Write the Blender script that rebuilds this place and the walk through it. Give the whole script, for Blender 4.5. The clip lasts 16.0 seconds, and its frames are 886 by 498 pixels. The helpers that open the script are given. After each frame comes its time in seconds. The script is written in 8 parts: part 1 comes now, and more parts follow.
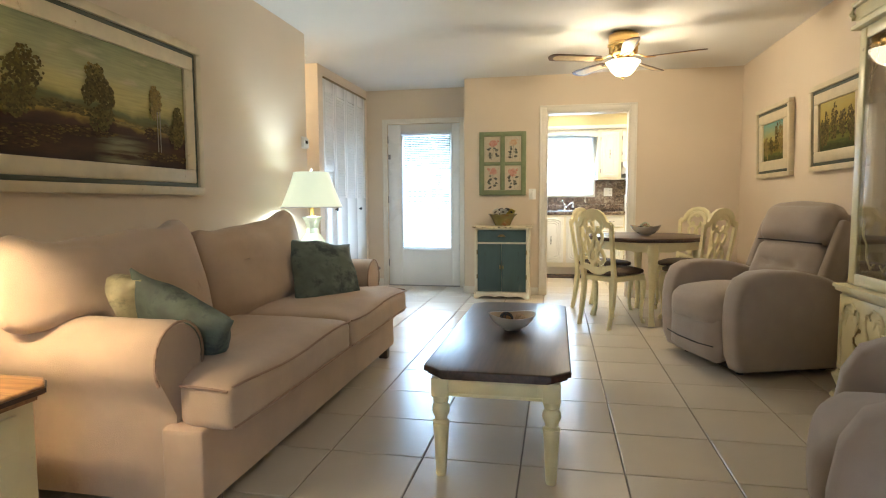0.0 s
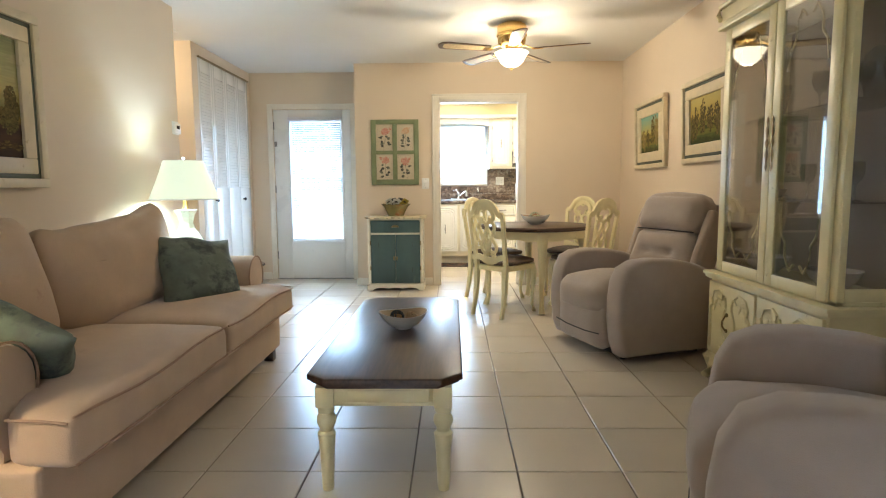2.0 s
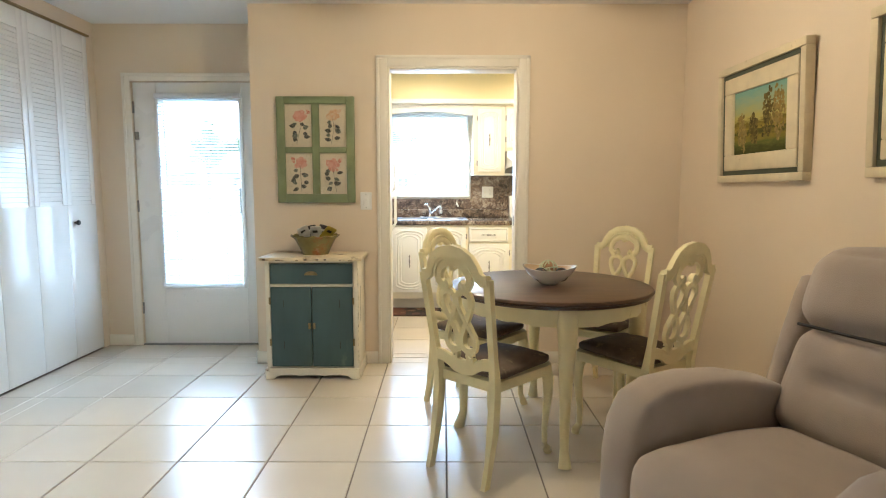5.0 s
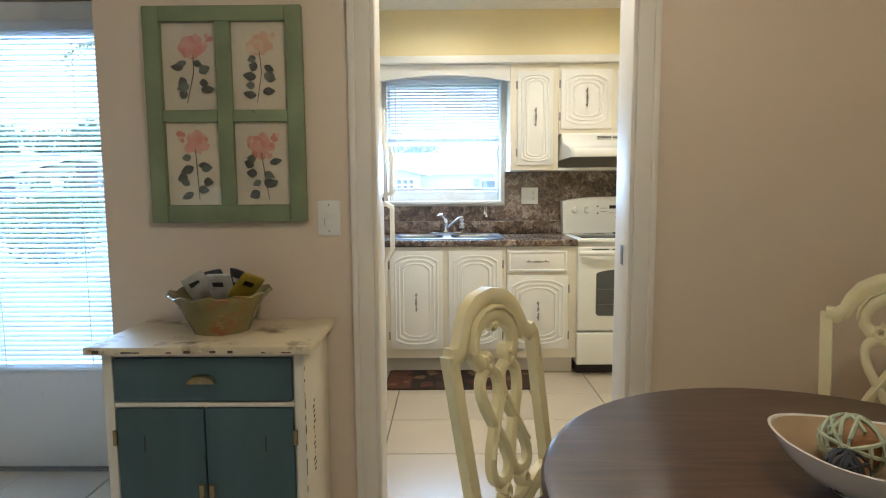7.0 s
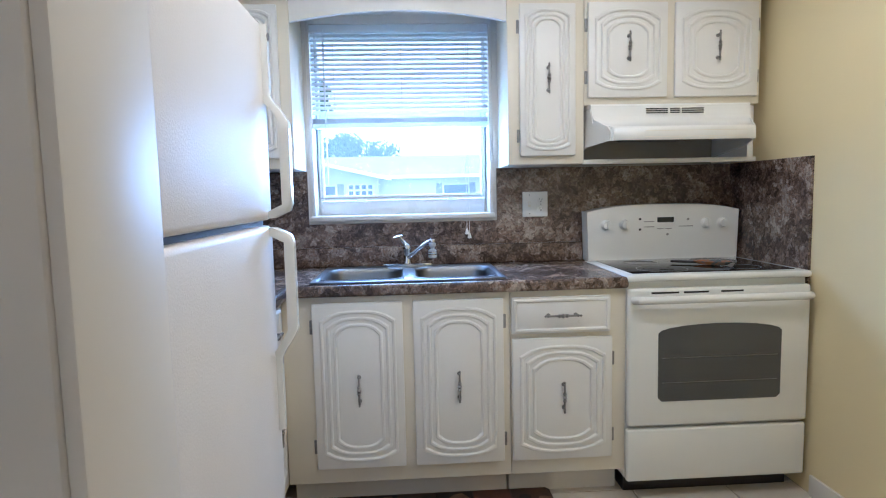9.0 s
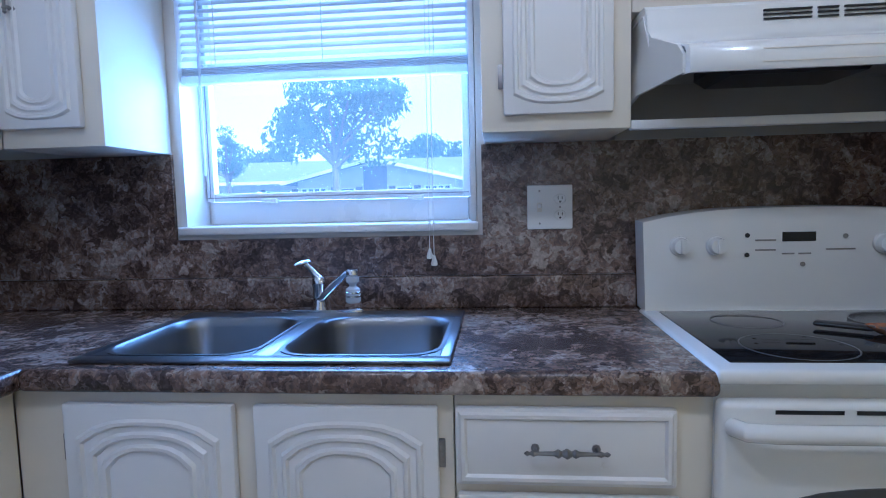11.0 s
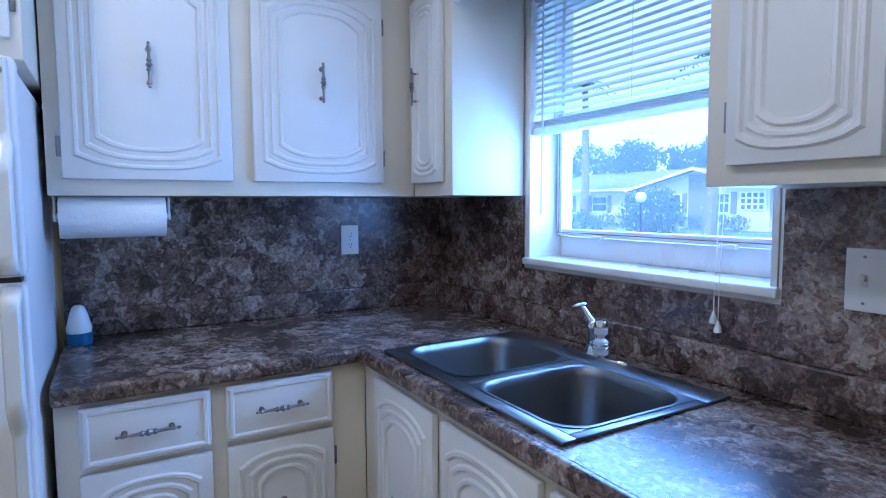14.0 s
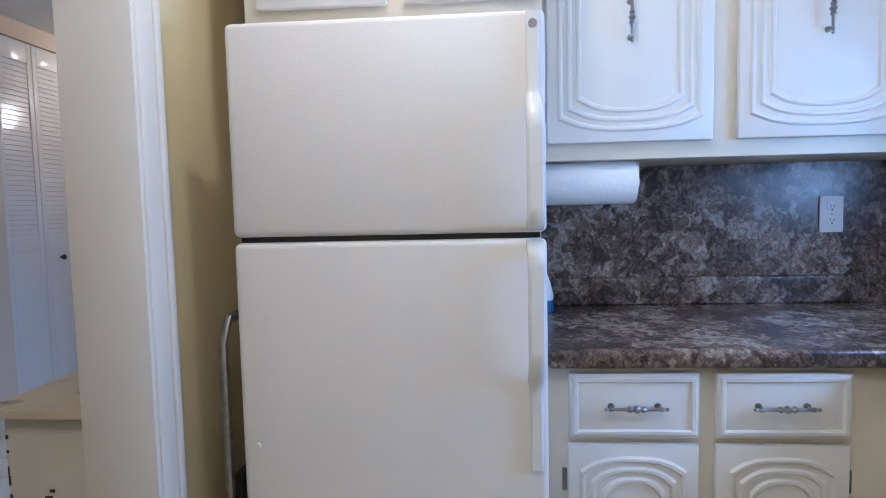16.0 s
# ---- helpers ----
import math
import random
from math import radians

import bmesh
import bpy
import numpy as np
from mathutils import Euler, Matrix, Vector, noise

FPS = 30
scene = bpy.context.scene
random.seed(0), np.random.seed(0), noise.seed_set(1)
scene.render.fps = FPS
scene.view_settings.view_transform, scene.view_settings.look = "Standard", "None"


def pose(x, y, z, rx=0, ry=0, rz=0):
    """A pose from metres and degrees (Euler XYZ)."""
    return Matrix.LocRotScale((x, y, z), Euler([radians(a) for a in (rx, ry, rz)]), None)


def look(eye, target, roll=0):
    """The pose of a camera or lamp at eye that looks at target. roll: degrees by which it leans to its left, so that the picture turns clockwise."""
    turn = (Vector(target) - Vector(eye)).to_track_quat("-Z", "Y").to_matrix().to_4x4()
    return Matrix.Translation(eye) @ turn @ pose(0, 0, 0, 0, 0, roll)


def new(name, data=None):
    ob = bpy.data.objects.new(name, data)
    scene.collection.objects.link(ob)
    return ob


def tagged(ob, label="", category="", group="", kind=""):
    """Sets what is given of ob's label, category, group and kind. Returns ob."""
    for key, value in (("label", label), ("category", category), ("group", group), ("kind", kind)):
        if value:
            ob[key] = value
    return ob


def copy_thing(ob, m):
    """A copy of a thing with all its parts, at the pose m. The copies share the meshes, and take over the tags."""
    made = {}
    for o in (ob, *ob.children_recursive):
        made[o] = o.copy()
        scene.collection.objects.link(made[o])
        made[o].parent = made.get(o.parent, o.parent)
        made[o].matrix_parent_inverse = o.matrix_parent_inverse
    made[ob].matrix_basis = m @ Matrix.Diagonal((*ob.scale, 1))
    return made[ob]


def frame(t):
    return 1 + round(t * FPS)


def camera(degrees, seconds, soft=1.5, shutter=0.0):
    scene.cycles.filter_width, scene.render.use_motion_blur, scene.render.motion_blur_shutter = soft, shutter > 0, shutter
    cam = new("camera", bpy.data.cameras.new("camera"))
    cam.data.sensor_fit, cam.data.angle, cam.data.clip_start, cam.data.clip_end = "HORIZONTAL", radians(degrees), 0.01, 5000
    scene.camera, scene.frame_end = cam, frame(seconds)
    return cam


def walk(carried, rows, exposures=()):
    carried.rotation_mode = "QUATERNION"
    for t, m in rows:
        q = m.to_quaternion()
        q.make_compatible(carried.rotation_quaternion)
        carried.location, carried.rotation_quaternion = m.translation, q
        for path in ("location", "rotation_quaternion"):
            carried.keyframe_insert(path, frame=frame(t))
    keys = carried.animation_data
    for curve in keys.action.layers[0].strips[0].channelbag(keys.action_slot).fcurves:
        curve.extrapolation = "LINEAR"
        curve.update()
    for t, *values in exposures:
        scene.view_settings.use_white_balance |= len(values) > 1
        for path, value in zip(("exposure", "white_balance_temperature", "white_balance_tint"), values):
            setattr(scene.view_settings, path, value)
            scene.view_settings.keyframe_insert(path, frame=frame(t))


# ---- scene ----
cam = camera(75.2, 16.0, soft=1.1)
PATH = [
    (0, (0.191, -0.461, 1.062), (-0.196, 1.495, 0.899), -0.3),
    (0.5, (0.159, -0.466, 1.071), (-0.16, 1.501, 0.899), -0.4),
    (1, (0.15, -0.464, 1.075), (-0.011, 1.521, 0.889), -0.4),
    (1.5, (0.167, -0.446, 1.084), (0.079, 1.542, 0.886), -0.4),
    (2, (0.218, -0.327, 1.092), (0.184, 1.661, 0.882), -0.4),
    (2.5, (0.296, -0.047, 1.105), (0.298, 1.941, 0.888), -0.3),
    (3, (0.351, 0.261, 1.184), (0.376, 2.25, 0.97), -0.2),
    (3.5, (0.379, 0.667, 1.215), (0.412, 2.655, 1.003), -0.2),
    (4, (0.43, 1.136, 1.212), (0.464, 3.125, 1.007), -0.0),
    (4.2, (0.446, 1.334, 1.225), (0.478, 3.323, 1.021), 0.0),
    (6.3, (0.422, 3.482, 1.222), (0.375, 5.47, 1.013), 0.2),
    (6.5, (0.402, 3.681, 1.224), (0.359, 5.67, 1.016), 0.1),
    (7, (0.328, 4.15, 1.234), (0.308, 6.14, 1.034), -0.4),
    (7.5, (0.265, 4.587, 1.256), (0.28, 6.577, 1.057), -0.5),
    (8, (0.276, 4.996, 1.256), (0.336, 6.986, 1.059), -0.7),
    (8.5, (0.282, 5.349, 1.248), (0.386, 7.336, 1.053), -1.0),
    (8.7, (0.289, 5.487, 1.252), (0.402, 7.475, 1.06), -1.2),
    (10.8, (0.771, 6.803, 1.21), (0.655, 8.793, 1.046), -1.7),
    (11, (0.792, 6.87, 1.227), (0.602, 8.853, 1.052), -1.4),
    (11.5, (0.894, 7.024, 1.237), (0.407, 8.955, 1.053), -1.1),
    (12, (1.018, 7.161, 1.255), (0.17, 8.963, 1.07), -0.8),
    (12.5, (1.206, 7.243, 1.285), (0.047, 8.862, 1.096), -0.8),
    (13, (1.324, 7.25, 1.314), (-0.084, 8.66, 1.145), -0.8),
    (13.5, (1.415, 7.258, 1.339), (-0.179, 8.457, 1.182), -0.6),
    (14, (1.452, 7.243, 1.345), (-0.274, 8.241, 1.191), -0.3),
    (14.5, (1.457, 7.22, 1.339), (-0.37, 8.017, 1.174), -0.1),
    (15, (1.439, 7.19, 1.317), (-0.471, 7.758, 1.152), 0.0),
    (15.2, (1.4, 7.185, 1.299), (-0.547, 7.614, 1.139), -0.4),
    (15.5, (1.343, 7.105, 1.294), (-0.633, 7.356, 1.115), -0.8),
    (16, (1.192, 6.959, 1.257), (-0.798, 6.818, 1.11), -1.3),
]
EXPOSURES = [(0.0, 2.0, 6000, 10), (1.5, 2.10, 5800, 10), (4.2, 2.18, 5850, 10), (6.3, 1.40, 5550, 10), (8.7, 0.96, 4750, 16), (10.8, 0.30, 4020, 21), (13.5, 0.28, 4030, 21), (15.0, 0.52, 4180, 22), (16.0, 0.64, 4520, 20)]
walk(cam, [(t, look(eye, target, roll)) for t, eye, target, roll in PATH], EXPOSURES)

# ---- world and large lights ----
world = bpy.data.worlds.new("world")
scene.world = world
world.use_nodes = True
wn = world.node_tree
sky = wn.nodes.new("ShaderNodeTexSky")
sky.sky_type, sky.sun_disc = "NISHITA", False
sky.sun_elevation, sky.sun_rotation = radians(55), radians(200)
sky.air_density, sky.dust_density = 1.0, 2.0
cloud = wn.nodes.new("ShaderNodeTexNoise")
cloud.inputs["Scale"].default_value, cloud.inputs["Detail"].default_value = 2.5, 5.0
veil = wn.nodes.new("ShaderNodeMapRange")
veil.inputs["From Min"].default_value, veil.inputs["From Max"].default_value = 0.25, 0.75
veil.inputs["To Min"].default_value, veil.inputs["To Max"].default_value = 0.45, 0.75
wn.links.new(cloud.outputs["Fac"], veil.inputs["Value"])
haze = wn.nodes.new("ShaderNodeMix")
haze.data_type = "RGBA"
haze.inputs["B"].default_value = (10.5, 11.6, 13.0, 1)
wn.links.new(veil.outputs["Result"], haze.inputs["Factor"])
wn.links.new(sky.outputs["Color"], haze.inputs["A"])
wn.links.new(haze.outputs["Result"], wn.nodes["Background"].inputs["Color"])
wn.nodes["Background"].inputs["Strength"].default_value = 0.15


def lamp(name, kind, m, energy, color, size=None, size_y=None, angle=None):
    data = bpy.data.lights.new(name, kind)
    data.energy, data.color = energy, color
    if kind == "AREA":
        data.shape, data.size, data.size_y = "RECTANGLE", size, size_y
    elif kind == "SUN":
        data.angle = angle
    elif size:
        data.shadow_soft_size = size
    ob = new(name, data)
    ob.matrix_world = m
    return ob


SUN = lamp("sun", "SUN", look((5, -10, 18), (0, 0, 0)), 5.0, (1.0, 0.95, 0.88), angle=radians(8))
DAY = (0.52, 0.76, 1.0)
WARM = (1.0, 0.80, 0.52)
# daylight in the openings
lamp("window_daylight", "AREA", pose(0.29, 8.70, 1.40, -90, 0, 0), 14.5, DAY, 0.84, 0.50)
lamp("door_daylight", "AREA", pose(-1.41, 6.74, 1.18, -90, 0, 0), 12, DAY, 0.60, 1.35)
# bulbs
FAN = (0.72, 4.65)
lamp("fan_bulb", "POINT", pose(FAN[0], FAN[1], 2.15), 9.9, WARM, 0.06)
lamp("lamp_bulb", "POINT", pose(-1.60, 3.57, 1.125), 5.0, (0.74, 0.92, 1.0), 0.04)
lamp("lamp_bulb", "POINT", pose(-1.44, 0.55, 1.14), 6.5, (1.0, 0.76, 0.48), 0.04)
# pair at y 6.86 is added fill for the lower cabinets and refrigerator
for bulb_x, bulb_y, bulb_w in ((0.31, 7.74, 3.2), (1.26, 7.74, 2.2), (0.31, 6.86, 14.0), (1.26, 6.86, 14.0)):
    spot = lamp("recessed_bulb", "SPOT", pose(bulb_x, bulb_y, 2.41, 0, 0, 0), bulb_w, (1.0, 0.84, 0.58), 0.05)
    spot.data.spot_size, spot.data.spot_blend = radians(168), 0.45
# unseen source behind the warm glow on the hall walls
lamp("hall_bulb", "POINT", pose(-2.95, 4.70, 2.30), 4, WARM, 0.08)

# ---- materials ----
def material(name, color, rough=0.5, metal=0.0, vary=0.0, scale=6.0, bump=0.0, bump_scale=80.0, coat=0.0, dirt=None, dirt_amount=0.5, dirt_scale=3.0, emit=None, emit_strength=0.0, stretch=(1, 1, 1), sheen=0.0, rand=0.0, across=False, specular=0.5):
    mat = bpy.data.materials.new(name)
    mat.use_nodes = True
    nt = mat.node_tree
    b = nt.nodes["Principled BSDF"]
    b.inputs["Roughness"].default_value = rough
    b.inputs["Metallic"].default_value = metal
    b.inputs["Coat Weight"].default_value = coat
    b.inputs["Coat Roughness"].default_value = 0.12
    b.inputs["Sheen Weight"].default_value = sheen
    b.inputs["Base Color"].default_value = (*color, 1)
    tc = nt.nodes.new("ShaderNodeTexCoord")
    mp = nt.nodes.new("ShaderNodeMapping")
    mp.inputs["Scale"].default_value = stretch
    b.inputs["Specular IOR Level"].default_value = specular
    if across:
        # one pattern over all the pieces
        tc = nt.nodes.new("ShaderNodeNewGeometry")
    nt.links.new(tc.outputs["Position" if across else "Object"], mp.inputs["Vector"])
    col = None
    if vary:
        n = nt.nodes.new("ShaderNodeTexNoise")
        n.inputs["Scale"].default_value, n.inputs["Detail"].default_value = scale, 6.0
        nt.links.new(mp.outputs["Vector"], n.inputs["Vector"])
        r = nt.nodes.new("ShaderNodeMapRange")
        r.inputs["From Min"].default_value, r.inputs["From Max"].default_value = 0.3, 0.7
        r.inputs["To Min"].default_value, r.inputs["To Max"].default_value = 1 - vary, 1 + vary
        nt.links.new(n.outputs["Fac"], r.inputs["Value"])
        mul = nt.nodes.new("ShaderNodeVectorMath")
        mul.operation = "SCALE"
        mul.inputs[0].default_value = color
        nt.links.new(r.outputs["Result"], mul.inputs["Scale"])
        col = mul.outputs["Vector"]
        r2 = nt.nodes.new("ShaderNodeMapRange")
        r2.inputs["To Min"].default_value, r2.inputs["To Max"].default_value = max(0.02, rough * 0.8), min(1, rough * 1.25)
        nt.links.new(n.outputs["Fac"], r2.inputs["Value"])
        nt.links.new(r2.outputs["Result"], b.inputs["Roughness"])
    if rand:
        oi = nt.nodes.new("ShaderNodeObjectInfo")
        r = nt.nodes.new("ShaderNodeMapRange")
        r.inputs["To Min"].default_value, r.inputs["To Max"].default_value = 1 - rand, 1 + rand
        nt.links.new(oi.outputs["Random"], r.inputs["Value"])
        mul = nt.nodes.new("ShaderNodeVectorMath")
        mul.operation = "SCALE"
        if col:
            nt.links.new(col, mul.inputs[0])
        else:
            mul.inputs[0].default_value = color
        nt.links.new(r.outputs["Result"], mul.inputs["Scale"])
        col = mul.outputs["Vector"]
    if dirt:
        n = nt.nodes.new("ShaderNodeTexNoise")
        n.inputs["Scale"].default_value, n.inputs["Detail"].default_value, n.inputs["Roughness"].default_value = dirt_scale, 10.0, 0.7
        nt.links.new(mp.outputs["Vector"], n.inputs["Vector"])
        r = nt.nodes.new("ShaderNodeMapRange")
        r.inputs["From Min"].default_value, r.inputs["From Max"].default_value = 0.72 - dirt_amount * 0.3, 0.80 - dirt_amount * 0.25
        nt.links.new(n.outputs["Fac"], r.inputs["Value"])
        mix = nt.nodes.new("ShaderNodeMix")
        mix.data_type = "RGBA"
        mix.inputs["A"].default_value = (*color, 1)
        if col:
            nt.links.new(col, mix.inputs["A"])
        mix.inputs["B"].default_value = (*dirt, 1)
        nt.links.new(r.outputs["Result"], mix.inputs["Factor"])
        col = mix.outputs["Result"]
    if col:
        nt.links.new(col, b.inputs["Base Color"])
    if bump:
        n = nt.nodes.new("ShaderNodeTexNoise")
        n.inputs["Scale"].default_value, n.inputs["Detail"].default_value = bump_scale, 4.0
        nt.links.new(mp.outputs["Vector"], n.inputs["Vector"])
        bp = nt.nodes.new("ShaderNodeBump")
        bp.inputs["Strength"].default_value, bp.inputs["Distance"].default_value = bump, 0.004
        nt.links.new(n.outputs["Fac"], bp.inputs["Height"])
        nt.links.new(bp.outputs["Normal"], b.inputs["Normal"])
    if emit:
        b.inputs["Emission Color"].default_value = (*emit, 1)
        b.inputs["Emission Strength"].default_value = emit_strength
    return mat


def glass_mat(name, color=(1, 1, 1), rough=0.0, gloss=0.035, haze=0.0):
    """Thin clear pane: mostly see-through, with a mirror gloss."""
    mat = bpy.data.materials.new(name)
    mat.use_nodes = True
    nt = mat.node_tree
    nt.nodes.clear()
    out = nt.nodes.new("ShaderNodeOutputMaterial")
    tr = nt.nodes.new("ShaderNodeBsdfTransparent")
    tr.inputs["Color"].default_value = (*color, 1)
    gl = nt.nodes.new("ShaderNodeBsdfGlossy")
    gl.inputs["Roughness"].default_value = rough
    lw = nt.nodes.new("ShaderNodeLayerWeight")
    pw = nt.nodes.new("ShaderNodeMath")
    pw.operation = "POWER"
    pw.inputs[1].default_value = 4.0
    nt.links.new(lw.outputs["Facing"], pw.inputs[0])
    fr = nt.nodes.new("ShaderNodeMath")
    fr.operation = "MULTIPLY_ADD"
    fr.inputs[1].default_value, fr.inputs[2].default_value = 0.85, gloss
    nt.links.new(pw.outputs["Value"], fr.inputs[0])
    mx = nt.nodes.new("ShaderNodeMixShader")
    nt.links.new(fr.outputs["Value"], mx.inputs["Fac"])
    nt.links.new(tr.outputs["BSDF"], mx.inputs[1])
    nt.links.new(gl.outputs["BSDF"], mx.inputs[2])
    last = mx.outputs["Shader"]
    if haze:
        # translucent share imitates the glare that veils the bright view outside
        glare_veil = nt.nodes.new("ShaderNodeBsdfTranslucent")
        glare_veil.inputs["Color"].default_value = (0.8, 0.8, 0.78, 1)
        hz = nt.nodes.new("ShaderNodeMixShader")
        hz.inputs["Fac"].default_value = haze
        nt.links.new(last, hz.inputs[1])
        nt.links.new(glare_veil.outputs["BSDF"], hz.inputs[2])
        last = hz.outputs["Shader"]
    nt.links.new(last, out.inputs["Surface"])
    return mat


def laminate_mat():
    """Stone-look laminate: overlapping brown, grey and tan flakes over a dark ground."""
    mat = bpy.data.materials.new("stone_laminate")
    mat.use_nodes = True
    nt = mat.node_tree
    b = nt.nodes["Principled BSDF"]
    b.inputs["Roughness"].default_value = 0.27
    tc = nt.nodes.new("ShaderNodeTexCoord")
    warp = nt.nodes.new("ShaderNodeTexNoise")
    warp.inputs["Scale"].default_value, warp.inputs["Detail"].default_value = 26.0, 7.0
    nt.links.new(tc.outputs["Object"], warp.inputs["Vector"])
    shift = nt.nodes.new("ShaderNodeVectorMath")
    shift.operation = "MULTIPLY_ADD"
    shift.inputs[1].default_value = (0.11, 0.11, 0.11)
    nt.links.new(warp.outputs["Color"], shift.inputs[0])
    nt.links.new(tc.outputs["Object"], shift.inputs[2])
    tone = None
    for scale, share_ in ((15.0, 0.34), (38.0, 0.38), (110.0, 0.28)):
        v = nt.nodes.new("ShaderNodeTexVoronoi")
        v.inputs["Scale"].default_value = scale
        nt.links.new(shift.outputs["Vector"], v.inputs["Vector"])
        sep = nt.nodes.new("ShaderNodeSeparateColor")
        nt.links.new(v.outputs["Color"], sep.inputs["Color"])
        m = nt.nodes.new("ShaderNodeMath")
        m.operation = "MULTIPLY_ADD"
        m.inputs[1].default_value = share_
        nt.links.new(sep.outputs["Red"], m.inputs[0])
        if tone is None:
            m.inputs[2].default_value = 0.0
        else:
            nt.links.new(tone, m.inputs[2])
        tone = m.outputs["Value"]
    big = nt.nodes.new("ShaderNodeTexNoise")
    big.inputs["Scale"].default_value, big.inputs["Detail"].default_value = 5.0, 4.0
    nt.links.new(tc.outputs["Object"], big.inputs["Vector"])
    m = nt.nodes.new("ShaderNodeMath")
    m.operation = "MULTIPLY_ADD"
    m.inputs[1].default_value = 1.0
    nt.links.new(big.outputs["Fac"], m.inputs[0])
    off = nt.nodes.new("ShaderNodeMath")
    off.operation = "SUBTRACT"
    off.inputs[1].default_value = 0.50
    nt.links.new(tone, off.inputs[0])
    nt.links.new(off.outputs["Value"], m.inputs[2])
    r1 = nt.nodes.new("ShaderNodeValToRGB")
    e = r1.color_ramp.elements
    e[0].position, e[0].color = 0.12, (0.036, 0.025, 0.021, 1)
    e[1].position, e[1].color = 0.90, (0.36, 0.30, 0.245, 1)
    for pos, col in ((0.30, (0.060, 0.041, 0.034)), (0.40, (0.115, 0.073, 0.053)), (0.49, (0.120, 0.090, 0.078)), (0.60, (0.205, 0.135, 0.092)), (0.73, (0.25, 0.205, 0.172))):
        q = e.new(pos)
        q.color = (*col, 1)
    nt.links.new(m.outputs["Value"], r1.inputs["Fac"])
    fine = nt.nodes.new("ShaderNodeTexNoise")
    fine.inputs["Scale"].default_value, fine.inputs["Detail"].default_value = 90.0, 5.0
    nt.links.new(tc.outputs["Object"], fine.inputs["Vector"])
    mr = nt.nodes.new("ShaderNodeMapRange")
    mr.inputs["From Min"].default_value, mr.inputs["From Max"].default_value = 0.32, 0.68
    mr.inputs["To Min"].default_value, mr.inputs["To Max"].default_value = 0.68, 1.34
    nt.links.new(fine.outputs["Fac"], mr.inputs["Value"])
    sc = nt.nodes.new("ShaderNodeVectorMath")
    sc.operation = "SCALE"
    nt.links.new(r1.outputs["Color"], sc.inputs[0])
    nt.links.new(mr.outputs["Result"], sc.inputs["Scale"])
    nt.links.new(sc.outputs["Vector"], b.inputs["Base Color"])
    return mat


def wood_mat(name, dark, light, scale=3.0, rough=0.3, axis=1, coat=0.4):
    mat = bpy.data.materials.new(name)
    mat.use_nodes = True
    nt = mat.node_tree
    b = nt.nodes["Principled BSDF"]
    b.inputs["Roughness"].default_value = rough
    b.inputs["Coat Weight"].default_value = coat
    b.inputs["Coat Roughness"].default_value = 0.18
    tc = nt.nodes.new("ShaderNodeTexCoord")
    mp = nt.nodes.new("ShaderNodeMapping")
    s = [14.0, 14.0, 14.0]
    s[axis] = 1.2
    mp.inputs["Scale"].default_value = s
    n = nt.nodes.new("ShaderNodeTexNoise")
    n.inputs["Scale"].default_value, n.inputs["Detail"].default_value, n.inputs["Distortion"].default_value = scale, 8.0, 1.2
    r = nt.nodes.new("ShaderNodeValToRGB")
    r.color_ramp.elements[0].position, r.color_ramp.elements[0].color = 0.35, (*dark, 1)
    r.color_ramp.elements[1].position, r.color_ramp.elements[1].color = 0.68, (*light, 1)
    nt.links.new(tc.outputs["Object"], mp.inputs["Vector"])
    nt.links.new(mp.outputs["Vector"], n.inputs["Vector"])
    nt.links.new(n.outputs["Fac"], r.inputs["Fac"])
    nt.links.new(r.outputs["Color"], b.inputs["Base Color"])
    return mat


M_WALL = material("peach_wall_paint", (0.70, 0.585, 0.45), 0.65, vary=0.03, scale=1.5, bump=0.12, bump_scale=160)
M_KWALL = material("yellow_wall_paint", (0.78, 0.66, 0.38), 0.6, vary=0.03, scale=1.5, bump=0.12, bump_scale=160)
M_CEIL = material("ceiling_paint", (0.78, 0.76, 0.72), 0.8, vary=0.02, scale=2, bump=0.25, bump_scale=120)
M_TRIM = material("trim_paint", (0.76, 0.71, 0.62), 0.45, vary=0.03, scale=4)
M_TILE = material("cream_tile", (0.62, 0.55, 0.45), 0.26, rand=0.05, across=True)
# faint clouding of the glaze, running on from tile to tile
tn = M_TILE.node_tree
glaze = tn.nodes.new("ShaderNodeTexNoise")
glaze.inputs["Scale"].default_value, glaze.inputs["Detail"].default_value = 2.2, 2.0
glaze_pos = tn.nodes.new("ShaderNodeNewGeometry")
tn.links.new(glaze_pos.outputs["Position"], glaze.inputs["Vector"])
glaze_tone = tn.nodes.new("ShaderNodeMapRange")
glaze_tone.inputs["To Min"].default_value, glaze_tone.inputs["To Max"].default_value = 0.90, 1.10
tn.links.new(glaze.outputs["Fac"], glaze_tone.inputs["Value"])
glaze_mul = tn.nodes.new("ShaderNodeVectorMath")
glaze_mul.operation = "SCALE"
tn.links.new(tn.nodes["Principled BSDF"].inputs["Base Color"].links[0].from_socket, glaze_mul.inputs[0])
tn.links.new(glaze_tone.outputs["Result"], glaze_mul.inputs["Scale"])
tn.links.new(glaze_mul.outputs["Vector"], tn.nodes["Principled BSDF"].inputs["Base Color"])
M_GROUT = material("grout", (0.20, 0.165, 0.13), 0.85, vary=0.15, scale=20)
M_CABP = material("white_cabinet_paint", (0.77, 0.75, 0.71), 0.38, vary=0.03, scale=5, bump=0.05, bump_scale=60, dirt=(0.62, 0.58, 0.48), dirt_amount=0.15, dirt_scale=6)
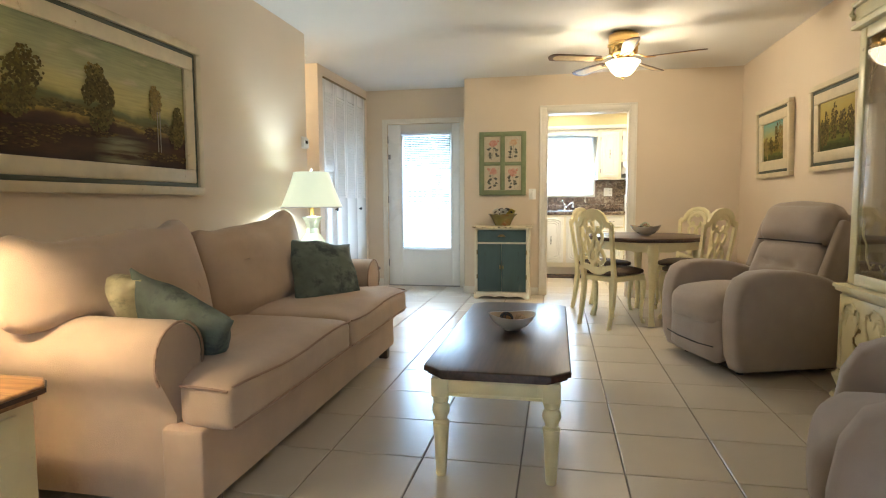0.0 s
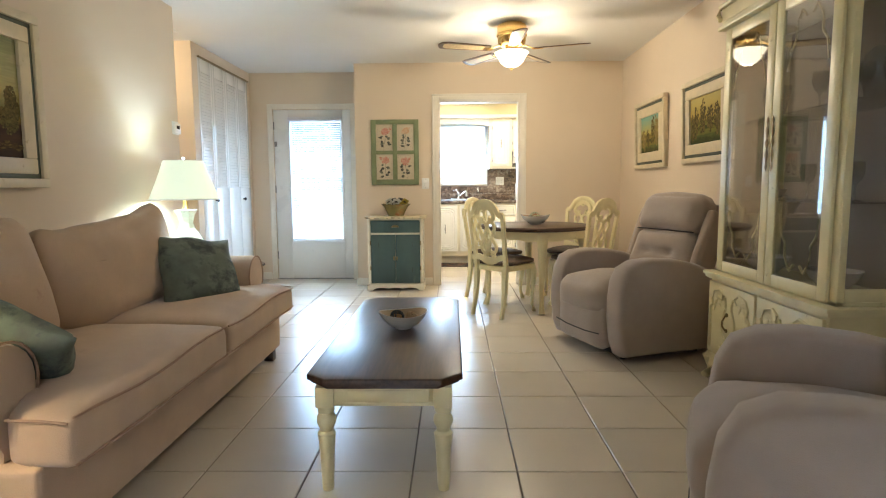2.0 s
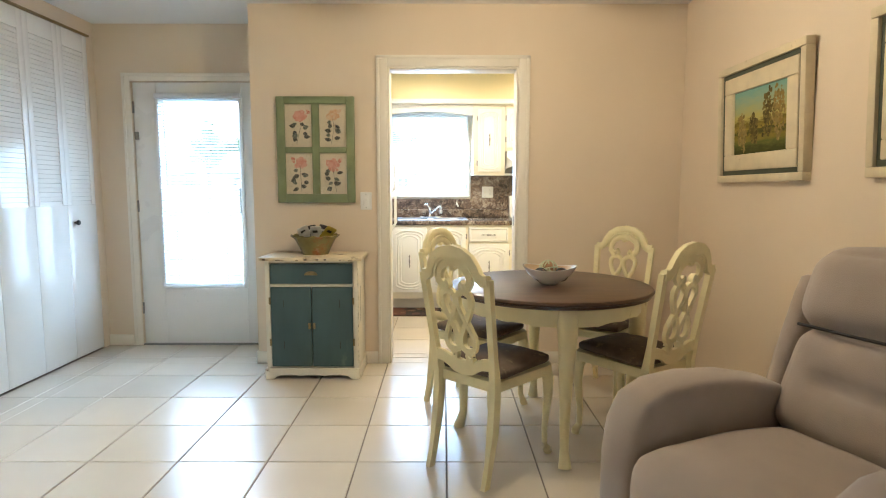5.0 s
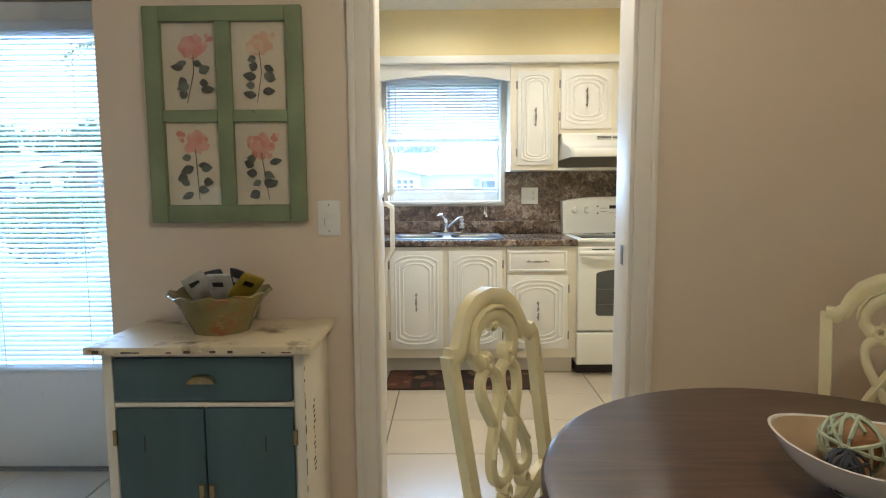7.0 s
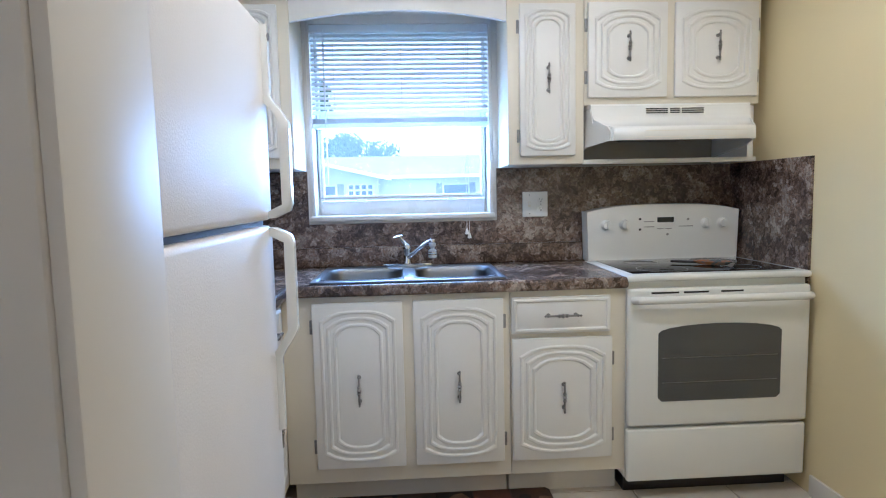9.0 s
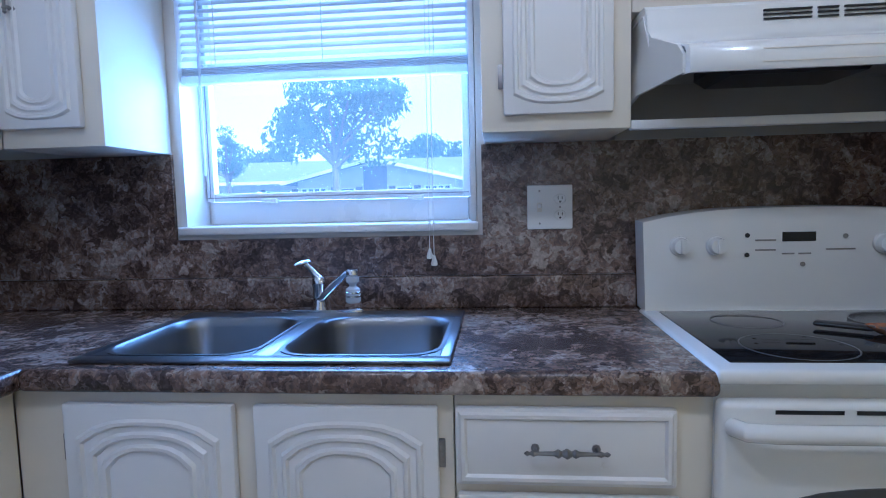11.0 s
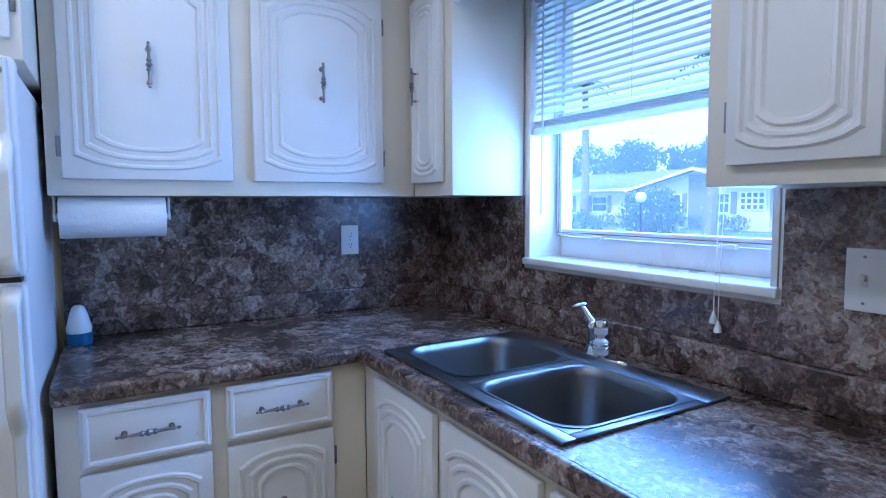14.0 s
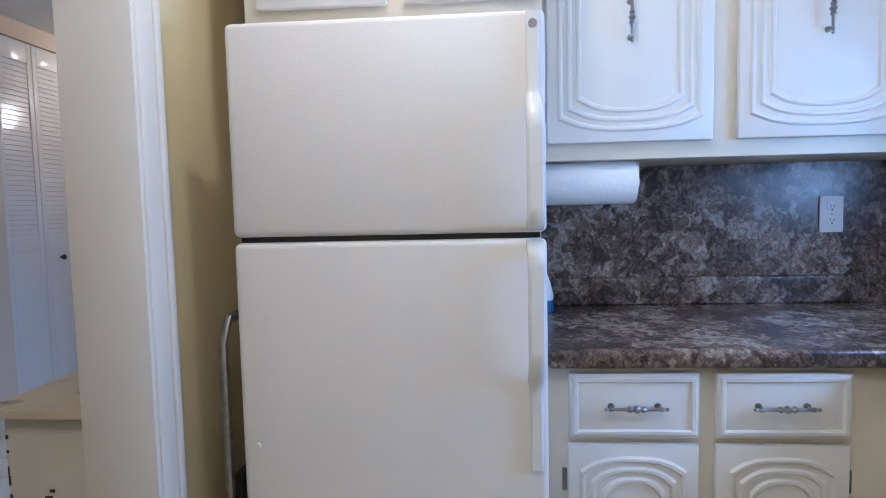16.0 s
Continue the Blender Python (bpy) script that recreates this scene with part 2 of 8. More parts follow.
M_CABF = material("cream_cabinet_frame_paint", (0.76, 0.70, 0.57), 0.42, vary=0.03, scale=5, bump=0.05, bump_scale=60)
M_LAM = laminate_mat()
M_CREAM = material("cream_antique_paint", (0.78, 0.70, 0.42), 0.32, vary=0.06, scale=9, dirt=(0.45, 0.36, 0.16), dirt_amount=0.25, dirt_scale=14)
M_SOFA = material("tan_microfibre", (0.50, 0.365, 0.255), 0.9, vary=0.10, scale=5, bump=0.25, bump_scale=250, sheen=0.2, dirt=(0.42, 0.28, 0.20), dirt_amount=0.3, dirt_scale=2.5)
M_PIPE = material("tan_piping", (0.36, 0.24, 0.17), 0.9)
M_GREY = material("taupe_fabric", (0.37, 0.300, 0.250), 0.92, vary=0.08, scale=7, bump=0.35, bump_scale=400, sheen=0.3)
M_GREYD = material("dark_fabric", (0.05, 0.045, 0.045), 0.9)
M_PILLOW = material("green_patterned_fabric", (0.13, 0.155, 0.12), 0.75, vary=0.35, scale=9, bump=0.3, bump_scale=30, dirt=(0.05, 0.065, 0.06), dirt_amount=0.75, dirt_scale=7)
M_PILLOW2 = material("gold_patterned_fabric", (0.42, 0.36, 0.20), 0.6, vary=0.3, scale=14, bump=0.3, bump_scale=40, dirt=(0.20, 0.19, 0.11), dirt_amount=0.75, dirt_scale=12)
M_DARKW = wood_mat("espresso_wood", (0.030, 0.013, 0.007), (0.065, 0.030, 0.016), axis=1, rough=0.34, coat=0.2)
M_TABLEW = wood_mat("brown_wood", (0.040, 0.019, 0.010), (0.085, 0.041, 0.022), axis=0, rough=0.36, coat=0.15)
M_BROWNW = wood_mat("honey_wood", (0.20, 0.09, 0.03), (0.36, 0.18, 0.07), axis=0, rough=0.35)
M_TEAL = material("worn_teal_paint", (0.045, 0.085, 0.09), 0.5, vary=0.22, scale=6, stretch=(1, 1, 0.3), dirt=(0.09, 0.14, 0.13), dirt_amount=0.35, dirt_scale=8)
M_WORN = material("worn_white_paint", (0.72, 0.66, 0.54), 0.5, vary=0.06, scale=6, dirt=(0.16, 0.09, 0.05), dirt_amount=0.30, dirt_scale=9)
M_GREENF = material("worn_green_paint", (0.20, 0.235, 0.120), 0.5, vary=0.15, scale=7, dirt=(0.08, 0.10, 0.05), dirt_amount=0.3, dirt_scale=14)
M_DOORW = material("white_door_paint", (0.77, 0.76, 0.73), 0.28, vary=0.02, scale=3)
M_CLOSET = material("closet_door_paint", (0.78, 0.76, 0.72), 0.12, vary=0.02, scale=3)
M_WHITE = material("white_plastic", (0.80, 0.79, 0.76), 0.3)
M_APPL = material("white_enamel", (0.80, 0.79, 0.75), 0.2, vary=0.015, scale=4, coat=0.3)
M_FRIDGE = material("bisque_textured_enamel", (0.81, 0.765, 0.715), 0.42, vary=0.02, scale=4, bump=0.18, bump_scale=220)
M_BLACK = material("black_plastic", (0.015, 0.015, 0.016), 0.35)
M_BLKGLASS = material("black_glass", (0.012, 0.012, 0.014), 0.06)
M_STEEL = material("brushed_steel", (0.24, 0.245, 0.255), 0.33, metal=1.0)
M_CHROME = material("chrome", (0.75, 0.76, 0.78), 0.07, metal=1.0)
M_PEWTER = material("pewter", (0.30, 0.29, 0.28), 0.38, metal=1.0, vary=0.2, scale=60)
M_BRASS = material("polished_brass", (0.75, 0.52, 0.20), 0.2, metal=1.0)
M_ABRASS = material("antique_brass", (0.30, 0.22, 0.11), 0.35, metal=1.0, vary=0.2, scale=40)
M_PANE = glass_mat("clear_pane")
M_SMOKE = glass_mat("cabinet_pane", (0.80, 0.79, 0.77), gloss=0.10)
# haze here stands in for lens glare over the daylit view
M_GLAREPANE = glass_mat("dusty_window_pane", haze=0.020)
M_CRYSTAL = glass_mat("crystal", (0.86, 0.88, 0.88), 0.05)
M_CLEARP = material("cloudy_plastic", (0.50, 0.52, 0.54), 0.2, coat=0.3)
M_CERAM = material("white_ceramic", (0.78, 0.75, 0.70), 0.2, coat=0.4)
M_LAMPC = material("celadon_crackle_ceramic", (0.66, 0.70, 0.62), 0.18, vary=0.06, scale=30, coat=0.5)
M_SHADE = material("lit_cloth_shade", (0.85, 0.83, 0.68), 0.8, emit=(0.82, 0.94, 0.66), emit_strength=0.17)
M_BOWLGL = material("lit_frosted_bowl", (0.9, 0.85, 0.75), 0.4, emit=(1.0, 0.82, 0.52), emit_strength=1.4)
M_DISC = material("lit_lamp_lens", (0.9, 0.9, 0.85), 0.4, emit=(1.0, 0.86, 0.6), emit_strength=1.8)
M_BLIND = material("white_blind_slat", (0.80, 0.81, 0.82), 0.4)
# thin vinyl slats let some daylight through
bn = M_BLIND.node_tree
vinyl = bn.nodes.new("ShaderNodeBsdfTranslucent")
vinyl.inputs["Color"].default_value = (0.8, 0.82, 0.84, 1)
thin = bn.nodes.new("ShaderNodeMixShader")
thin.inputs["Fac"].default_value = 0.4
bn.links.new(bn.nodes["Principled BSDF"].outputs["BSDF"], thin.inputs[1])
bn.links.new(vinyl.outputs["BSDF"], thin.inputs[2])
bn.links.new(thin.outputs["Shader"], bn.nodes["Material Output"].inputs["Surface"])
M_SEATF = material("brown_patterned_seat", (0.12, 0.085, 0.06), 0.75, vary=0.3, scale=12, dirt=(0.30, 0.23, 0.13), dirt_amount=0.5, dirt_scale=16)
M_MAT = material("dark_mat", (0.05, 0.025, 0.018), 0.7, vary=0.4, scale=8)
M_LEAFY = material("olive_glazed_bowl", (0.20, 0.17, 0.06), 0.25, vary=0.4, scale=6, coat=0.5, dirt=(0.30, 0.10, 0.035), dirt_amount=0.55, dirt_scale=4)

# ---- mesh helpers ----
def box(bm, x0, x1, y0, y1, z0, z1, bevel=0.0, seg=2):
    made = bmesh.ops.create_cube(bm, size=1.0)["verts"]
    for v in made:
        v.co = Vector(((x0 + x1) / 2 + v.co.x * (x1 - x0), (y0 + y1) / 2 + v.co.y * (y1 - y0), (z0 + z1) / 2 + v.co.z * (z1 - z0)))
    if bevel:
        edges = list({e for v in made for e in v.link_edges})
        bmesh.ops.bevel(bm, geom=edges, offset=bevel, segments=seg, affect="EDGES", profile=0.5)
    return bm


def boxes(*specs, bevel=0.0, seg=2):
    bm = bmesh.new()
    for s in specs:
        box(bm, *s, bevel=bevel, seg=seg)
    return bm


def ring_skin(bm, rings, close=True, caps=True):
    """Skin a list of point rings of equal length."""
    rows = [[bm.verts.new(p) for p in ring] for ring in rings]
    n = len(rows[0])
    for a, b in zip(rows, rows[1:]):
        for i in range(n if close else n - 1):
            j = (i + 1) % n
            bm.faces.new((a[i], a[j], b[j], b[i]))
    if caps:
        bm.faces.new(list(reversed(rows[0])))
        bm.faces.new(rows[-1])
    return rows


def lathe(bm, profile, seg=20, at=(0, 0, 0), axis="z", squash=(1, 1), caps=True):
    """Turn a profile of (radius, height) round an axis."""
    rings = []
    for r, z in profile:
        ring = []
        for k in range(seg):
            a = 2 * math.pi * k / seg
            c, s = max(r, 0.0004) * math.cos(a) * squash[0], max(r, 0.0004) * math.sin(a) * squash[1]
            p = {"z": (c, s, z), "x": (z, c, s), "y": (s, z, c)}[axis]
            ring.append(Vector(at) + Vector(p))
        rings.append(ring)
    ring_skin(bm, rings, caps=caps)
    return bm


def tube(bm, pts, r, seg=8, closed=False, squash=1.0, radii=None):
    """A round bar along a line of points."""
    pts = [Vector(p) for p in pts]
    n = len(pts)
    rings = []
    up = Vector((0, 0, 1))
    for i, p in enumerate(pts):
        a = pts[i - 1] if (i or closed) else p
        b = pts[(i + 1) % n] if (i < n - 1 or closed) else p
        d = (b - a).normalized()
        ref = up if abs(d.dot(up)) < 0.95 else Vector((1, 0, 0))
        s = d.cross(ref).normalized()
        u = s.cross(d)
        rr = radii[i] if radii else r
        rings.append([p + s * rr * math.cos(2 * math.pi * k / seg) + u * rr * squash * math.sin(2 * math.pi * k / seg) for k in range(seg)])
    if closed:
        rings.append(rings[0])
        ring_skin(bm, rings, caps=False)
        bmesh.ops.remove_doubles(bm, verts=bm.verts, dist=1e-6)
    else:
        ring_skin(bm, rings)
    return bm


def slab(bm, outline, z0, z1, bevel=0.0, seg=2):
    """Extrude a flat outline (x, y) from z0 to z1."""
    low = [bm.verts.new((x, y, z0)) for x, y in outline]
    high = [bm.verts.new((x, y, z1)) for x, y in outline]
    n = len(low)
    bm.faces.new(list(reversed(low)))
    top = bm.faces.new(high)
    for i in range(n):
        bm.faces.new((low[i], low[(i + 1) % n], high[(i + 1) % n], high[i]))
    if bevel:
        bmesh.ops.bevel(bm, geom=list(top.edges), offset=bevel, segments=seg, affect="EDGES", profile=0.5)
    return bm


def turned(bm, m):
    bmesh.ops.transform(bm, matrix=m, verts=bm.verts)
    return bm


def finish(name, bm, mat, smooth=None):
    bmesh.ops.recalc_face_normals(bm, faces=bm.faces)
    me = bpy.data.meshes.new(name)
    bm.to_mesh(me)
    bm.free()
    for m in (mat if isinstance(mat, (list, tuple)) else [mat]):
        me.materials.append(m)
    if smooth is not None:
        me.polygons.foreach_set("use_smooth", [True] * len(me.polygons))
        me.set_sharp_from_angle(angle=radians(smooth))
    return me


def part(name, bm, mat, parent, label="", smooth=40, at=None):
    ob = new(name, finish(name, bm, mat, smooth))
    ob.parent = parent
    if at is not None:
        ob.matrix_basis = at
    return tagged(ob, label)


def share(ob, parent, at):
    """Another part on the same mesh."""
    o = new(ob.name.split(".")[0], ob.data)
    o.parent, o.matrix_basis = parent, at
    if "label" in ob:
        o["label"] = ob["label"]
    return o


def thing(name, at, label, category, group="", kind=""):
    ob = new(name)
    ob.empty_display_size = 0.1
    ob.matrix_basis = at
    return tagged(ob, label, category, group, kind)


def structure(name, bm, mat, label="", category="", smooth=None):
    return tagged(new(name, finish(name, bm, mat, smooth)), label, category, kind="structure")


def soften(bm, amount, scale, seed=0.0):
    """Uneven, lived-in surface for upholstery."""
    for v in bm.verts:
        n = noise.noise_vector(v.co * scale + Vector((seed, seed * 1.7, -seed)))
        v.co += n * amount
    return bm


def puff(x0, x1, y0, y1, z0, z1, r=0.06, crown=0.02, cuts=8, uneven=0.006, seed=0.0):
    """A stuffed cushion: rounded block with a crowned top."""
    bm = bmesh.new()
    bmesh.ops.create_cube(bm, size=2.0)
    bmesh.ops.subdivide_edges(bm, edges=bm.edges, cuts=cuts, use_grid_fill=True)
    sx, sy, sz = (x1 - x0) / 2, (y1 - y0) / 2, (z1 - z0) / 2
    r = min(r, sx, sy, sz)
    for v in bm.verts:
        u = v.co.copy()
        p = Vector((u.x * sx, u.y * sy, u.z * sz))
        q = Vector([max(-s + r, min(s - r, c)) for s, c in zip((sx, sy, sz), p)])
        d = p - q
        if d.length > 1e-6:
            p = q + d.normalized() * r
        bulge = (1 - u.x ** 2) * (1 - u.y ** 2)
        p.z += crown * bulge * (1 if u.z > 0 else -0.3 if u.z < 0 else 0) * abs(u.z)
        p.x += crown * 0.5 * (1 - u.y ** 2) * (1 - u.z ** 2) * u.x
        p.y += crown * 0.5 * (1 - u.x ** 2) * (1 - u.z ** 2) * u.y
        v.co = p + Vector(((x0 + x1) / 2, (y0 + y1) / 2, (z0 + z1) / 2))
    if uneven:
        soften(bm, uneven, 5.0, seed)
    return bm


def boxed(x0, x1, y0, y1, z0, z1, r=0.04, crown=0.03, seed=0.0):
    """A box cushion: flat sides, tight rounded edges, a crowned and slightly rumpled top."""
    bm = bmesh.new()
    bmesh.ops.create_cube(bm, size=2.0)
    bmesh.ops.subdivide_edges(bm, edges=bm.edges, cuts=17, use_grid_fill=True)
    s = ((x1 - x0) / 2, (y1 - y0) / 2, (z1 - z0) / 2)
    for v in bm.verts:
        u = Vector([math.copysign(1 - (1 - min(1.0, abs(c))) ** 1.7, c) for c in v.co])
        p = Vector([a * b for a, b in zip(u, s)])
        q = Vector([max(-b + r, min(b - r, a)) for a, b in zip(p, s)])
        d = p - q
        if d.length > 1e-6:
            p = q + d.normalized() * r
        if u.z > 0:
            p.z += crown * (1 - u.x ** 4) * (1 - u.y ** 4) * u.z
            p.z += 0.006 * noise.noise(Vector((p.x * 6 + seed, p.y * 6, seed))) + 0.004 * noise.noise(Vector((p.x * 3, p.y * 22, seed)))
        v.co = p + Vector(((x0 + x1) / 2, (y0 + y1) / 2, (z0 + z1) / 2))
    return bm


def loop_points(w, h, inset, bow_top, bow_low, n=8):
    """A closed outline in (x, z) with bowed top and bottom edges."""
    pts = []
    for k in range(n + 1):
        u = k / n
        pts.append((inset + u * (w - 2 * inset), inset + bow_low * abs(2 * u - 1) ** 3))
    for k in range(1, 4):
        u = k / 4
        pts.append((w - inset, inset + bow_low + u * (h - 2 * inset - bow_low - bow_top)))
    for k in range(n + 1):
        u = 1 - k / n
        pts.append((inset + u * (w - 2 * inset), h - inset - bow_top * abs(2 * u - 1) ** 3))
    for k in range(1, 4):
        u = 1 - k / 4
        pts.append((inset, inset + bow_low + u * (h - 2 * inset - bow_low - bow_top)))
    return pts


def moulding(bm, w, h, inset, bow_top, bow_low, width=0.010, depth=0.006, y=0.0):
    """A raised rounded rib along a bowed outline, standing out towards -y."""
    rings = []
    for off, d in ((-width / 2, 0.0), (-width / 5, depth), (width / 5, depth), (width / 2, 0.0)):
        rings.append([Vector((x, y - d, z)) for x, z in loop_points(w, h, inset + off, bow_top, bow_low)])
    ring_skin(bm, rings, caps=False)
    return bm


def spindle(bm, length, m):
    """An antique cabinet pull with a beaded middle and pointed ends, along x, standing out towards -y."""
    L = length / 2
    prof = [(0.001, -L), (0.005, -L * 0.93), (0.003, -L * 0.86), (0.006, -L * 0.78), (0.0035, -L * 0.7), (0.0045, -L * 0.3), (0.0085, -L * 0.2), (0.005, -L * 0.12), (0.010, 0)]
    prof = prof + [(r, -x) for r, x in reversed(prof[:-1])]
    tmp = bmesh.new()
    lathe(tmp, prof, seg=8, at=(0, -0.024, 0), axis="x")
    for s in (-1, 1):
        lathe(tmp, [(0.004, -0.026), (0.004, 0.0)], seg=6, at=(s * L * 0.72, 0, 0), axis="y")
        lathe(tmp, [(0.008, -0.004), (0.008, 0.0)], seg=8, at=(s * L * 0.72, 0, 0), axis="y")
    turned(tmp, m)
    me = bpy.data.meshes.new("tmp")
    tmp.to_mesh(me)
    tmp.free()
    bm.from_mesh(me)
    bpy.data.meshes.remove(me)
    return bm


def wall_with_opening(axis, a0, a1, b0, b1, h, op):
    """A wall along x or y from a0 to a1, thick from b0 to b1, with one opening (from, to, low, high)."""
    o0, o1, z0, z1 = op
    spec = [(a0, o0, 0, h), (o1, a1, 0, h), (o0, o1, z1, h)]
    if z0 > 0:
        spec.append((o0, o1, 0, z0))
    bm = bmesh.new()
    for s0, s1, w0, w1 in spec:
        if s1 - s0 > 1e-4:
            if axis == "x":
                box(bm, s0, s1, b0, b1, w0, w1)
            else:
                box(bm, b0, b1, s0, s1, w0, w1)
    bmesh.ops.remove_doubles(bm, verts=bm.verts, dist=1e-5)
    return bm

# ---- the large structure ----
H = 2.456
XL, XR, YB, YD, YK = -1.88, 2.08, -2.70, 6.13, 8.51
KL, KR = -0.78, 1.93
structure("floor", boxes((-3.4, 2.3, -2.9, 8.75, -0.12, -0.006)), M_GROUT, "cream ceramic tile floor with dark grout", "floor")
structure("ceiling", boxes((-3.4, 2.3, -2.9, 6.26, H, H + 0.12), (-3.4, -0.80, 6.26, 6.72, H, H + 0.12)), M_CEIL, "white textured ceiling", "ceiling")
structure("ceiling_kitchen", boxes((-0.80, 2.3, 6.26, 8.75, H, H + 0.12)), M_CEIL, "white kitchen ceiling", "ceiling")
structure("wall_left", boxes((XL - 0.12, XL, -2.82, 4.12, 0, H)), M_WALL, "peach painted living room wall", "wall")
structure("wall_right", boxes((XR, XR + 0.12, -2.82, 6.26, 0, H)), M_WALL, "peach painted wall beside the hutch", "wall")
structure("wall_rear", wall_with_opening("x", XL - 0.12, XR + 0.12, YB - 0.12, YB, H, (-0.75, 1.25, 0.45, 2.05)), M_WALL, "peach painted wall behind the seating", "wall")
structure("wall_dining", wall_with_opening("x", -0.858, XR, YD, YD + 0.13, H, (0.07, 0.958, 0, 2.045)), M_WALL, "peach painted wall between dining area and kitchen", "wall")
structure("wall_hall", boxes((-3.2, -2.30, 5.08, 5.18, 0, H), (-3.08, XL - 0.12, 3.40, 3.45, 0, H)), M_WALL, "peach painted walls of the side hall", "wall")
structure("wall_closet", wall_with_opening("y", 5.08, 6.72, -2.30, -2.18, H, (5.20, 6.52, 0, 2.35)), M_WALL, "peach painted wall round the closet", "wall")
structure("wall_closet_inside", boxes((-2.95, -2.90, 5.18, 6.72, 0, H)), M_WALL, "back wall of the closet", "wall")
structure("wall_entry", wall_with_opening("x", -2.95, -0.858, 6.60, 6.72, H, (-1.915, -0.99, 0, 2.035)), M_WALL, "peach painted wall with the entry door", "wall")
structure("wall_entry_side", boxes((-0.858, KL, YD + 0.13, YK + 0.2, 0, H)), M_WALL, "wall between entry and kitchen", "wall")
structure("wall_kitchen_back", wall_with_opening("x", KL, KR + 0.12, YK, YK + 0.2, H, (-0.145, 0.735, 1.145, 2.075)), M_CABP, "white wall round the kitchen window", "wall")
structure("wall_kitchen_right", boxes((KR, KR + 0.12, YD + 0.13, YK, 0, H)), M_KWALL, "pale yellow kitchen wall", "wall")
structure("wall_kitchen_front", boxes((KL, 0.07, YD + 0.13, YD + 0.138, 0, H), (0.958, KR, YD + 0.13, YD + 0.138, 0, H), (0.07, 0.958, YD + 0.13, YD + 0.138, 2.045, H)), M_KWALL, "pale yellow kitchen wall with the doorway", "wall")
structure("wall_kitchen_left", boxes((KL, KL + 0.008, YD + 0.138, YK, 0, H)), M_KWALL, "pale yellow kitchen wall behind the refrigerator", "wall")
structure("wall_hall_end", boxes((-3.2, -3.08, 4.0, 5.08, 0, H)), M_WALL, "peach painted wall at the end of the side hall", "wall")
bm = boxes((-3.08, XL - 0.12, 4.0, 4.12, 2.345, H), (-2.05, XL - 0.12, 4.0, 4.12, 0, 2.345), (-2.80, -2.655, 4.0, 4.12, 0, 2.345), (-3.08, -2.80, 4.0, 4.12, 2.04, 2.345))
structure("wall_hall_side", bm, M_WALL, "peach painted wall round the hall closet", "wall")
# soffit over the wall cabinets
structure("soffit", boxes((KL, KR, 8.19, YK, 2.15, H), (KL, -0.42, YD + 0.14, 8.19, 2.15, H)), M_KWALL, "yellow painted soffit over the cabinets", "soffit")
structure("trim_soffit", boxes((-0.43, KR, 8.165, YK, 2.10, 2.15), (KL, -0.395, YD + 0.14, 8.165, 2.10, 2.15), bevel=0.006), M_CABP, "white ledge trim under the soffit", "trim", smooth=40)
# baseboards
bm = boxes((XL, XL + 0.012, YB, 4.12, 0, 0.085), (XR - 0.012, XR, YB, YD, 0, 0.085), (1.04, XR - 0.012, YD - 0.012, YD, 0, 0.085), (-0.858, -0.01, YD - 0.012, YD, 0, 0.085),
           (-0.87, -0.858, YD - 0.012, 6.60, 0, 0.085), (-2.18, -1.985, 6.588, 6.60, 0, 0.085), (-3.08, -2.18, 5.068, 5.08, 0, 0.085), (KR - 0.012, KR, 6.27, 7.86, 0, 0.085), bevel=0.004)
structure("baseboard", bm, M_TRIM, "painted baseboards along the walls", "baseboard", smooth=40)


def casing(name, x0, x1, top, y, out=-1, width=0.075, thick=0.016, label=""):
    """A moulded frame round an opening in a wall along x."""
    bm = bmesh.new()
    ya, yb = (y - thick, y) if out < 0 else (y, y + thick)
    yc, yd = (y - thick - 0.007, y - thick + 0.001) if out < 0 else (y + thick - 0.001, y + thick + 0.007)
    for a, b in ((x0 - width, x0), (x1, x1 + width)):
        box(bm, a, b, ya, yb, 0, top + width, bevel=0.005)
    box(bm, x0, x1, ya, yb, top, top + width, bevel=0.005)
    for a, b in ((x0 - width, x0 - width + 0.022), (x1 + width - 0.022, x1 + width)):
        box(bm, a, b, yc, yd, 0, top + width, bevel=0.003)
    box(bm, x0 - width, x1 + width, yc, yd, top + width - 0.022, top + width, bevel=0.003)
    return structure(name, bm, M_TRIM, label, "trim", smooth=40)


casing("trim_kitchen_doorway", 0.07, 0.958, 2.045, YD, label="glossy cream casing of the kitchen doorway")
casing("trim_kitchen_doorway_inside", 0.07, 0.958, 2.045, YD + 0.138, out=1, label="glossy cream casing of the kitchen doorway")
bm = boxes((0.07, 0.084, YD - 0.01, YD + 0.15, 0, 2.045), (0.944, 0.958, YD - 0.01, YD + 0.15, 0, 2.045), (0.084, 0.944, YD - 0.01, YD + 0.15, 2.031, 2.045), bevel=0.003)
jamb = structure("trim_kitchen_jamb", bm, M_TRIM, "cream jamb of the kitchen doorway", "trim", smooth=40)
part("strike_plate", boxes((0.9415, 0.944, YD + 0.045, YD + 0.075, 0.97, 1.04), bevel=0.001), M_PEWTER, jamb, "pewter strike plate")
casing("trim_entry_door", -1.915, -0.99, 2.035, 6.60, width=0.06, label="white casing round the entry door")
# curtain rod and cable along the top of the closet
structure("trim_closet_track", boxes((-2.178, -2.160, 5.20, 6.52, 2.335, 2.35)), M_ABRASS, "dark closet door track", "trim")

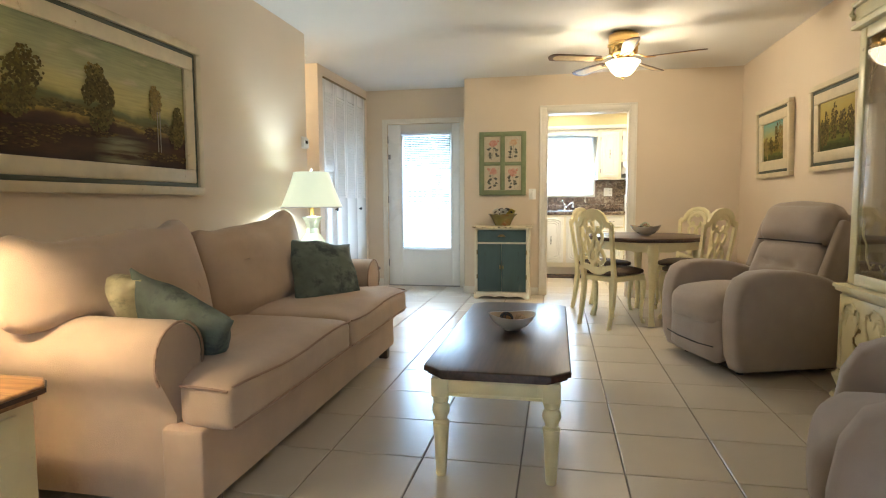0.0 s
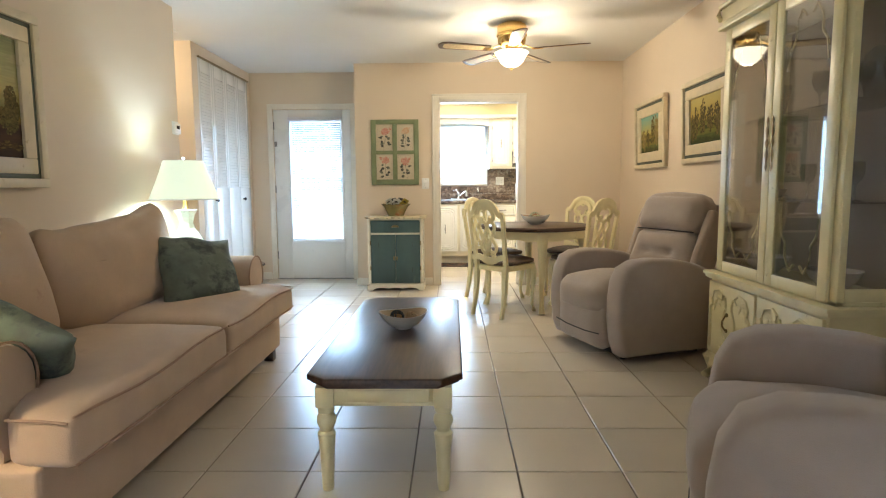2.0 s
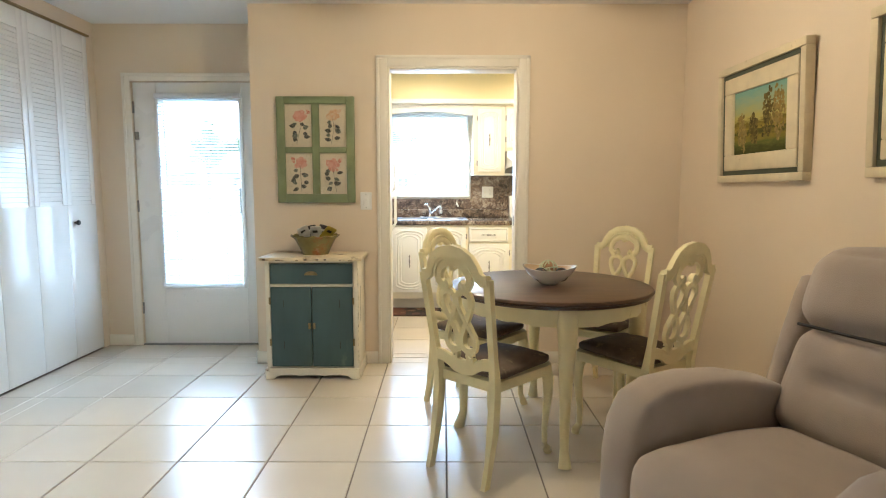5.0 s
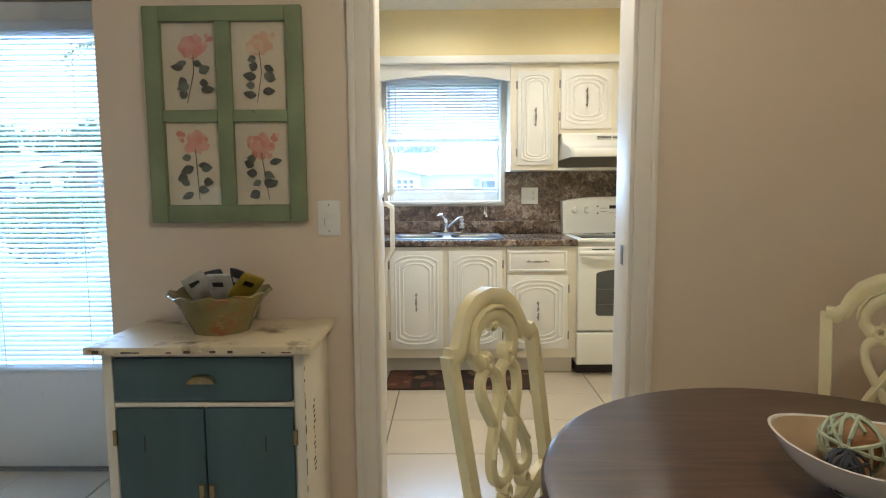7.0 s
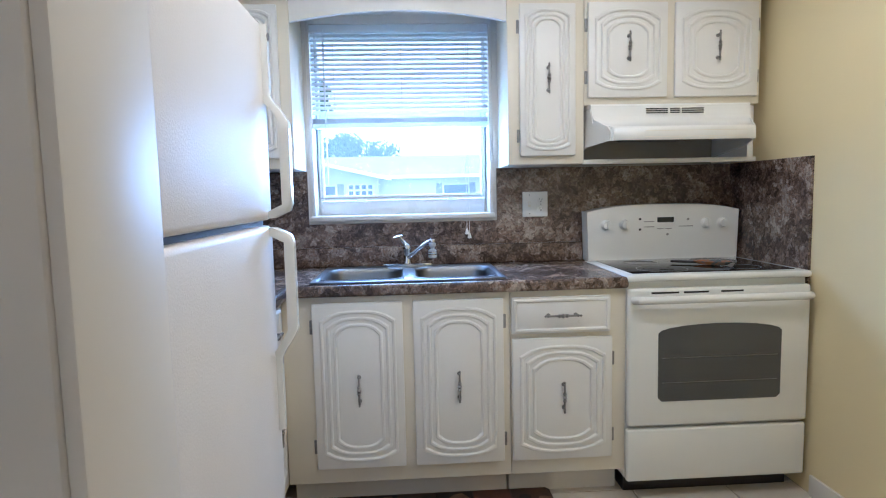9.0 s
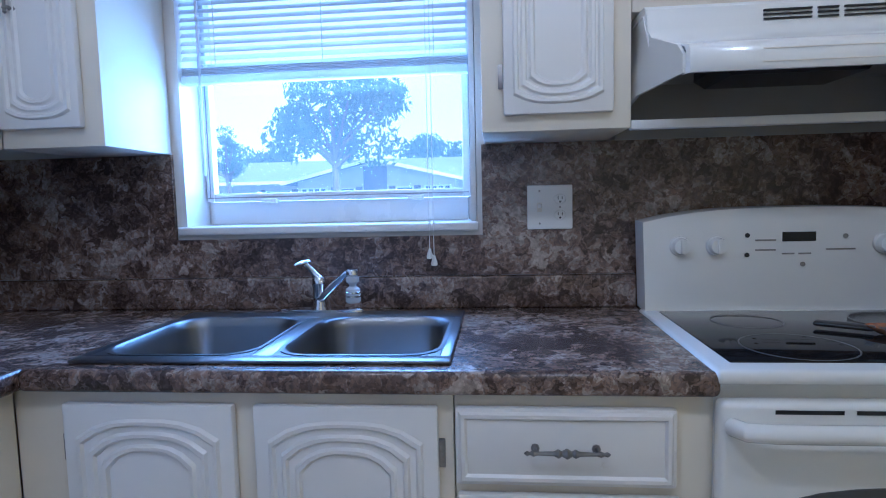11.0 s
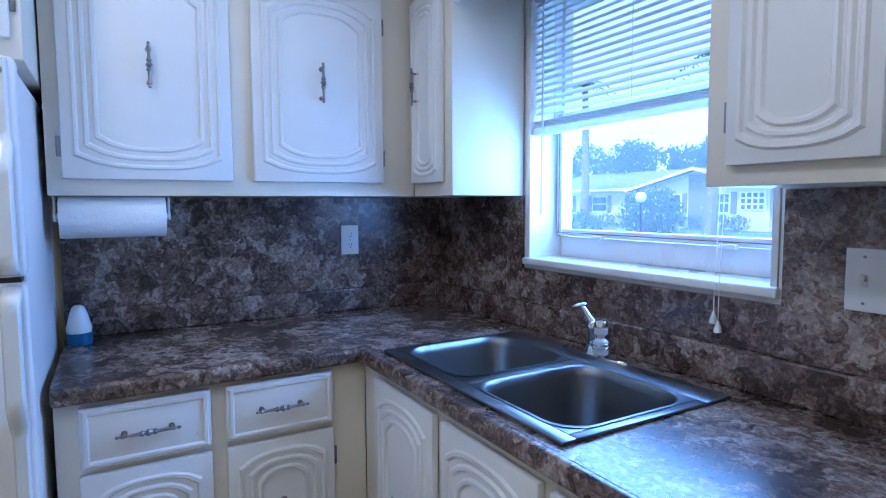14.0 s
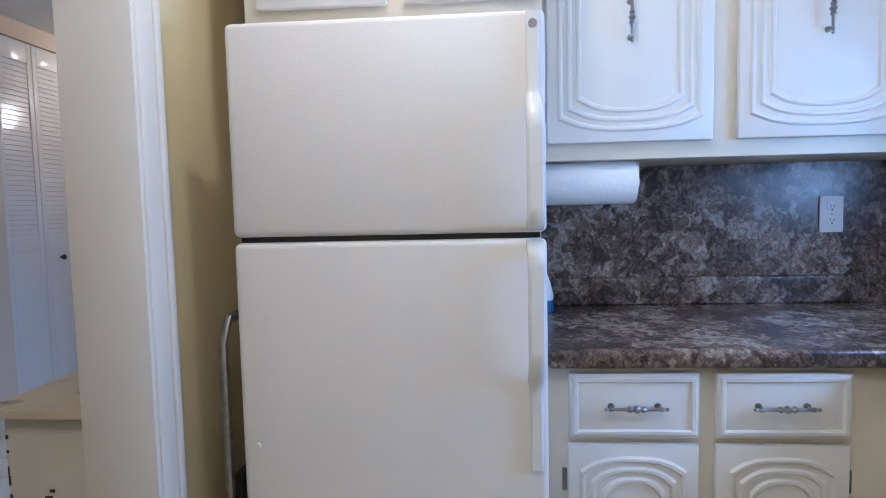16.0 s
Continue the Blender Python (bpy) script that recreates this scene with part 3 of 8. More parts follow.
# ---- kitchen cabinets ----
def cabinet_front(unit, kind, x0, x1, z0, z1, handle, hinge=None, style="base"):
    """A door or drawer front with routed ribs, its pull and its hinges."""
    w, h = x1 - x0, z1 - z0
    bm = boxes((0, w, -0.020, 0, 0, h), bevel=0.005, seg=2)
    if kind == "door":
        low, top = min(0.034, w * 0.09), min(0.040, w * 0.11)
        first = 0.035 if w > 0.25 else 0.028
        ribs = [moulding(bmesh.new(), w, h, first + k * (0.025 if w > 0.25 else 0.018), top, low, width=0.015, depth=0.007, y=-0.0195) for k in range(3 if w > 0.2 else 2)]
        if w < 0.2:
            # small shell at the foot of the panel
            for k in range(2):
                ribs.append(tube(bmesh.new(), [(w / 2 + s * 0.028 * (1 - 0.35 * k), -0.021, first + 0.055 + 0.014 * k + 0.010 * (abs(s)) ** 2) for s in (-1, -0.6, -0.2, 0.2, 0.6, 1)], 0.005, seg=6))
    else:
        ribs = [moulding(bmesh.new(), w, h, 0.014, 0, 0, width=0.016, depth=0.006, y=-0.0195)]
    front = part("door" if kind == "door" else "drawer", bm, M_CABP, unit, at=Matrix.Translation((x0, -0.002, z0)))
    for rib in ribs:
        part("rib", rib, M_CABP, front)
    hb = bmesh.new()
    hx, hz, vertical = handle
    m = Matrix.Translation((hx - x0, -0.020, hz - z0))
    spindle(hb, 0.13 if vertical else 0.15, m @ (pose(0, 0, 0, 0, 90, 0) if vertical else Matrix.Identity(4)))
    part("handle", hb, M_PEWTER, front, "antique pewter spindle pull")
    if hinge:
        for hz in ((0.06, h - 0.12) if h > 0.3 else (h / 2 - 0.03,)):
            gx = -0.005 if hinge == "l" else w + 0.005
            part("hinge", boxes((gx - 0.007, gx + 0.007, -0.006, 0.001, hz, hz + 0.055), bevel=0.002), M_PEWTER, front, "dark pewter butterfly hinge")
    return front


def cabinet(name, at, w, d, h, fronts, label, toe=False, group="kitchen cabinets", well=None):
    unit = thing(name, at, label, "cabinet", group)
    bm = bmesh.new()
    if well:
        # open at the top round a sunk basin
        box(bm, 0, w, 0, 0.022, 0.125, h, bevel=0.002)
        part("box", boxes((0, w, 0.0225, d, 0.125, well), bevel=0.002), M_CABF, unit)
        for sx in (0, w - 0.02):
            part("side_panel", boxes((sx, sx + 0.02, 0.0225, d, well + 0.0005, h), bevel=0.002), M_CABF, unit)
    elif toe:
        box(bm, 0, w, 0, d, 0.125, h, bevel=0.002)
    else:
        box(bm, 0, w, 0, d, 0, h, bevel=0.002)
    part("carcass", bm, M_CABF, unit)
    if toe:
        part("toe_kick", boxes((0.004, w - 0.004, 0.10, d - 0.01, 0, 0.124)), M_TRIM, unit)
    for f in fronts:
        cabinet_front(unit, *f)
    return unit


FY = 7.905
cabinet("sink_base_cabinet", pose(-0.176, FY, 0), 0.881, 0.59, 0.872,
        [("door", 0.116, 0.462, 0.19, 0.847, (0.289, 0.51, True), "l"), ("door", 0.502, 0.853, 0.19, 0.847, (0.676, 0.51, True), "r")],
        "white painted sink base cabinet with two arched doors", toe=True, well=0.70)
cabinet("drawer_base_cabinet", pose(0.707, FY, 0), 0.462, 0.59, 0.872,
        [("drawer", 0.002, 0.395, 0.702, 0.847, (0.20, 0.775, False)), ("door", 0.004, 0.403, 0.19, 0.683, (0.205, 0.45, True), "r")],
        "white painted base cabinet with one drawer over a door", toe=True)
cabinet("drawer_base_cabinet", pose(-0.177, 7.105, 0, 0, 0, 90), 0.799, 0.59, 0.872,
        [("drawer", 0.050, 0.350, 0.702, 0.857, (0.20, 0.78, False)), ("drawer", 0.388, 0.69, 0.702, 0.857, (0.535, 0.78, False)),
         ("door", 0.046, 0.350, 0.19, 0.686, (0.20, 0.46, True), "l"), ("door", 0.388, 0.69, 0.19, 0.686, (0.535, 0.46, True), "r")],
        "white painted base cabinet with two drawers over two doors", toe=True)
UZ, UH = 1.375, 0.725
cabinet("wall_cabinet", pose(-0.43, 7.10, UZ, 0, 0, 90), 1.11, 0.335, UH,
        [("door", 0.037, 0.477, 0.045, 0.675, (0.257, 0.365, True), "l"), ("door", 0.541, 0.981, 0.045, 0.675, (0.761, 0.365, True), "r")],
        "white painted wall cabinet with two ribbed doors")
cabinet("wall_cabinet", pose(-0.43, 8.212, UZ), 0.27, 0.29, UH, [("door", 0.012, 0.225, 0.045, 0.675, (0.075, 0.375, True))],
        "narrow white wall cabinet beside the window")
cabinet("wall_cabinet", pose(0.76, 8.212, UZ), 0.333, 0.29, UH, [("door", 0.05, 0.292, 0.035, 0.675, (0.171, 0.36, True), "l")],
        "narrow white wall cabinet between window and range hood")
cabinet("wall_cabinet", pose(1.095, 8.212, 1.625), 0.785, 0.29, 0.475,
        [("door", 0.012, 0.36, 0.03, 0.43, (0.186, 0.24, True), "l"), ("door", 0.395, 0.765, 0.03, 0.43, (0.58, 0.24, True), "r")],
        "short white wall cabinet over the range hood")
cabinet("wall_cabinet", pose(-0.12, 6.425, 1.665, 0, 0, 90), 0.67, 0.645, 0.435,
        [("door", 0.035, 0.33, 0.04, 0.39, (0.18, 0.2, True), "l"), ("door", 0.366, 0.65, 0.04, 0.39, (0.508, 0.2, True), "r")],
        "white wall cabinet over the refrigerator")
bm = boxes((1.095, 1.88, 8.22, 8.245, 1.372, 1.392), (1.852, 1.88, 8.245, 8.502, 1.375, 1.622), bevel=0.002)
structure("trim_hood_surround", bm, M_CABP, "white side panel and rail under the range hood", "trim", smooth=40)
# arched valance over the window
bm = bmesh.new()
n = 14
low = [(-0.158 + 0.916 * k / n, 1.985 + 0.045 * (1 - (2 * k / n - 1) ** 2)) for k in range(n + 1)]
front = [Vector((x, 8.215, z)) for x, z in low] + [Vector((0.758, 8.215, 2.098)), Vector((-0.158, 8.215, 2.098))]
ring_skin(bm, [front, [p + Vector((0, 0.02, 0)) for p in front]])
structure("trim_window_valance", bm, M_CABP, "white valance board with an arched edge", "trim", smooth=30)

# ---- worktop, splashback, sink ----
def cells(xs, ys, keep, z0, z1):
    """A plate of grid cells in one piece, with the cells left out that keep() refuses."""
    bm = bmesh.new()
    v = {(i, j): bm.verts.new((x, y, z0)) for i, x in enumerate(xs) for j, y in enumerate(ys)}
    fs = [bm.faces.new((v[i, j], v[i + 1, j], v[i + 1, j + 1], v[i, j + 1])) for i in range(len(xs) - 1) for j in range(len(ys) - 1) if keep(i, j)]
    up = bmesh.ops.extrude_face_region(bm, geom=fs)["geom"]
    for q in up:
        if isinstance(q, bmesh.types.BMVert):
            q.co.z = z1
    bmesh.ops.delete(bm, geom=[q for q in v.values() if q.is_valid and not q.link_faces], context="VERTS")
    return bm


top = thing("worktop", pose(0, 0, 0.875), "mottled brown and grey stone-look laminate worktop", "worktop")
bm = cells([-0.77, -0.16, -0.045, 0.68, 1.17], [7.102, 7.895, 7.945, 8.385, 8.50], lambda i, j: (j > 0 or i == 0) and not (i == 2 and j == 2), 0, 0.04)
part("top", bm, M_LAM, top, smooth=None)
part("front_edge", boxes((-0.14, 1.172, 7.872, 7.905, -0.003, 0.0415), (-0.17, -0.137, 7.102, 7.90, -0.003, 0.0415), bevel=0.012, seg=4), M_LAM, top)
part("rear_lip", boxes((-0.752, 1.17, 8.478, 8.504, 0.041, 0.132), (-0.772, -0.75, 7.102, 8.478, 0.041, 0.132), bevel=0.006, seg=3), M_LAM, top)
bm = boxes((-0.768, -0.16, 8.495, 8.508, 1.008, 1.374), (0.75, 1.918, 8.495, 8.508, 1.008, 1.374), (-0.16, 0.75, 8.495, 8.508, 1.008, 1.122), (1.172, 1.918, 8.495, 8.508, 0.6, 1.008),
           (-0.771, -0.758, 7.102, 8.495, 1.008, 1.374), (1.918, 1.929, 7.91, 8.495, 0.6, 1.374))
structure("trim_splashback", bm, M_LAM, "mottled brown laminate splashback behind the worktop", "splashback")


def bowl_shell(bm, x0, x1, y0, y1, z, depth, r=0.06, wall=0.0):
    """A rounded pressed basin, open at the top."""
    def rr(inset, rad):
        pts = []
        for cx, cy, a0 in ((x1 - inset - rad, y1 - inset - rad, 0), (x0 + inset + rad, y1 - inset - rad, 90), (x0 + inset + rad, y0 + inset + rad, 180), (x1 - inset - rad, y0 + inset + rad, 270)):
            for k in range(6):
                a = radians(a0 + k * 18)
                pts.append((cx + rad * math.cos(a), cy + rad * math.sin(a)))
        return pts
    rings = []
    for inset, dz in ((-0.012, 0.004), (-0.004, 0.004), (0.0, 0.0), (0.006, -0.02), (0.012, -depth + 0.03), (0.022, -depth + 0.008), (0.045, -depth)):
        rings.append([Vector((x, y, z + dz)) for x, y in rr(inset, max(0.03, r - max(0, inset)))])
    rows = ring_skin(bm, rings, caps=False)
    bm.faces.new(rows[-1])


sink = thing("kitchen_sink", pose(0, 0, 0.915), "double bowl stainless steel drop-in sink in the worktop", "sink")
bm = bmesh.new()
bowl_shell(bm, -0.035, 0.285, 7.965, 8.315, 0.006, 0.17, r=0.075)
bowl_shell(bm, 0.345, 0.668, 7.965, 8.315, 0.006, 0.17, r=0.075)
part("basin", bm, M_STEEL, sink)
bm = boxes((-0.07, 0.70, 7.92, 7.956, 0.001, 0.0085), (-0.07, 0.70, 8.324, 8.41, 0.001, 0.0085), (-0.07, -0.044, 7.956, 8.324, 0.001, 0.0085), (0.677, 0.70, 7.956, 8.324, 0.001, 0.0085), (0.294, 0.336, 7.956, 8.324, 0.001, 0.0085), bevel=0.003)
for cx0, cx1 in ((-0.044, 0.294), (0.336, 0.677)):
    for a, b, sx, sy in ((cx0, 7.956, 1, 1), (cx1, 7.956, -1, 1), (cx0, 8.324, 1, -1), (cx1, 8.324, -1, -1)):
        slab(bm, [(a, b), (a + sx * 0.06, b), (a + sx * 0.028, b + sy * 0.012), (a + sx * 0.012, b + sy * 0.028), (a, b + sy * 0.06)][:: sx * sy], 0.001, 0.0082)
part("rim", bm, M_STEEL, sink)
for dx in (0.125, 0.507):
    bm = bmesh.new()
    lathe(bm, [(0.001, -0.1635), (0.02, -0.1635), (0.03, -0.1625), (0.042, -0.1605), (0.045, -0.1630), (0.001, -0.1645)], seg=20, at=(dx, 8.14, 0))
    part("strainer", bm, M_CHROME, sink, "chrome strainer basket")

tap = thing("kitchen_faucet", pose(0.307, 8.382, 0.924), "chrome single lever faucet behind the sink", "faucet")
bm = bmesh.new()
slab(bm, [(0.12 * math.cos(a) * (1 if abs(math.cos(a)) < 0.97 else 1), 0.026 * math.sin(a)) for a in [2 * math.pi * k / 24 for k in range(24)]], 0, 0.012, bevel=0.005)
part("base_plate", bm, M_CHROME, tap)
bm = bmesh.new()
lathe(bm, [(0.024, 0.010), (0.020, 0.022), (0.0175, 0.040), (0.018, 0.070), (0.0205, 0.078), (0.0205, 0.090), (0.015, 0.100), (0.004, 0.103)], seg=18)
part("body", bm, M_CHROME, tap)
bm = tube(bmesh.new(), [(0.008, -0.010, 0.040), (0.035, -0.032, 0.066), (0.070, -0.058, 0.096), (0.100, -0.078, 0.118), (0.116, -0.090, 0.122)], 0.010, seg=10, radii=[0.013, 0.0125, 0.0115, 0.0115, 0.013], squash=0.75)
part("spout", bm, M_CHROME, tap)
bm = lathe(bmesh.new(), [(0.001, 0.131), (0.013, 0.130), (0.016, 0.126), (0.016, 0.116), (0.012, 0.113)], seg=16, at=(0.116, -0.090, 0))
part("spout_cap", bm, M_CHROME, tap)
bm = lathe(bmesh.new(), [(0.012, 0.113), (0.017, 0.110), (0.017, 0.098), (0.010, 0.092), (0.009, 0.086), (0.018, 0.080), (0.0195, 0.074), (0.0195, 0.048), (0.016, 0.044), (0.001, 0.043)], seg=16, at=(0.116, -0.090, 0))
head = part("spray_head", bm, M_CLEARP, tap, "white swivel spray head with chrome rings")
for z in (0.058, 0.068):
    part("chrome_ring", lathe(bmesh.new(), [(0.0190, z), (0.0205, z + 0.001), (0.0205, z + 0.005), (0.0190, z + 0.006)], seg=16, at=(0.116, -0.090, 0), caps=False), M_CHROME, head)
bm = tube(bmesh.new(), [(0.002, -0.002, 0.092), (-0.010, -0.004, 0.106), (-0.024, -0.008, 0.126), (-0.033, -0.012, 0.137)], 0.009, seg=10, radii=[0.013, 0.0095, 0.0075, 0.008])
part("lever", bm, M_CHROME, tap)
bm = bmesh.new()
lathe(bm, [(0.001, -0.004), (0.012, -0.003), (0.0155, 0.0), (0.012, 0.0035), (0.001, 0.005)], seg=16, squash=(1.5, 0.85))
part("lever_paddle", turned(bm, pose(-0.040, -0.016, 0.140, 10, -14, 20)), M_CHROME, tap)


def wall_plate(name, at, w, h, features, label, category="outlet"):
    """A plastic cover plate facing -y with switches and sockets."""
    plate = thing(name, at, label, category)
    part("plate", boxes((-w / 2, w / 2, -0.006, 0, -h / 2, h / 2), bevel=0.003), M_WHITE, plate)
    for kind, x in features:
        if kind == "socket":
            for z in (-0.022, 0.022):
                bm = bmesh.new()
                lathe(bm, [(0.015, -0.0085), (0.0165, -0.006)], seg=16, at=(x, 0, z), axis="y", squash=(0.85, 1))
                sock = part("socket", bm, M_WHITE, plate)
                part("slot", boxes((x - 0.0065, x - 0.0045, -0.0095, -0.0078, z - 0.001, z + 0.008), (x + 0.0045, x + 0.0065, -0.0095, -0.0078, z - 0.001, z + 0.007), (x - 0.0025, x + 0.0025, -0.0095, -0.0078, z - 0.010, z - 0.005)), M_BLACK, sock)
        elif kind == "toggle":
            part("toggle", boxes((x - 0.005, x + 0.005, -0.016, -0.005, -0.002, 0.010), bevel=0.002), M_WHITE, plate)
            part("toggle_slot", boxes((x - 0.0065, x + 0.0065, -0.0075, -0.0055, -0.013, 0.013)), M_TRIM, plate)
        elif kind == "rocker":
            part("dimmer_frame", boxes((x - 0.018, x + 0.018, -0.0085, -0.005, -0.034, 0.034), bevel=0.001), M_WHITE, plate)
            part("paddle", boxes((x - 0.013, x + 0.013, -0.013, -0.008, 0.0, 0.024), bevel=0.002), M_WHITE, plate)
            part("paddle_groove", boxes((x - 0.0155, x - 0.0140, -0.0095, -0.0080, -0.026, 0.0)), M_PEWTER, plate)
        for z in ((-0.045, 0.045) if kind != "socket" else (0.0,)):
            bm = bmesh.new()
            lathe(bm, [(0.003, -0.0072), (0.003, -0.005)], seg=8, at=(x, 0, z), axis="y")
            part("screw", bm, M_PEWTER, plate)
    return plate


wall_plate("switch_and_outlet", pose(0.937, 8.494, 1.196), 0.124, 0.122, [("toggle", -0.028), ("socket", 0.028)], "white double wall plate with toggle switch and outlet")
wall_plate("wall_outlet", pose(-0.757, 8.082, 1.205, 0, 0, 90), 0.074, 0.118, [("socket", 0)], "white duplex wall outlet on the splashback")

# ---- kitchen window ----
def blind_slats(parent, x0, x1, y, z_top, z_low, pitch, tilt, mat):
    n = int((z_top - z_low) / pitch)
    bm = bmesh.new()
    w = (x1 - x0) / 2
    pts = [(-0.0125, 0.0), (-0.006, 0.0018), (0.006, 0.0018), (0.0125, 0.0), (0.006, 0.0006), (-0.006, 0.0006)]
    ring_skin(bm, [[Vector((sx * w, a, b)) for a, b in pts] for sx in (-1, 1)])
    first = None
    for k in range(n):
        m = pose((x0 + x1) / 2, y, z_top - (k + 0.5) * pitch, tilt, 0, 0)
        if first is None:
            first = part("slat", bm, mat, parent, at=m)
        else:
            share(first, parent, m)


win = tagged(thing("window_1", pose(0, 0, 0), "white kitchen window over the sink", "window"), kind="structure")
part("reveal", boxes((-0.143, -0.128, YK - 0.004, 8.69, 1.16, 2.075), (0.718, 0.733, YK - 0.004, 8.69, 1.16, 2.075), (-0.143, 0.733, YK - 0.004, 8.69, 2.06, 2.0748)), M_DOORW, win)
part("window_sill", boxes((-0.15, 0.74, YK - 0.022, 8.69, 1.135, 1.16), bevel=0.006, seg=3), M_DOORW, win, "white marble-look window sill")
part("window_frame", boxes((-0.128, -0.112, 8.645, 8.685, 1.16, 2.06), (0.704, 0.718, 8.645, 8.685, 1.16, 2.06), (-0.112, 0.704, 8.640, 8.685, 1.16, 1.232), (-0.112, 0.704, 8.645, 8.685, 2.02, 2.06), bevel=0.004), M_DOORW, win)
part("lower_sash", boxes((-0.122, -0.098, 8.622, 8.644, 1.233, 1.66), (0.690, 0.712, 8.622, 8.644, 1.233, 1.66), (-0.098, 0.690, 8.622, 8.644, 1.233, 1.258), (-0.098, 0.690, 8.622, 8.644, 1.635, 1.66), bevel=0.003), M_DOORW, win)
part("sash_groove", boxes((-0.118, 0.708, 8.6195, 8.6225, 1.2440, 1.2465), (-0.1105, -0.1085, 8.6195, 8.6225, 1.2465, 1.655)), M_PEWTER, win, "dark groove in the sash")
for gx in (0.06, 0.52):
    part("sash_latch", boxes((gx, gx + 0.05, 8.606, 8.6215, 1.226, 1.240), bevel=0.003), M_DOORW, win)
pane = part("pane", boxes((-0.098, 0.690, 8.631, 8.635, 1.258, 1.635)), M_GLAREPANE, win)
pane.visible_shadow = False
pane = part("pane", boxes((-0.112, 0.704, 8.668, 8.672, 1.64, 2.02)), M_GLAREPANE, win)
pane.visible_shadow = False
blind = thing("window_blind", pose(0, 0, 0), "white mini blind half lowered in the kitchen window", "blind")
part("head_rail", boxes((-0.126, 0.716, 8.515, 8.548, 2.025, 2.058), bevel=0.003), M_BLIND, blind)
blind_slats(blind, -0.126, 0.716, 8.532, 2.025, 1.628, 0.0225, 47, M_BLIND)
part("bottom_rail", boxes((-0.126, 0.716, 8.514, 8.550, 1.578, 1.602), bevel=0.005), M_BLIND, blind)
for k in range(5):
    part("stacked_slat", boxes((-0.125, 0.715, 8.518, 8.546, 1.6035 + 0.0048 * k, 1.6065 + 0.0048 * k), bevel=0.001), M_BLIND, blind)
for cx in (-0.02, 0.30, 0.62):
    part("ladder_cord", boxes((cx, cx + 0.0025, 8.5185, 8.5195, 1.590, 2.03)), M_WHITE, blind)
    part("cord_clip", boxes((cx - 0.014, cx + 0.014, 8.508, 8.516, 1.582, 1.604), bevel=0.002), M_PANE, blind)
part("wand", tube(bmesh.new(), [(-0.062, 8.505, 2.03), (-0.060, 8.500, 1.31)], 0.0042, seg=6), M_BLIND, blind)
for k, cx in enumerate((0.600, 0.612)):
    part("pull_cord", tube(bmesh.new(), [(cx, 8.506, 2.03), (cx, 8.496, 1.50), (cx, 8.481, 1.14), (cx, 8.481, 1.085 - 0.02 * k)], 0.0012, seg=5), M_WHITE, blind)
    bm = bmesh.new()
    lathe(bm, [(0.003, 0.0), (0.009, -0.02), (0.0095, -0.028), (0.001, -0.030)], seg=10, at=(cx, 8.481, 1.087 - 0.02 * k))
    part("tassel", bm, M_WHITE, blind)

# ---- range and hood ----
M_OVEN = material("grey_oven_glass", (0.085, 0.085, 0.085), 0.12)
rng = thing("electric_range", pose(1.537, 7.875, 0), "white freestanding electric range with black glass top", "stove")
part("body", boxes((-0.37, 0.37, 0.03, 0.60, 0.085, 0.895), bevel=0.006), M_APPL, rng)
part("plinth", boxes((-0.35, 0.35, 0.09, 0.59, 0.0, 0.085)), M_BLACK, rng)
part("storage_drawer", boxes((-0.37, 0.37, -0.002, 0.03, 0.082, 0.300), bevel=0.010, seg=3), M_APPL, rng)
dr = bmesh.new()
box(dr, -0.37, 0.37, -0.008, 0.028, 0.312, 0.868, bevel=0.012, seg=3)
door = part("oven_door", dr, M_APPL, rng)
bm = bmesh.new()
outline = [(-0.25, 0.43), (-0.235, 0.415), (0.235, 0.415), (0.25, 0.43), (0.25, 0.69)] + [(0.25 * math.cos(a), 0.69 + 0.035 * math.sin(a)) for a in [math.pi * k / 10 for k in range(1, 10)]] + [(-0.25, 0.69)]
ring_skin(bm, [[Vector((x, -0.0115, z)) for x, z in outline], [Vector((x, -0.007, z)) for x, z in outline]])
part("oven_window", bm, M_OVEN, door, "dark oven window glass", smooth=30)
for z in (0.49, 0.59):
    part("rack_line", boxes((-0.235, 0.235, -0.0125, -0.0118, z, z + 0.003)), M_PEWTER, door)
part("door_handle", tube(bmesh.new(), [(-0.35, -0.01, 0.825), (-0.34, -0.045, 0.830), (-0.30, -0.055, 0.832), (0.30, -0.055, 0.832), (0.34, -0.045, 0.830), (0.35, -0.01, 0.825)], 0.016, seg=10), M_APPL, door)
for k, (a, b) in enumerate(((-0.28, -0.17), (-0.15, -0.05), (0.0, 0.09))):
    part("vent_slot", boxes((a, b, -0.0095, -0.0055, 0.848, 0.855)), M_BLACK, door)
part("cooktop_frame", boxes((-0.375, 0.375, -0.005, 0.56, 0.895, 0.922), bevel=0.011, seg=3), M_APPL, rng)
cook = part("cooktop_glass", boxes((-0.335, 0.335, 0.045, 0.50, 0.918, 0.9245), bevel=0.002), M_BLKGLASS, rng, "black ceramic cooktop glass")
for bx, by, br in ((-0.17, 0.15, 0.10), (0.17, 0.15, 0.075), (-0.17, 0.38, 0.075), (0.17, 0.38, 0.10)):
    bm = bmesh.new()
    lathe(bm, [(br, 0.9246), (br, 0.9252), (br + 0.003, 0.9252), (br + 0.003, 0.9246)], seg=28, at=(bx, by, 0), caps=False)
    part("burner_ring", bm, M_PEWTER, cook)
bm = bmesh.new()
n = 12
prof = [(-0.372 + 0.744 * k / n, 1.155 + 0.032 * (1 - abs(2 * k / n - 1) ** 3)) for k in range(n + 1)]
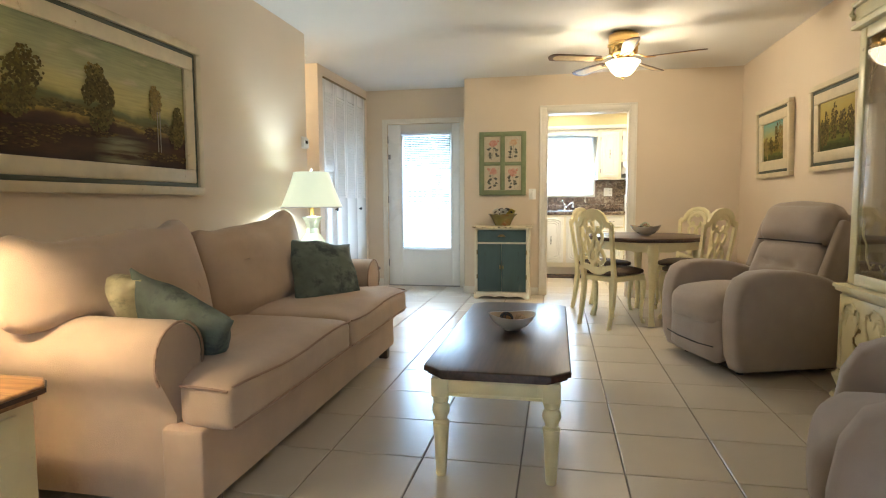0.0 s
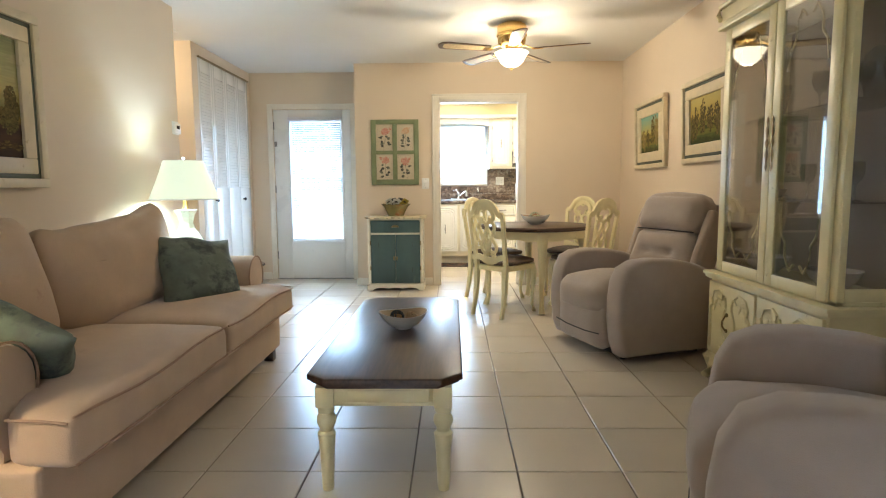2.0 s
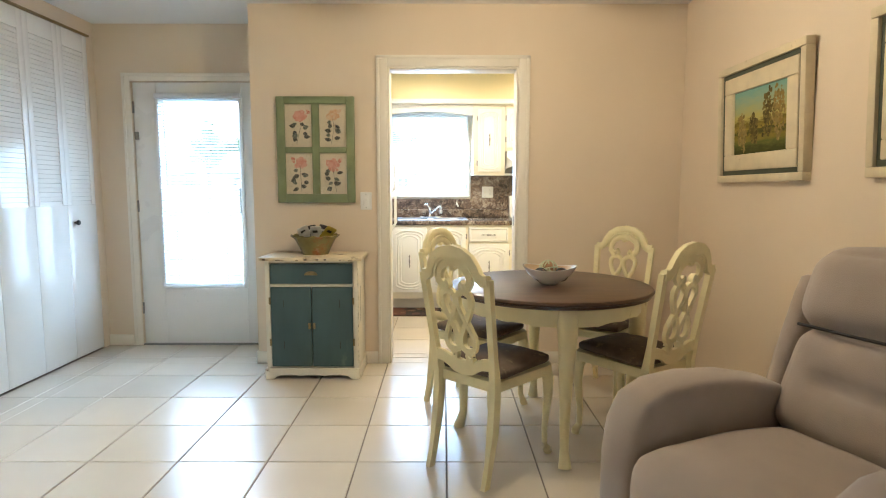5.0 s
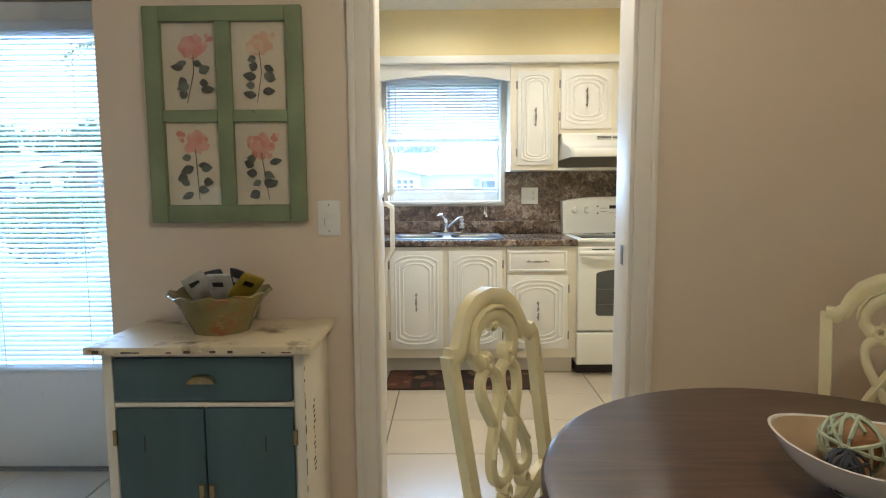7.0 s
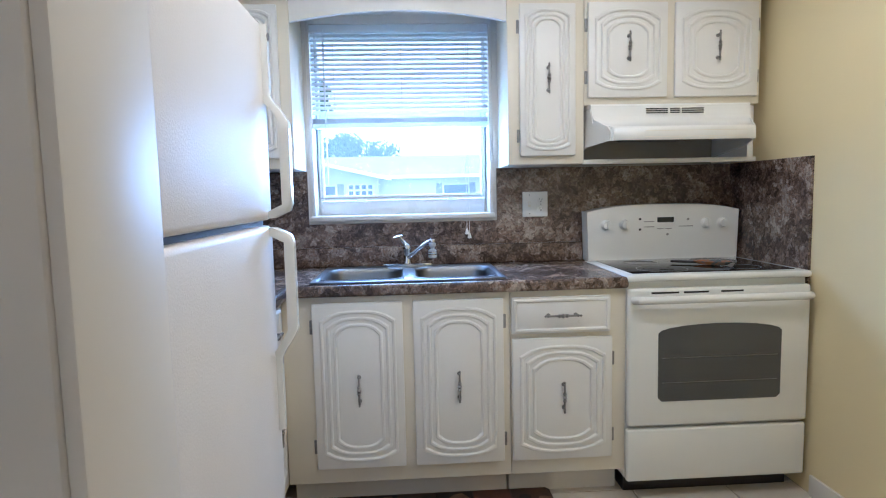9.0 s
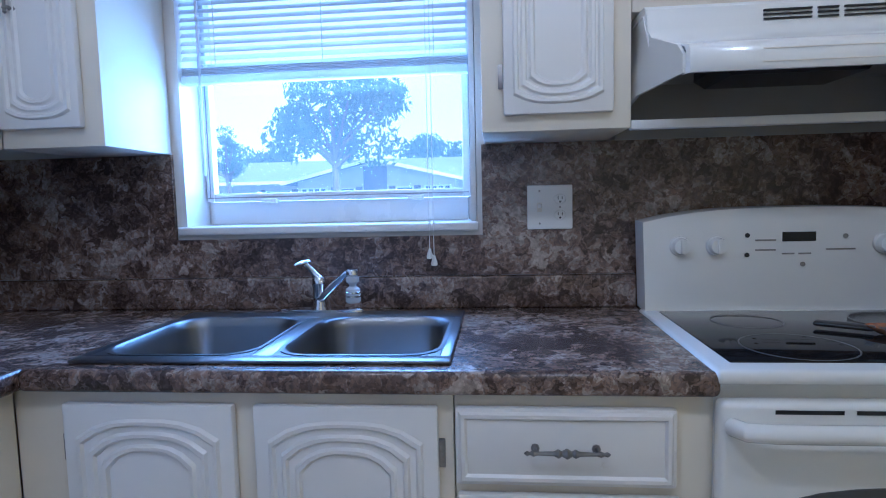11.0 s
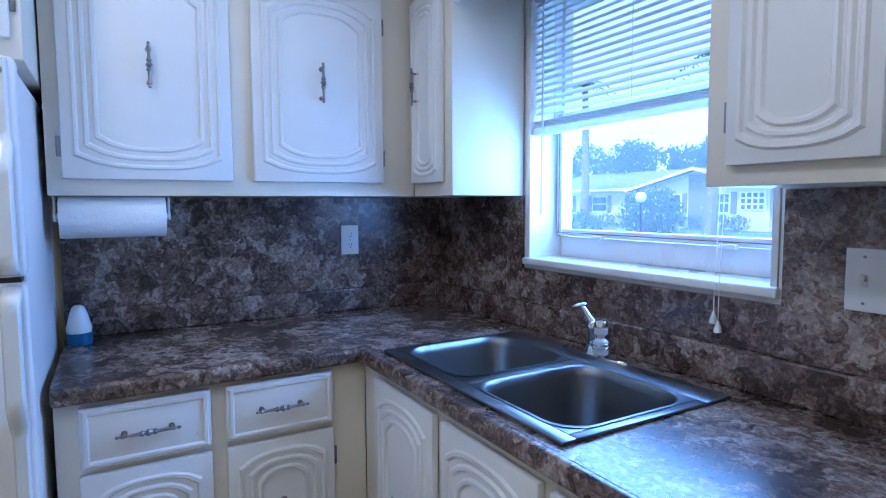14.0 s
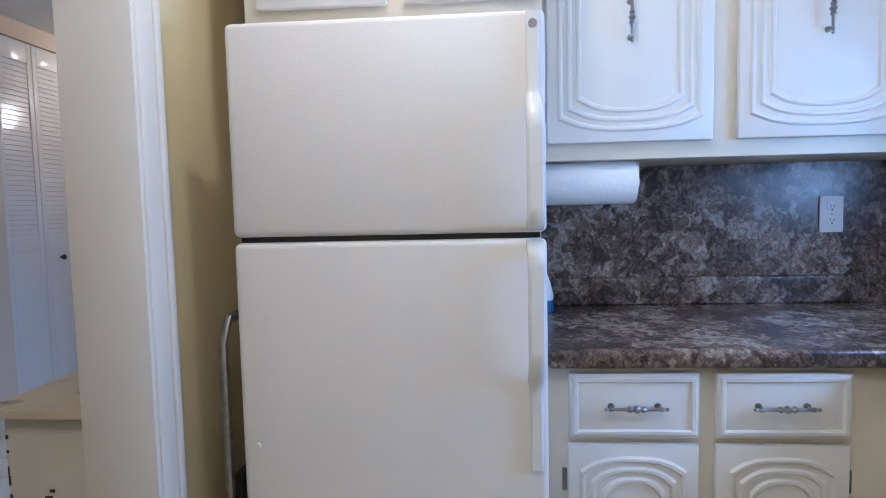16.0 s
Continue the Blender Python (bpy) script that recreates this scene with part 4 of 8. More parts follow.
outline = [(-0.365, 0.92)] + prof + [(0.365, 0.92)]
ring_skin(bm, [[Vector((x, 0.530, z)) for x, z in outline], [Vector((x, 0.518, 0.92 + (z - 0.92) * 0.99)) for x, z in outline]][::-1] + [[Vector((x, 0.605, z)) for x, z in outline]])
panel = part("control_panel", bm, M_APPL, rng, smooth=50)
for kx in (-0.28, -0.19, 0.21, 0.29):
    bm = bmesh.new()
    lathe(bm, [(0.026, 0.0), (0.025, -0.006), (0.022, -0.008), (0.019, -0.024), (0.001, -0.025)], seg=18, at=(kx, 0.518, 1.09), axis="y")
    box(bm, kx - 0.0035, kx + 0.0035, 0.488, 0.496, 1.072, 1.108, bevel=0.001)
    part("knob", bm, M_APPL, panel)
part("clock_display", boxes((-0.03, 0.05, 0.5155, 0.519, 1.098, 1.122)), M_BLKGLASS, panel)
for kx, kz in ((-0.115, 1.115), (-0.115, 1.065), (0.02, 1.04), (0.12, 1.11)):
    bm = bmesh.new()
    lathe(bm, [(0.006, -0.003), (0.006, 0.0)], seg=10, at=(kx, 0.5175, kz), axis="y")
    part("indicator", bm, M_BLACK if kx < 0 else M_PEWTER, panel)
for kx, kz, kw in ((-0.095, 1.10, 0.05), (-0.095, 1.075, 0.05), (0.075, 1.075, 0.07), (-0.03, 1.065, 0.03), (0.01, 1.065, 0.03)):
    part("printed_label", boxes((kx, kx + kw, 0.5168, 0.5178, kz, kz + 0.004)), M_PEWTER, panel)

hood = thing("range_hood", pose(1.465, 8.50, 1.455), "white under-cabinet range hood over the range", "range hood")
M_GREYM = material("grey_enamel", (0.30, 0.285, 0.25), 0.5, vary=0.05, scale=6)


def hood_half(y):
    """Half the width of the hood at a depth: its front narrows."""
    return 0.363 - 0.058 * min(1.0, max(0.0, (-y - 0.30) / 0.16))


# upper band under the cabinet, flaring out into a rounded lip
outer = [(0.0, 0.168), (-0.325, 0.168), (-0.333, 0.160), (-0.338, 0.118), (-0.350, 0.098), (-0.390, 0.076), (-0.440, 0.062), (-0.458, 0.056), (-0.466, 0.045), (-0.466, 0.012), (-0.461, 0.002), (-0.452, 0.002)]
inner = [(-0.450, 0.036), (-0.345, 0.070), (-0.320, 0.150), (0.0, 0.150)]
bm = bmesh.new()
rings = []
for f, pull in ((-1.0, 0.018), (-0.985, 0.006), (-0.955, 0.0), (0.955, 0.0), (0.985, 0.006), (1.0, 0.018)):
    rings.append([Vector((f * hood_half(y), y + pull * min(1.0, max(0.0, -y - 0.34) / 0.1), z)) for y, z in outer + inner])
ring_skin(bm, rings, caps=False)
part("canopy", bm, M_APPL, hood, smooth=35)
for f0, f1 in ((-1.0, -0.98), (0.98, 1.0)):
    bm = bmesh.new()
    side = [(0.0, 0.168), (-0.325, 0.168), (-0.336, 0.118), (-0.350, 0.098), (-0.430, 0.062), (-0.446, 0.040), (-0.446, 0.004), (-0.30, -0.012), (0.0, -0.050)]
    ring_skin(bm, [[Vector((f * hood_half(y), y, z)) for y, z in side] for f in (f0, f1)])
    part("side_panel", bm, M_APPL, hood, smooth=30)
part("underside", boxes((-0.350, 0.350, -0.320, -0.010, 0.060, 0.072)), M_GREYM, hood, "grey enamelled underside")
# stands in for the painted wall, its grey including the hood's shade
part("back_plate", boxes((-0.352, 0.352, -0.012, -0.004, -0.082, 0.060)), M_GREYM, hood, "grey plate standing in for the shaded wall under the hood")
bm = bmesh.new()
ring_skin(bm, [[Vector((x * k, y, z)) for x, y in ((-0.19, -0.31), (0.13, -0.31), (0.13, -0.14), (-0.19, -0.14))] for k, z in ((1.0, 0.060), (1.0, 0.040), (0.86, 0.022))])
part("filter_housing", bm, M_BLACK, hood, "dark lamp and filter housing", smooth=30)
for a, b in ((-0.115, -0.020), (-0.008, 0.032), (0.044, 0.140)):
    for k in range(3):
        part("vent_slot", boxes((a, b, -0.3405, -0.3320, 0.126 + k * 0.009, 0.1295 + k * 0.009)), M_BLACK, hood)
part("lip_groove", boxes((-0.17, 0.26, -0.4675, -0.4655, 0.038, 0.040), (-0.17, 0.26, -0.4675, -0.4655, 0.014, 0.016)), M_TRIM, hood)

rest = thing("spoon_rest", pose(1.62, 8.09, 0.925, 0, 0, -35), "painted ceramic spoon rest on the cooktop", "spoon rest")
bm = bmesh.new()
lathe(bm, [(0.001, 0.004), (0.045, 0.004), (0.058, 0.014), (0.061, 0.018), (0.057, 0.016), (0.045, 0.008), (0.001, 0.007)], seg=18, squash=(1.3, 0.75))
part("dish", bm, material("glazed_orange_pattern", (0.45, 0.20, 0.09), 0.2, vary=0.3, scale=25, coat=0.4, dirt=(0.12, 0.16, 0.17), dirt_amount=0.8, dirt_scale=22), rest)
part("grip", boxes((-0.17, -0.06, -0.018, 0.018, 0.006, 0.016), bevel=0.006, seg=3), M_BLACK, rest)

# ---- refrigerator ----
fr = thing("refrigerator", pose(0.0, 6.425, 0, 0, 0, 90), "bisque two-door top-freezer refrigerator", "refrigerator")
part("cabinet_body", boxes((0.006, 0.659, 0.062, 0.72, 0.02, 1.635), bevel=0.006), M_FRIDGE, fr)
part("kick_grille", boxes((0.01, 0.655, 0.05, 0.07, 0.0, 0.085)), M_BLACK, fr)
fd = part("freezer_door", boxes((0, 0.665, 0, 0.056, 1.20, 1.648), bevel=0.014, seg=4), M_FRIDGE, fr)
rd = part("fresh_food_door", boxes((0, 0.665, 0, 0.056, 0.09, 1.188), bevel=0.014, seg=4), M_FRIDGE, fr)
part("door_seal", boxes((0.012, 0.653, 0.02, 0.064, 1.186, 1.202), (0.012, 0.653, 0.056, 0.064, 0.1, 1.63)), M_BLACK, fr)


def fridge_handle(parent, z0, z1, grip_low):
    """A moulded bar: a slim strip that swells into a grip towards the seam of the doors."""
    bm = bmesh.new()
    rings = []
    for k in range(29):
        u = k / 28
        z = z0 + (z1 - z0) * u
        q = u if grip_low else 1 - u
        if q < 0.62:
            out = 0.014 + 0.040 * min(1.0, q / 0.05) ** 0.5 * min(1.0, (0.62 - q) / 0.12) ** 0.7
        else:
            out = 0.014
        back = -max(0.001, out - 0.022) if 0.05 < q < 0.60 else 0.001
        w = 0.0 if q < 0.62 else 0.003
        rings.append([Vector((x, y, z)) for x, y in ((0.622 + w, back), (0.622 + w, -out + 0.006), (0.627 + w, -out), (0.651 - w, -out), (0.656 - w, -out + 0.006), (0.656 - w, back))])
    ring_skin(bm, rings)
    return part("handle", bm, M_APPL, parent, "white moulded door handle", smooth=50)


fridge_handle(fd, 1.205, 1.640, True)
fridge_handle(rd, 0.70, 1.183, False)
bm = bmesh.new()
lathe(bm, [(0.009, -0.0165), (0.009, -0.011)], seg=14, at=(0.638, 0, 1.615), axis="y")
part("badge", bm, M_PEWTER, fd, "small round grey badge")
bm = bmesh.new()
lathe(bm, [(0.006, -0.003), (0.006, 0.0)], seg=10, at=(0.035, 0, 0.745), axis="y")
part("magnet", bm, M_WHITE, rd)
stool = thing("folding_step_stool", pose(-0.10, 6.345, 0), "folded dark grey step stool beside the refrigerator", "step stool")
part("frame", tube(bmesh.new(), [(0.0, 0.0, 0.0), (0.0, 0.0, 0.95), (-0.03, 0.0, 1.0), (-0.35, 0.0, 1.0), (-0.38, 0.0, 0.95), (-0.38, 0.0, 0.0)], 0.012, seg=8), M_PEWTER, stool)
part("tread", boxes((-0.36, -0.02, -0.02, 0.02, 0.35, 0.60), bevel=0.006), M_BLACK, stool)

# ---- small kitchen things ----
roll = thing("paper_towel_roll", pose(-0.50, 7.255, 1.315), "white paper towel roll hung under the wall cabinet", "paper towel")
bm = bmesh.new()
lathe(bm, [(0.02, -0.135), (0.060, -0.135), (0.0615, -0.13), (0.0615, 0.13), (0.060, 0.135), (0.02, 0.135)], seg=28, axis="y")
part("paper", bm, material("paper_towel", (0.80, 0.79, 0.77), 0.9, bump=0.4, bump_scale=120), roll)
part("rod", lathe(bmesh.new(), [(0.012, -0.15), (0.012, 0.15)], seg=10, axis="y"), M_WHITE, roll)
for s in (-1, 1):
    part("bracket", boxes((-0.012, 0.012, s * 0.146 - 0.003, s * 0.146 + 0.003, -0.012, 0.058), bevel=0.002), M_WHITE, roll)
air = thing("air_freshener", pose(-0.66, 7.145, 0.915), "white cone air freshener with a blue base", "air freshener")
part("base", lathe(bmesh.new(), [(0.034, 0), (0.036, 0.01), (0.034, 0.035), (0.033, 0.036)], seg=20), material("blue_plastic", (0.03, 0.10, 0.22), 0.35), air)
part("cone", lathe(bmesh.new(), [(0.034, 0.037), (0.036, 0.05), (0.026, 0.09), (0.018, 0.115), (0.010, 0.122), (0.001, 0.123)], seg=20), M_WHITE, air)
mat_ob = thing("kitchen_mat", pose(0.40, 7.82, 0.001), "dark brown kitchen mat with a tan patchwork print", "mat")
bm = bmesh.new()
slab(bm, [(-0.48, -0.17), (-0.46, -0.19), (0.46, -0.19), (0.48, -0.17), (0.48, 0.17), (0.46, 0.19), (-0.46, 0.19), (-0.48, 0.17)], 0, 0.009, bevel=0.003)
part("mat_body", bm, M_MAT, mat_ob)
rnd = random.Random(4)
mat_tones = [material("mat_print_%s" % nm, c, 0.7, vary=0.45, scale=14, dirt=(0.03, 0.016, 0.012), dirt_amount=0.5, dirt_scale=18) for nm, c in (("rust", (0.11, 0.040, 0.024)), ("umber", (0.055, 0.028, 0.018)), ("tan", (0.20, 0.115, 0.060)), ("black", (0.018, 0.012, 0.010)))]
for k in range(6):
    x0, x1 = -0.47 + 0.157 * k, -0.47 + 0.157 * (k + 1) - 0.006
    bm = slab(bmesh.new(), [(x0, -0.182), (x1, -0.182), (x1, 0.182), (x0, 0.182)], 0.0092, 0.0096)
    part("printed_block", bm, mat_tones[(0, 3, 1, 3, 0, 1)[k]], mat_ob, smooth=None)
for k in range(26):
    cx, cy = -0.42 + 0.034 * k + rnd.uniform(-0.02, 0.02), rnd.uniform(-0.14, 0.14)
    w, d = rnd.uniform(0.016, 0.045), rnd.uniform(0.016, 0.05)
    bm = slab(bmesh.new(), [(-w, -d), (w, -d * 0.7), (w * 0.9, d), (0.0, d * 1.2), (-w * 0.8, d * 0.9)], 0, 0.0005)
    part("printed_patch", bm, mat_tones[(2, 0, 2, 3, 1)[k % 5]], mat_ob, at=pose(cx, cy, 0.0097 + 0.0003 * (k % 4), 0, 0, rnd.uniform(-35, 35)), smooth=None)
# the two fixtures at y 6.86 are invented to carry the fill spots
for lx, ly in ((0.31, 7.74), (1.26, 7.74), (0.31, 6.86), (1.26, 6.86)):
    can = thing("recessed_light", pose(lx, ly, H), "white recessed ceiling light, lit, rear pair added as fill", "ceiling light", "kitchen ceiling lights")
    part("trim_ring", lathe(bmesh.new(), [(0.062, -0.001), (0.064, -0.008), (0.085, -0.006), (0.088, -0.001)], seg=28, caps=False), M_WHITE, can)
    ring = part("lens", lathe(bmesh.new(), [(0.001, -0.0025), (0.060, -0.0025), (0.060, -0.001), (0.001, -0.001)], seg=24), M_DISC, can)
# picture on the yellow kitchen wall
kp = thing("small_wall_picture", pose(KR - 0.001, 7.42, 1.70, 0, 0, -90), "small framed line drawing on the yellow kitchen wall", "picture")
part("panel", boxes((-0.14, 0.14, -0.018, 0, -0.19, 0.19), bevel=0.003), material("pale_print", (0.55, 0.48, 0.42), 0.5, vary=0.1, scale=8), kp)
for k in range(4):
    part("drawn_curl", tube(bmesh.new(), [(-0.05 + 0.03 * k + 0.03 * math.cos(a), -0.0195, -0.08 + 0.05 * k + 0.03 * math.sin(a)) for a in (0, 1, 2, 3, 4)], 0.002, seg=5), M_BLACK, kp)

# ---- entry door and closet ----
ed = tagged(thing("door_1", pose(0, 0, 0), "white entry door with a full glass light and a closed mini blind", "door"), kind="structure")
part("leaf", boxes((-1.91, -1.735, 6.615, 6.66, 0.012, 2.03), (-1.09, -0.995, 6.615, 6.66, 0.012, 2.03), (-1.735, -1.09, 6.615, 6.66, 1.905, 2.03), (-1.735, -1.09, 6.615, 6.66, 0.012, 0.465), bevel=0.003), M_DOORW, ed)
part("light_frame", boxes((-1.745, -1.715, 6.603, 6.672, 0.455, 1.915), (-1.11, -1.08, 6.603, 6.672, 0.455, 1.915), (-1.715, -1.11, 6.603, 6.672, 1.885, 1.915), (-1.715, -1.11, 6.603, 6.672, 0.455, 0.485), (-1.715, -1.11, 6.640, 6.660, 1.235, 1.255), bevel=0.004), M_DOORW, ed)
pane = part("pane", boxes((-1.715, -1.11, 6.645, 6.650, 0.485, 1.885)), M_PANE, ed)
pane.visible_shadow = False
part("deadbolt", boxes((-1.905, -1.875, 6.60, 6.616, 1.60, 1.66), bevel=0.004), M_PEWTER, ed)
part("threshold", boxes((-1.915, -0.99, 6.59, 6.70, 0.0, 0.012), bevel=0.003), M_PEWTER, ed)
for hz in (0.25, 1.05, 1.80):
    part("hinge", boxes((-1.915, -1.903, 6.607, 6.616, hz, hz + 0.09)), M_PEWTER, ed)
db = thing("door_blind", pose(0, 0, 0), "white mini blind on the entry door glass", "blind")
part("head_rail", boxes((-1.735, -1.09, 6.575, 6.602, 1.905, 1.945), bevel=0.003), M_BLIND, db)
blind_slats(db, -1.712, -1.113, 6.586, 1.905, 0.50, 0.0215, 34, M_BLIND)
part("bottom_rail", boxes((-1.715, -1.11, 6.575, 6.598, 0.478, 0.498), bevel=0.003), M_BLIND, db)
for cx in (-1.60, -1.22):
    part("ladder_cord", boxes((cx, cx + 0.0025, 6.5725, 6.5735, 0.49, 1.91)), M_WHITE, db)
part("wand", tube(bmesh.new(), [(-1.66, 6.568, 1.90), (-1.655, 6.566, 1.25)], 0.004, seg=6), M_BLIND, db)

panel_w = (6.515 - 5.205) / 4
slat_bm = bmesh.new()
box(slat_bm, -0.003, 0.003, -panel_w / 2 + 0.045, panel_w / 2 - 0.045, -0.020, 0.020)
first_slat = None
for k in range(4):
    cy = 5.205 + panel_w * (k + 0.5)
    leaf = tagged(thing("door_%d" % (k + 2), pose(-2.195, cy, 0.012), "glossy white bifold closet door with louvred upper half", "closet door", "bifold closet doors"), kind="structure")
    hw = panel_w / 2 - 0.001
    part("leaf_frame", boxes((-0.014, 0.016, -hw, -hw + 0.048, 1.0995, 2.325), (-0.014, 0.016, hw - 0.048, hw, 1.0995, 2.325), (-0.014, 0.016, -hw + 0.048, hw - 0.048, 2.20, 2.325), bevel=0.002), M_CLOSET, leaf)
    part("lower_panel", boxes((-0.014, 0.016, -hw, hw, 0.0, 1.099), bevel=0.0015), M_CLOSET, leaf)
    for j in range(36):
        m = pose(0.006, 0, 1.118 + j * 0.0305, 0, -13, 0)
        if first_slat is None:
            first_slat = part("louvre", slat_bm, M_CLOSET, leaf, at=m, smooth=None)
        else:
            share(first_slat, leaf, m)
    if k in (0, 3):
        bm = bmesh.new()
        ky = 0.115 if k == 0 else -0.10
        lathe(bm, [(0.007, 0.0), (0.007, 0.012), (0.016, 0.02), (0.019, 0.028), (0.014, 0.036), (0.001, 0.038)], seg=14, at=(0.016, ky, 0.975), axis="x")
        part("knob", bm, M_BLACK, leaf, "small dark round knob")

for k, cx in enumerate((-2.20, -2.50)):
    leaf = tagged(thing("door_%d" % (k + 6), pose(cx, 4.10, 0.012, 0, 0, 90), "white louvred bifold door in the side hall", "closet door", "hall closet doors"), kind="structure")
    part("leaf_frame", boxes((-0.014, 0.016, -0.148, -0.110, 0, 2.325), (-0.014, 0.016, 0.110, 0.148, 0, 2.325), (-0.014, 0.016, -0.110, 0.110, 2.20, 2.325), (-0.014, 0.016, -0.110, 0.110, 1.02, 1.10), bevel=0.003), M_CLOSET, leaf)
    part("lower_panel", boxes((-0.010, 0.013, -0.111, 0.111, 0.0, 1.021)), M_CLOSET, leaf)
    for j in range(36):
        share(first_slat, leaf, pose(0.006, 0, 1.118 + j * 0.0305, 0, -13, 0) @ Matrix.Diagonal((1, 0.93, 1, 1)))
    if k == 1:
        part("knob", lathe(bmesh.new(), [(0.007, 0.0), (0.007, 0.012), (0.016, 0.02), (0.019, 0.028), (0.014, 0.036), (0.001, 0.038)], seg=14, at=(0.016, -0.02, 0.965), axis="x"), M_BLACK, leaf, "small dark round knob")
structure("trim_hall_door", boxes((-2.80, -2.74, 4.12, 4.136, 0, 2.10), (-3.08, -2.80, 4.12, 4.136, 2.04, 2.10), bevel=0.004), M_TRIM, "cream casing of a door in the side hall", "trim", smooth=40)
hd = tagged(thing("door_8", pose(-2.94, 4.10, 0.012), "closed grey-blue door in the side hall", "door"), kind="structure")
part("leaf", boxes((-0.138, 0.138, -0.02, 0.015, 0, 2.02), bevel=0.003), material("grey_blue_door_paint", (0.20, 0.23, 0.27), 0.4, vary=0.05, scale=4), hd)

# ---- wall fittings ----
wall_plate("wall_switch", pose(-0.083, YD, 1.145), 0.078, 0.120, [("rocker", 0)], "white dimmer switch plate beside the kitchen doorway", "switch")
wall_plate("wall_switch", pose(-2.262, 5.08, 1.134), 0.078, 0.120, [("toggle", 0)], "white toggle switch beside the closet", "switch")
eb = thing("breaker_panel", pose(-2.42, 5.08, 1.735), "grey metal breaker panel cover on the hall wall", "breaker panel")
part("cover", boxes((-0.17, 0.05, -0.016, 0, -0.305, 0.305), bevel=0.003), M_PEWTER, eb)
part("lid", boxes((-0.14, 0.02, -0.021, -0.015, -0.25, 0.25), bevel=0.002), M_PEWTER, eb)
for z in (-0.285, 0.285):
    part("screw", lathe(bmesh.new(), [(0.005, -0.019), (0.005, -0.015)], seg=8, at=(0.03, 0, z), axis="y"), M_CHROME, eb)
th = thing("thermostat", pose(XL, 4.065, 1.55, 0, 0, 90), "white thermostat with a small grey display", "thermostat")
part("housing", boxes((-0.045, 0.045, -0.024, 0, -0.035, 0.045), bevel=0.006, seg=3), M_WHITE, th)
part("display", boxes((-0.02, 0.025, -0.0255, -0.0235, 0.0, 0.026)), M_BLKGLASS, th)
part("base", boxes((-0.05, 0.05, -0.006, 0, -0.04, 0.058), bevel=0.002), M_WHITE, th)
vent = thing("ceiling_vent", pose(-2.30, 4.62, H), "white ceiling air vent with slats", "vent")
part("frame", boxes((-0.15, 0.15, -0.15, -0.125, -0.010, 0), (-0.15, 0.15, 0.125, 0.15, -0.010, 0), (-0.15, -0.125, -0.125, 0.125, -0.010, 0), (0.125, 0.15, -0.125, 0.125, -0.010, 0), bevel=0.002), M_WHITE, vent)
part("backing", boxes((-0.125, 0.125, -0.125, 0.125, -0.003, 0.0)), M_BLACK, vent)
for k in range(9):
    part("slat", boxes((-0.124, 0.124, -0.008, 0.008, -0.001, 0.001)), M_WHITE, vent, at=pose(0, -0.105 + k * 0.026, -0.006, 35, 0, 0))

# dome is made up, out of view, to hold the hall bulb
hl = thing("ceiling_light", pose(-2.95, 4.70, H), "added frosted dome light for the unseen hall bulb, lit", "ceiling light")
part("base_ring", lathe(bmesh.new(), [(0.13, 0), (0.13, -0.02), (0.115, -0.022), (0.115, 0)], seg=24, caps=False), M_BRASS, hl)
dome = part("dome", lathe(bmesh.new(), [(0.118, -0.020), (0.112, -0.05), (0.08, -0.08), (0.001, -0.092), (0.001, -0.088), (0.078, -0.076), (0.108, -0.048), (0.114, -0.020)], seg=24, caps=False), M_BOWLGL, hl)
dome.visible_shadow = False

# ---- ceiling fan ----
fan = thing("ceiling_fan", pose(FAN[0], FAN[1], H), "brass ceiling fan with five cane-inset blades and a lit glass bowl", "ceiling fan")
part("motor_housing", lathe(bmesh.new(), [(0.085, 0.0), (0.095, -0.008), (0.118, -0.02), (0.122, -0.03), (0.120, -0.085), (0.128, -0.092), (0.128, -0.105), (0.120, -0.112), (0.115, -0.165), (0.09, -0.190), (0.05, -0.197), (0.001, -0.198)], seg=36), M_BRASS, fan)
part("switch_housing", lathe(bmesh.new(), [(0.05, -0.168), (0.055, -0.18), (0.055, -0.215), (0.075, -0.225), (0.078, -0.235), (0.05, -0.24), (0.001, -0.241)], seg=28), M_BRASS, fan)
bowl = part("glass_bowl", lathe(bmesh.new(), [(0.045, -0.228), (0.125, -0.232), (0.142, -0.240), (0.132, -0.252), (0.110, -0.285), (0.090, -0.320), (0.055, -0.348), (0.012, -0.360), (0.010, -0.354), (0.05, -0.342), (0.084, -0.315), (0.103, -0.282), (0.125, -0.252), (0.045, -0.236)], seg=36), M_BOWLGL, fan, "lit frosted glass bowl shade")
bowl.visible_shadow = False
part("finial", lathe(bmesh.new(), [(0.010, -0.352), (0.014, -0.362), (0.006, -0.370), (0.009, -0.378), (0.001, -0.386)], seg=12), M_BRASS, fan)
blade_bm = bmesh.new()
outline = [(0.20, -0.048), (0.56, -0.062), (0.615, -0.055), (0.635, -0.025), (0.645, 0.0), (0.635, 0.025), (0.615, 0.055), (0.56, 0.062), (0.20, 0.048)]
slab(blade_bm, outline, -0.004, 0.003)
inset_bm = bmesh.new()
slab(inset_bm, [(0.25, -0.034), (0.57, -0.044), (0.60, -0.02), (0.60, 0.02), (0.57, 0.044), (0.25, 0.034)], -0.0055, -0.0035)
iron_bm = bmesh.new()
tube(iron_bm, [(0.085, 0, 0.03), (0.13, 0, 0.022), (0.17, 0, 0.002), (0.24, 0, -0.007)], 0.011, seg=8, squash=0.5)
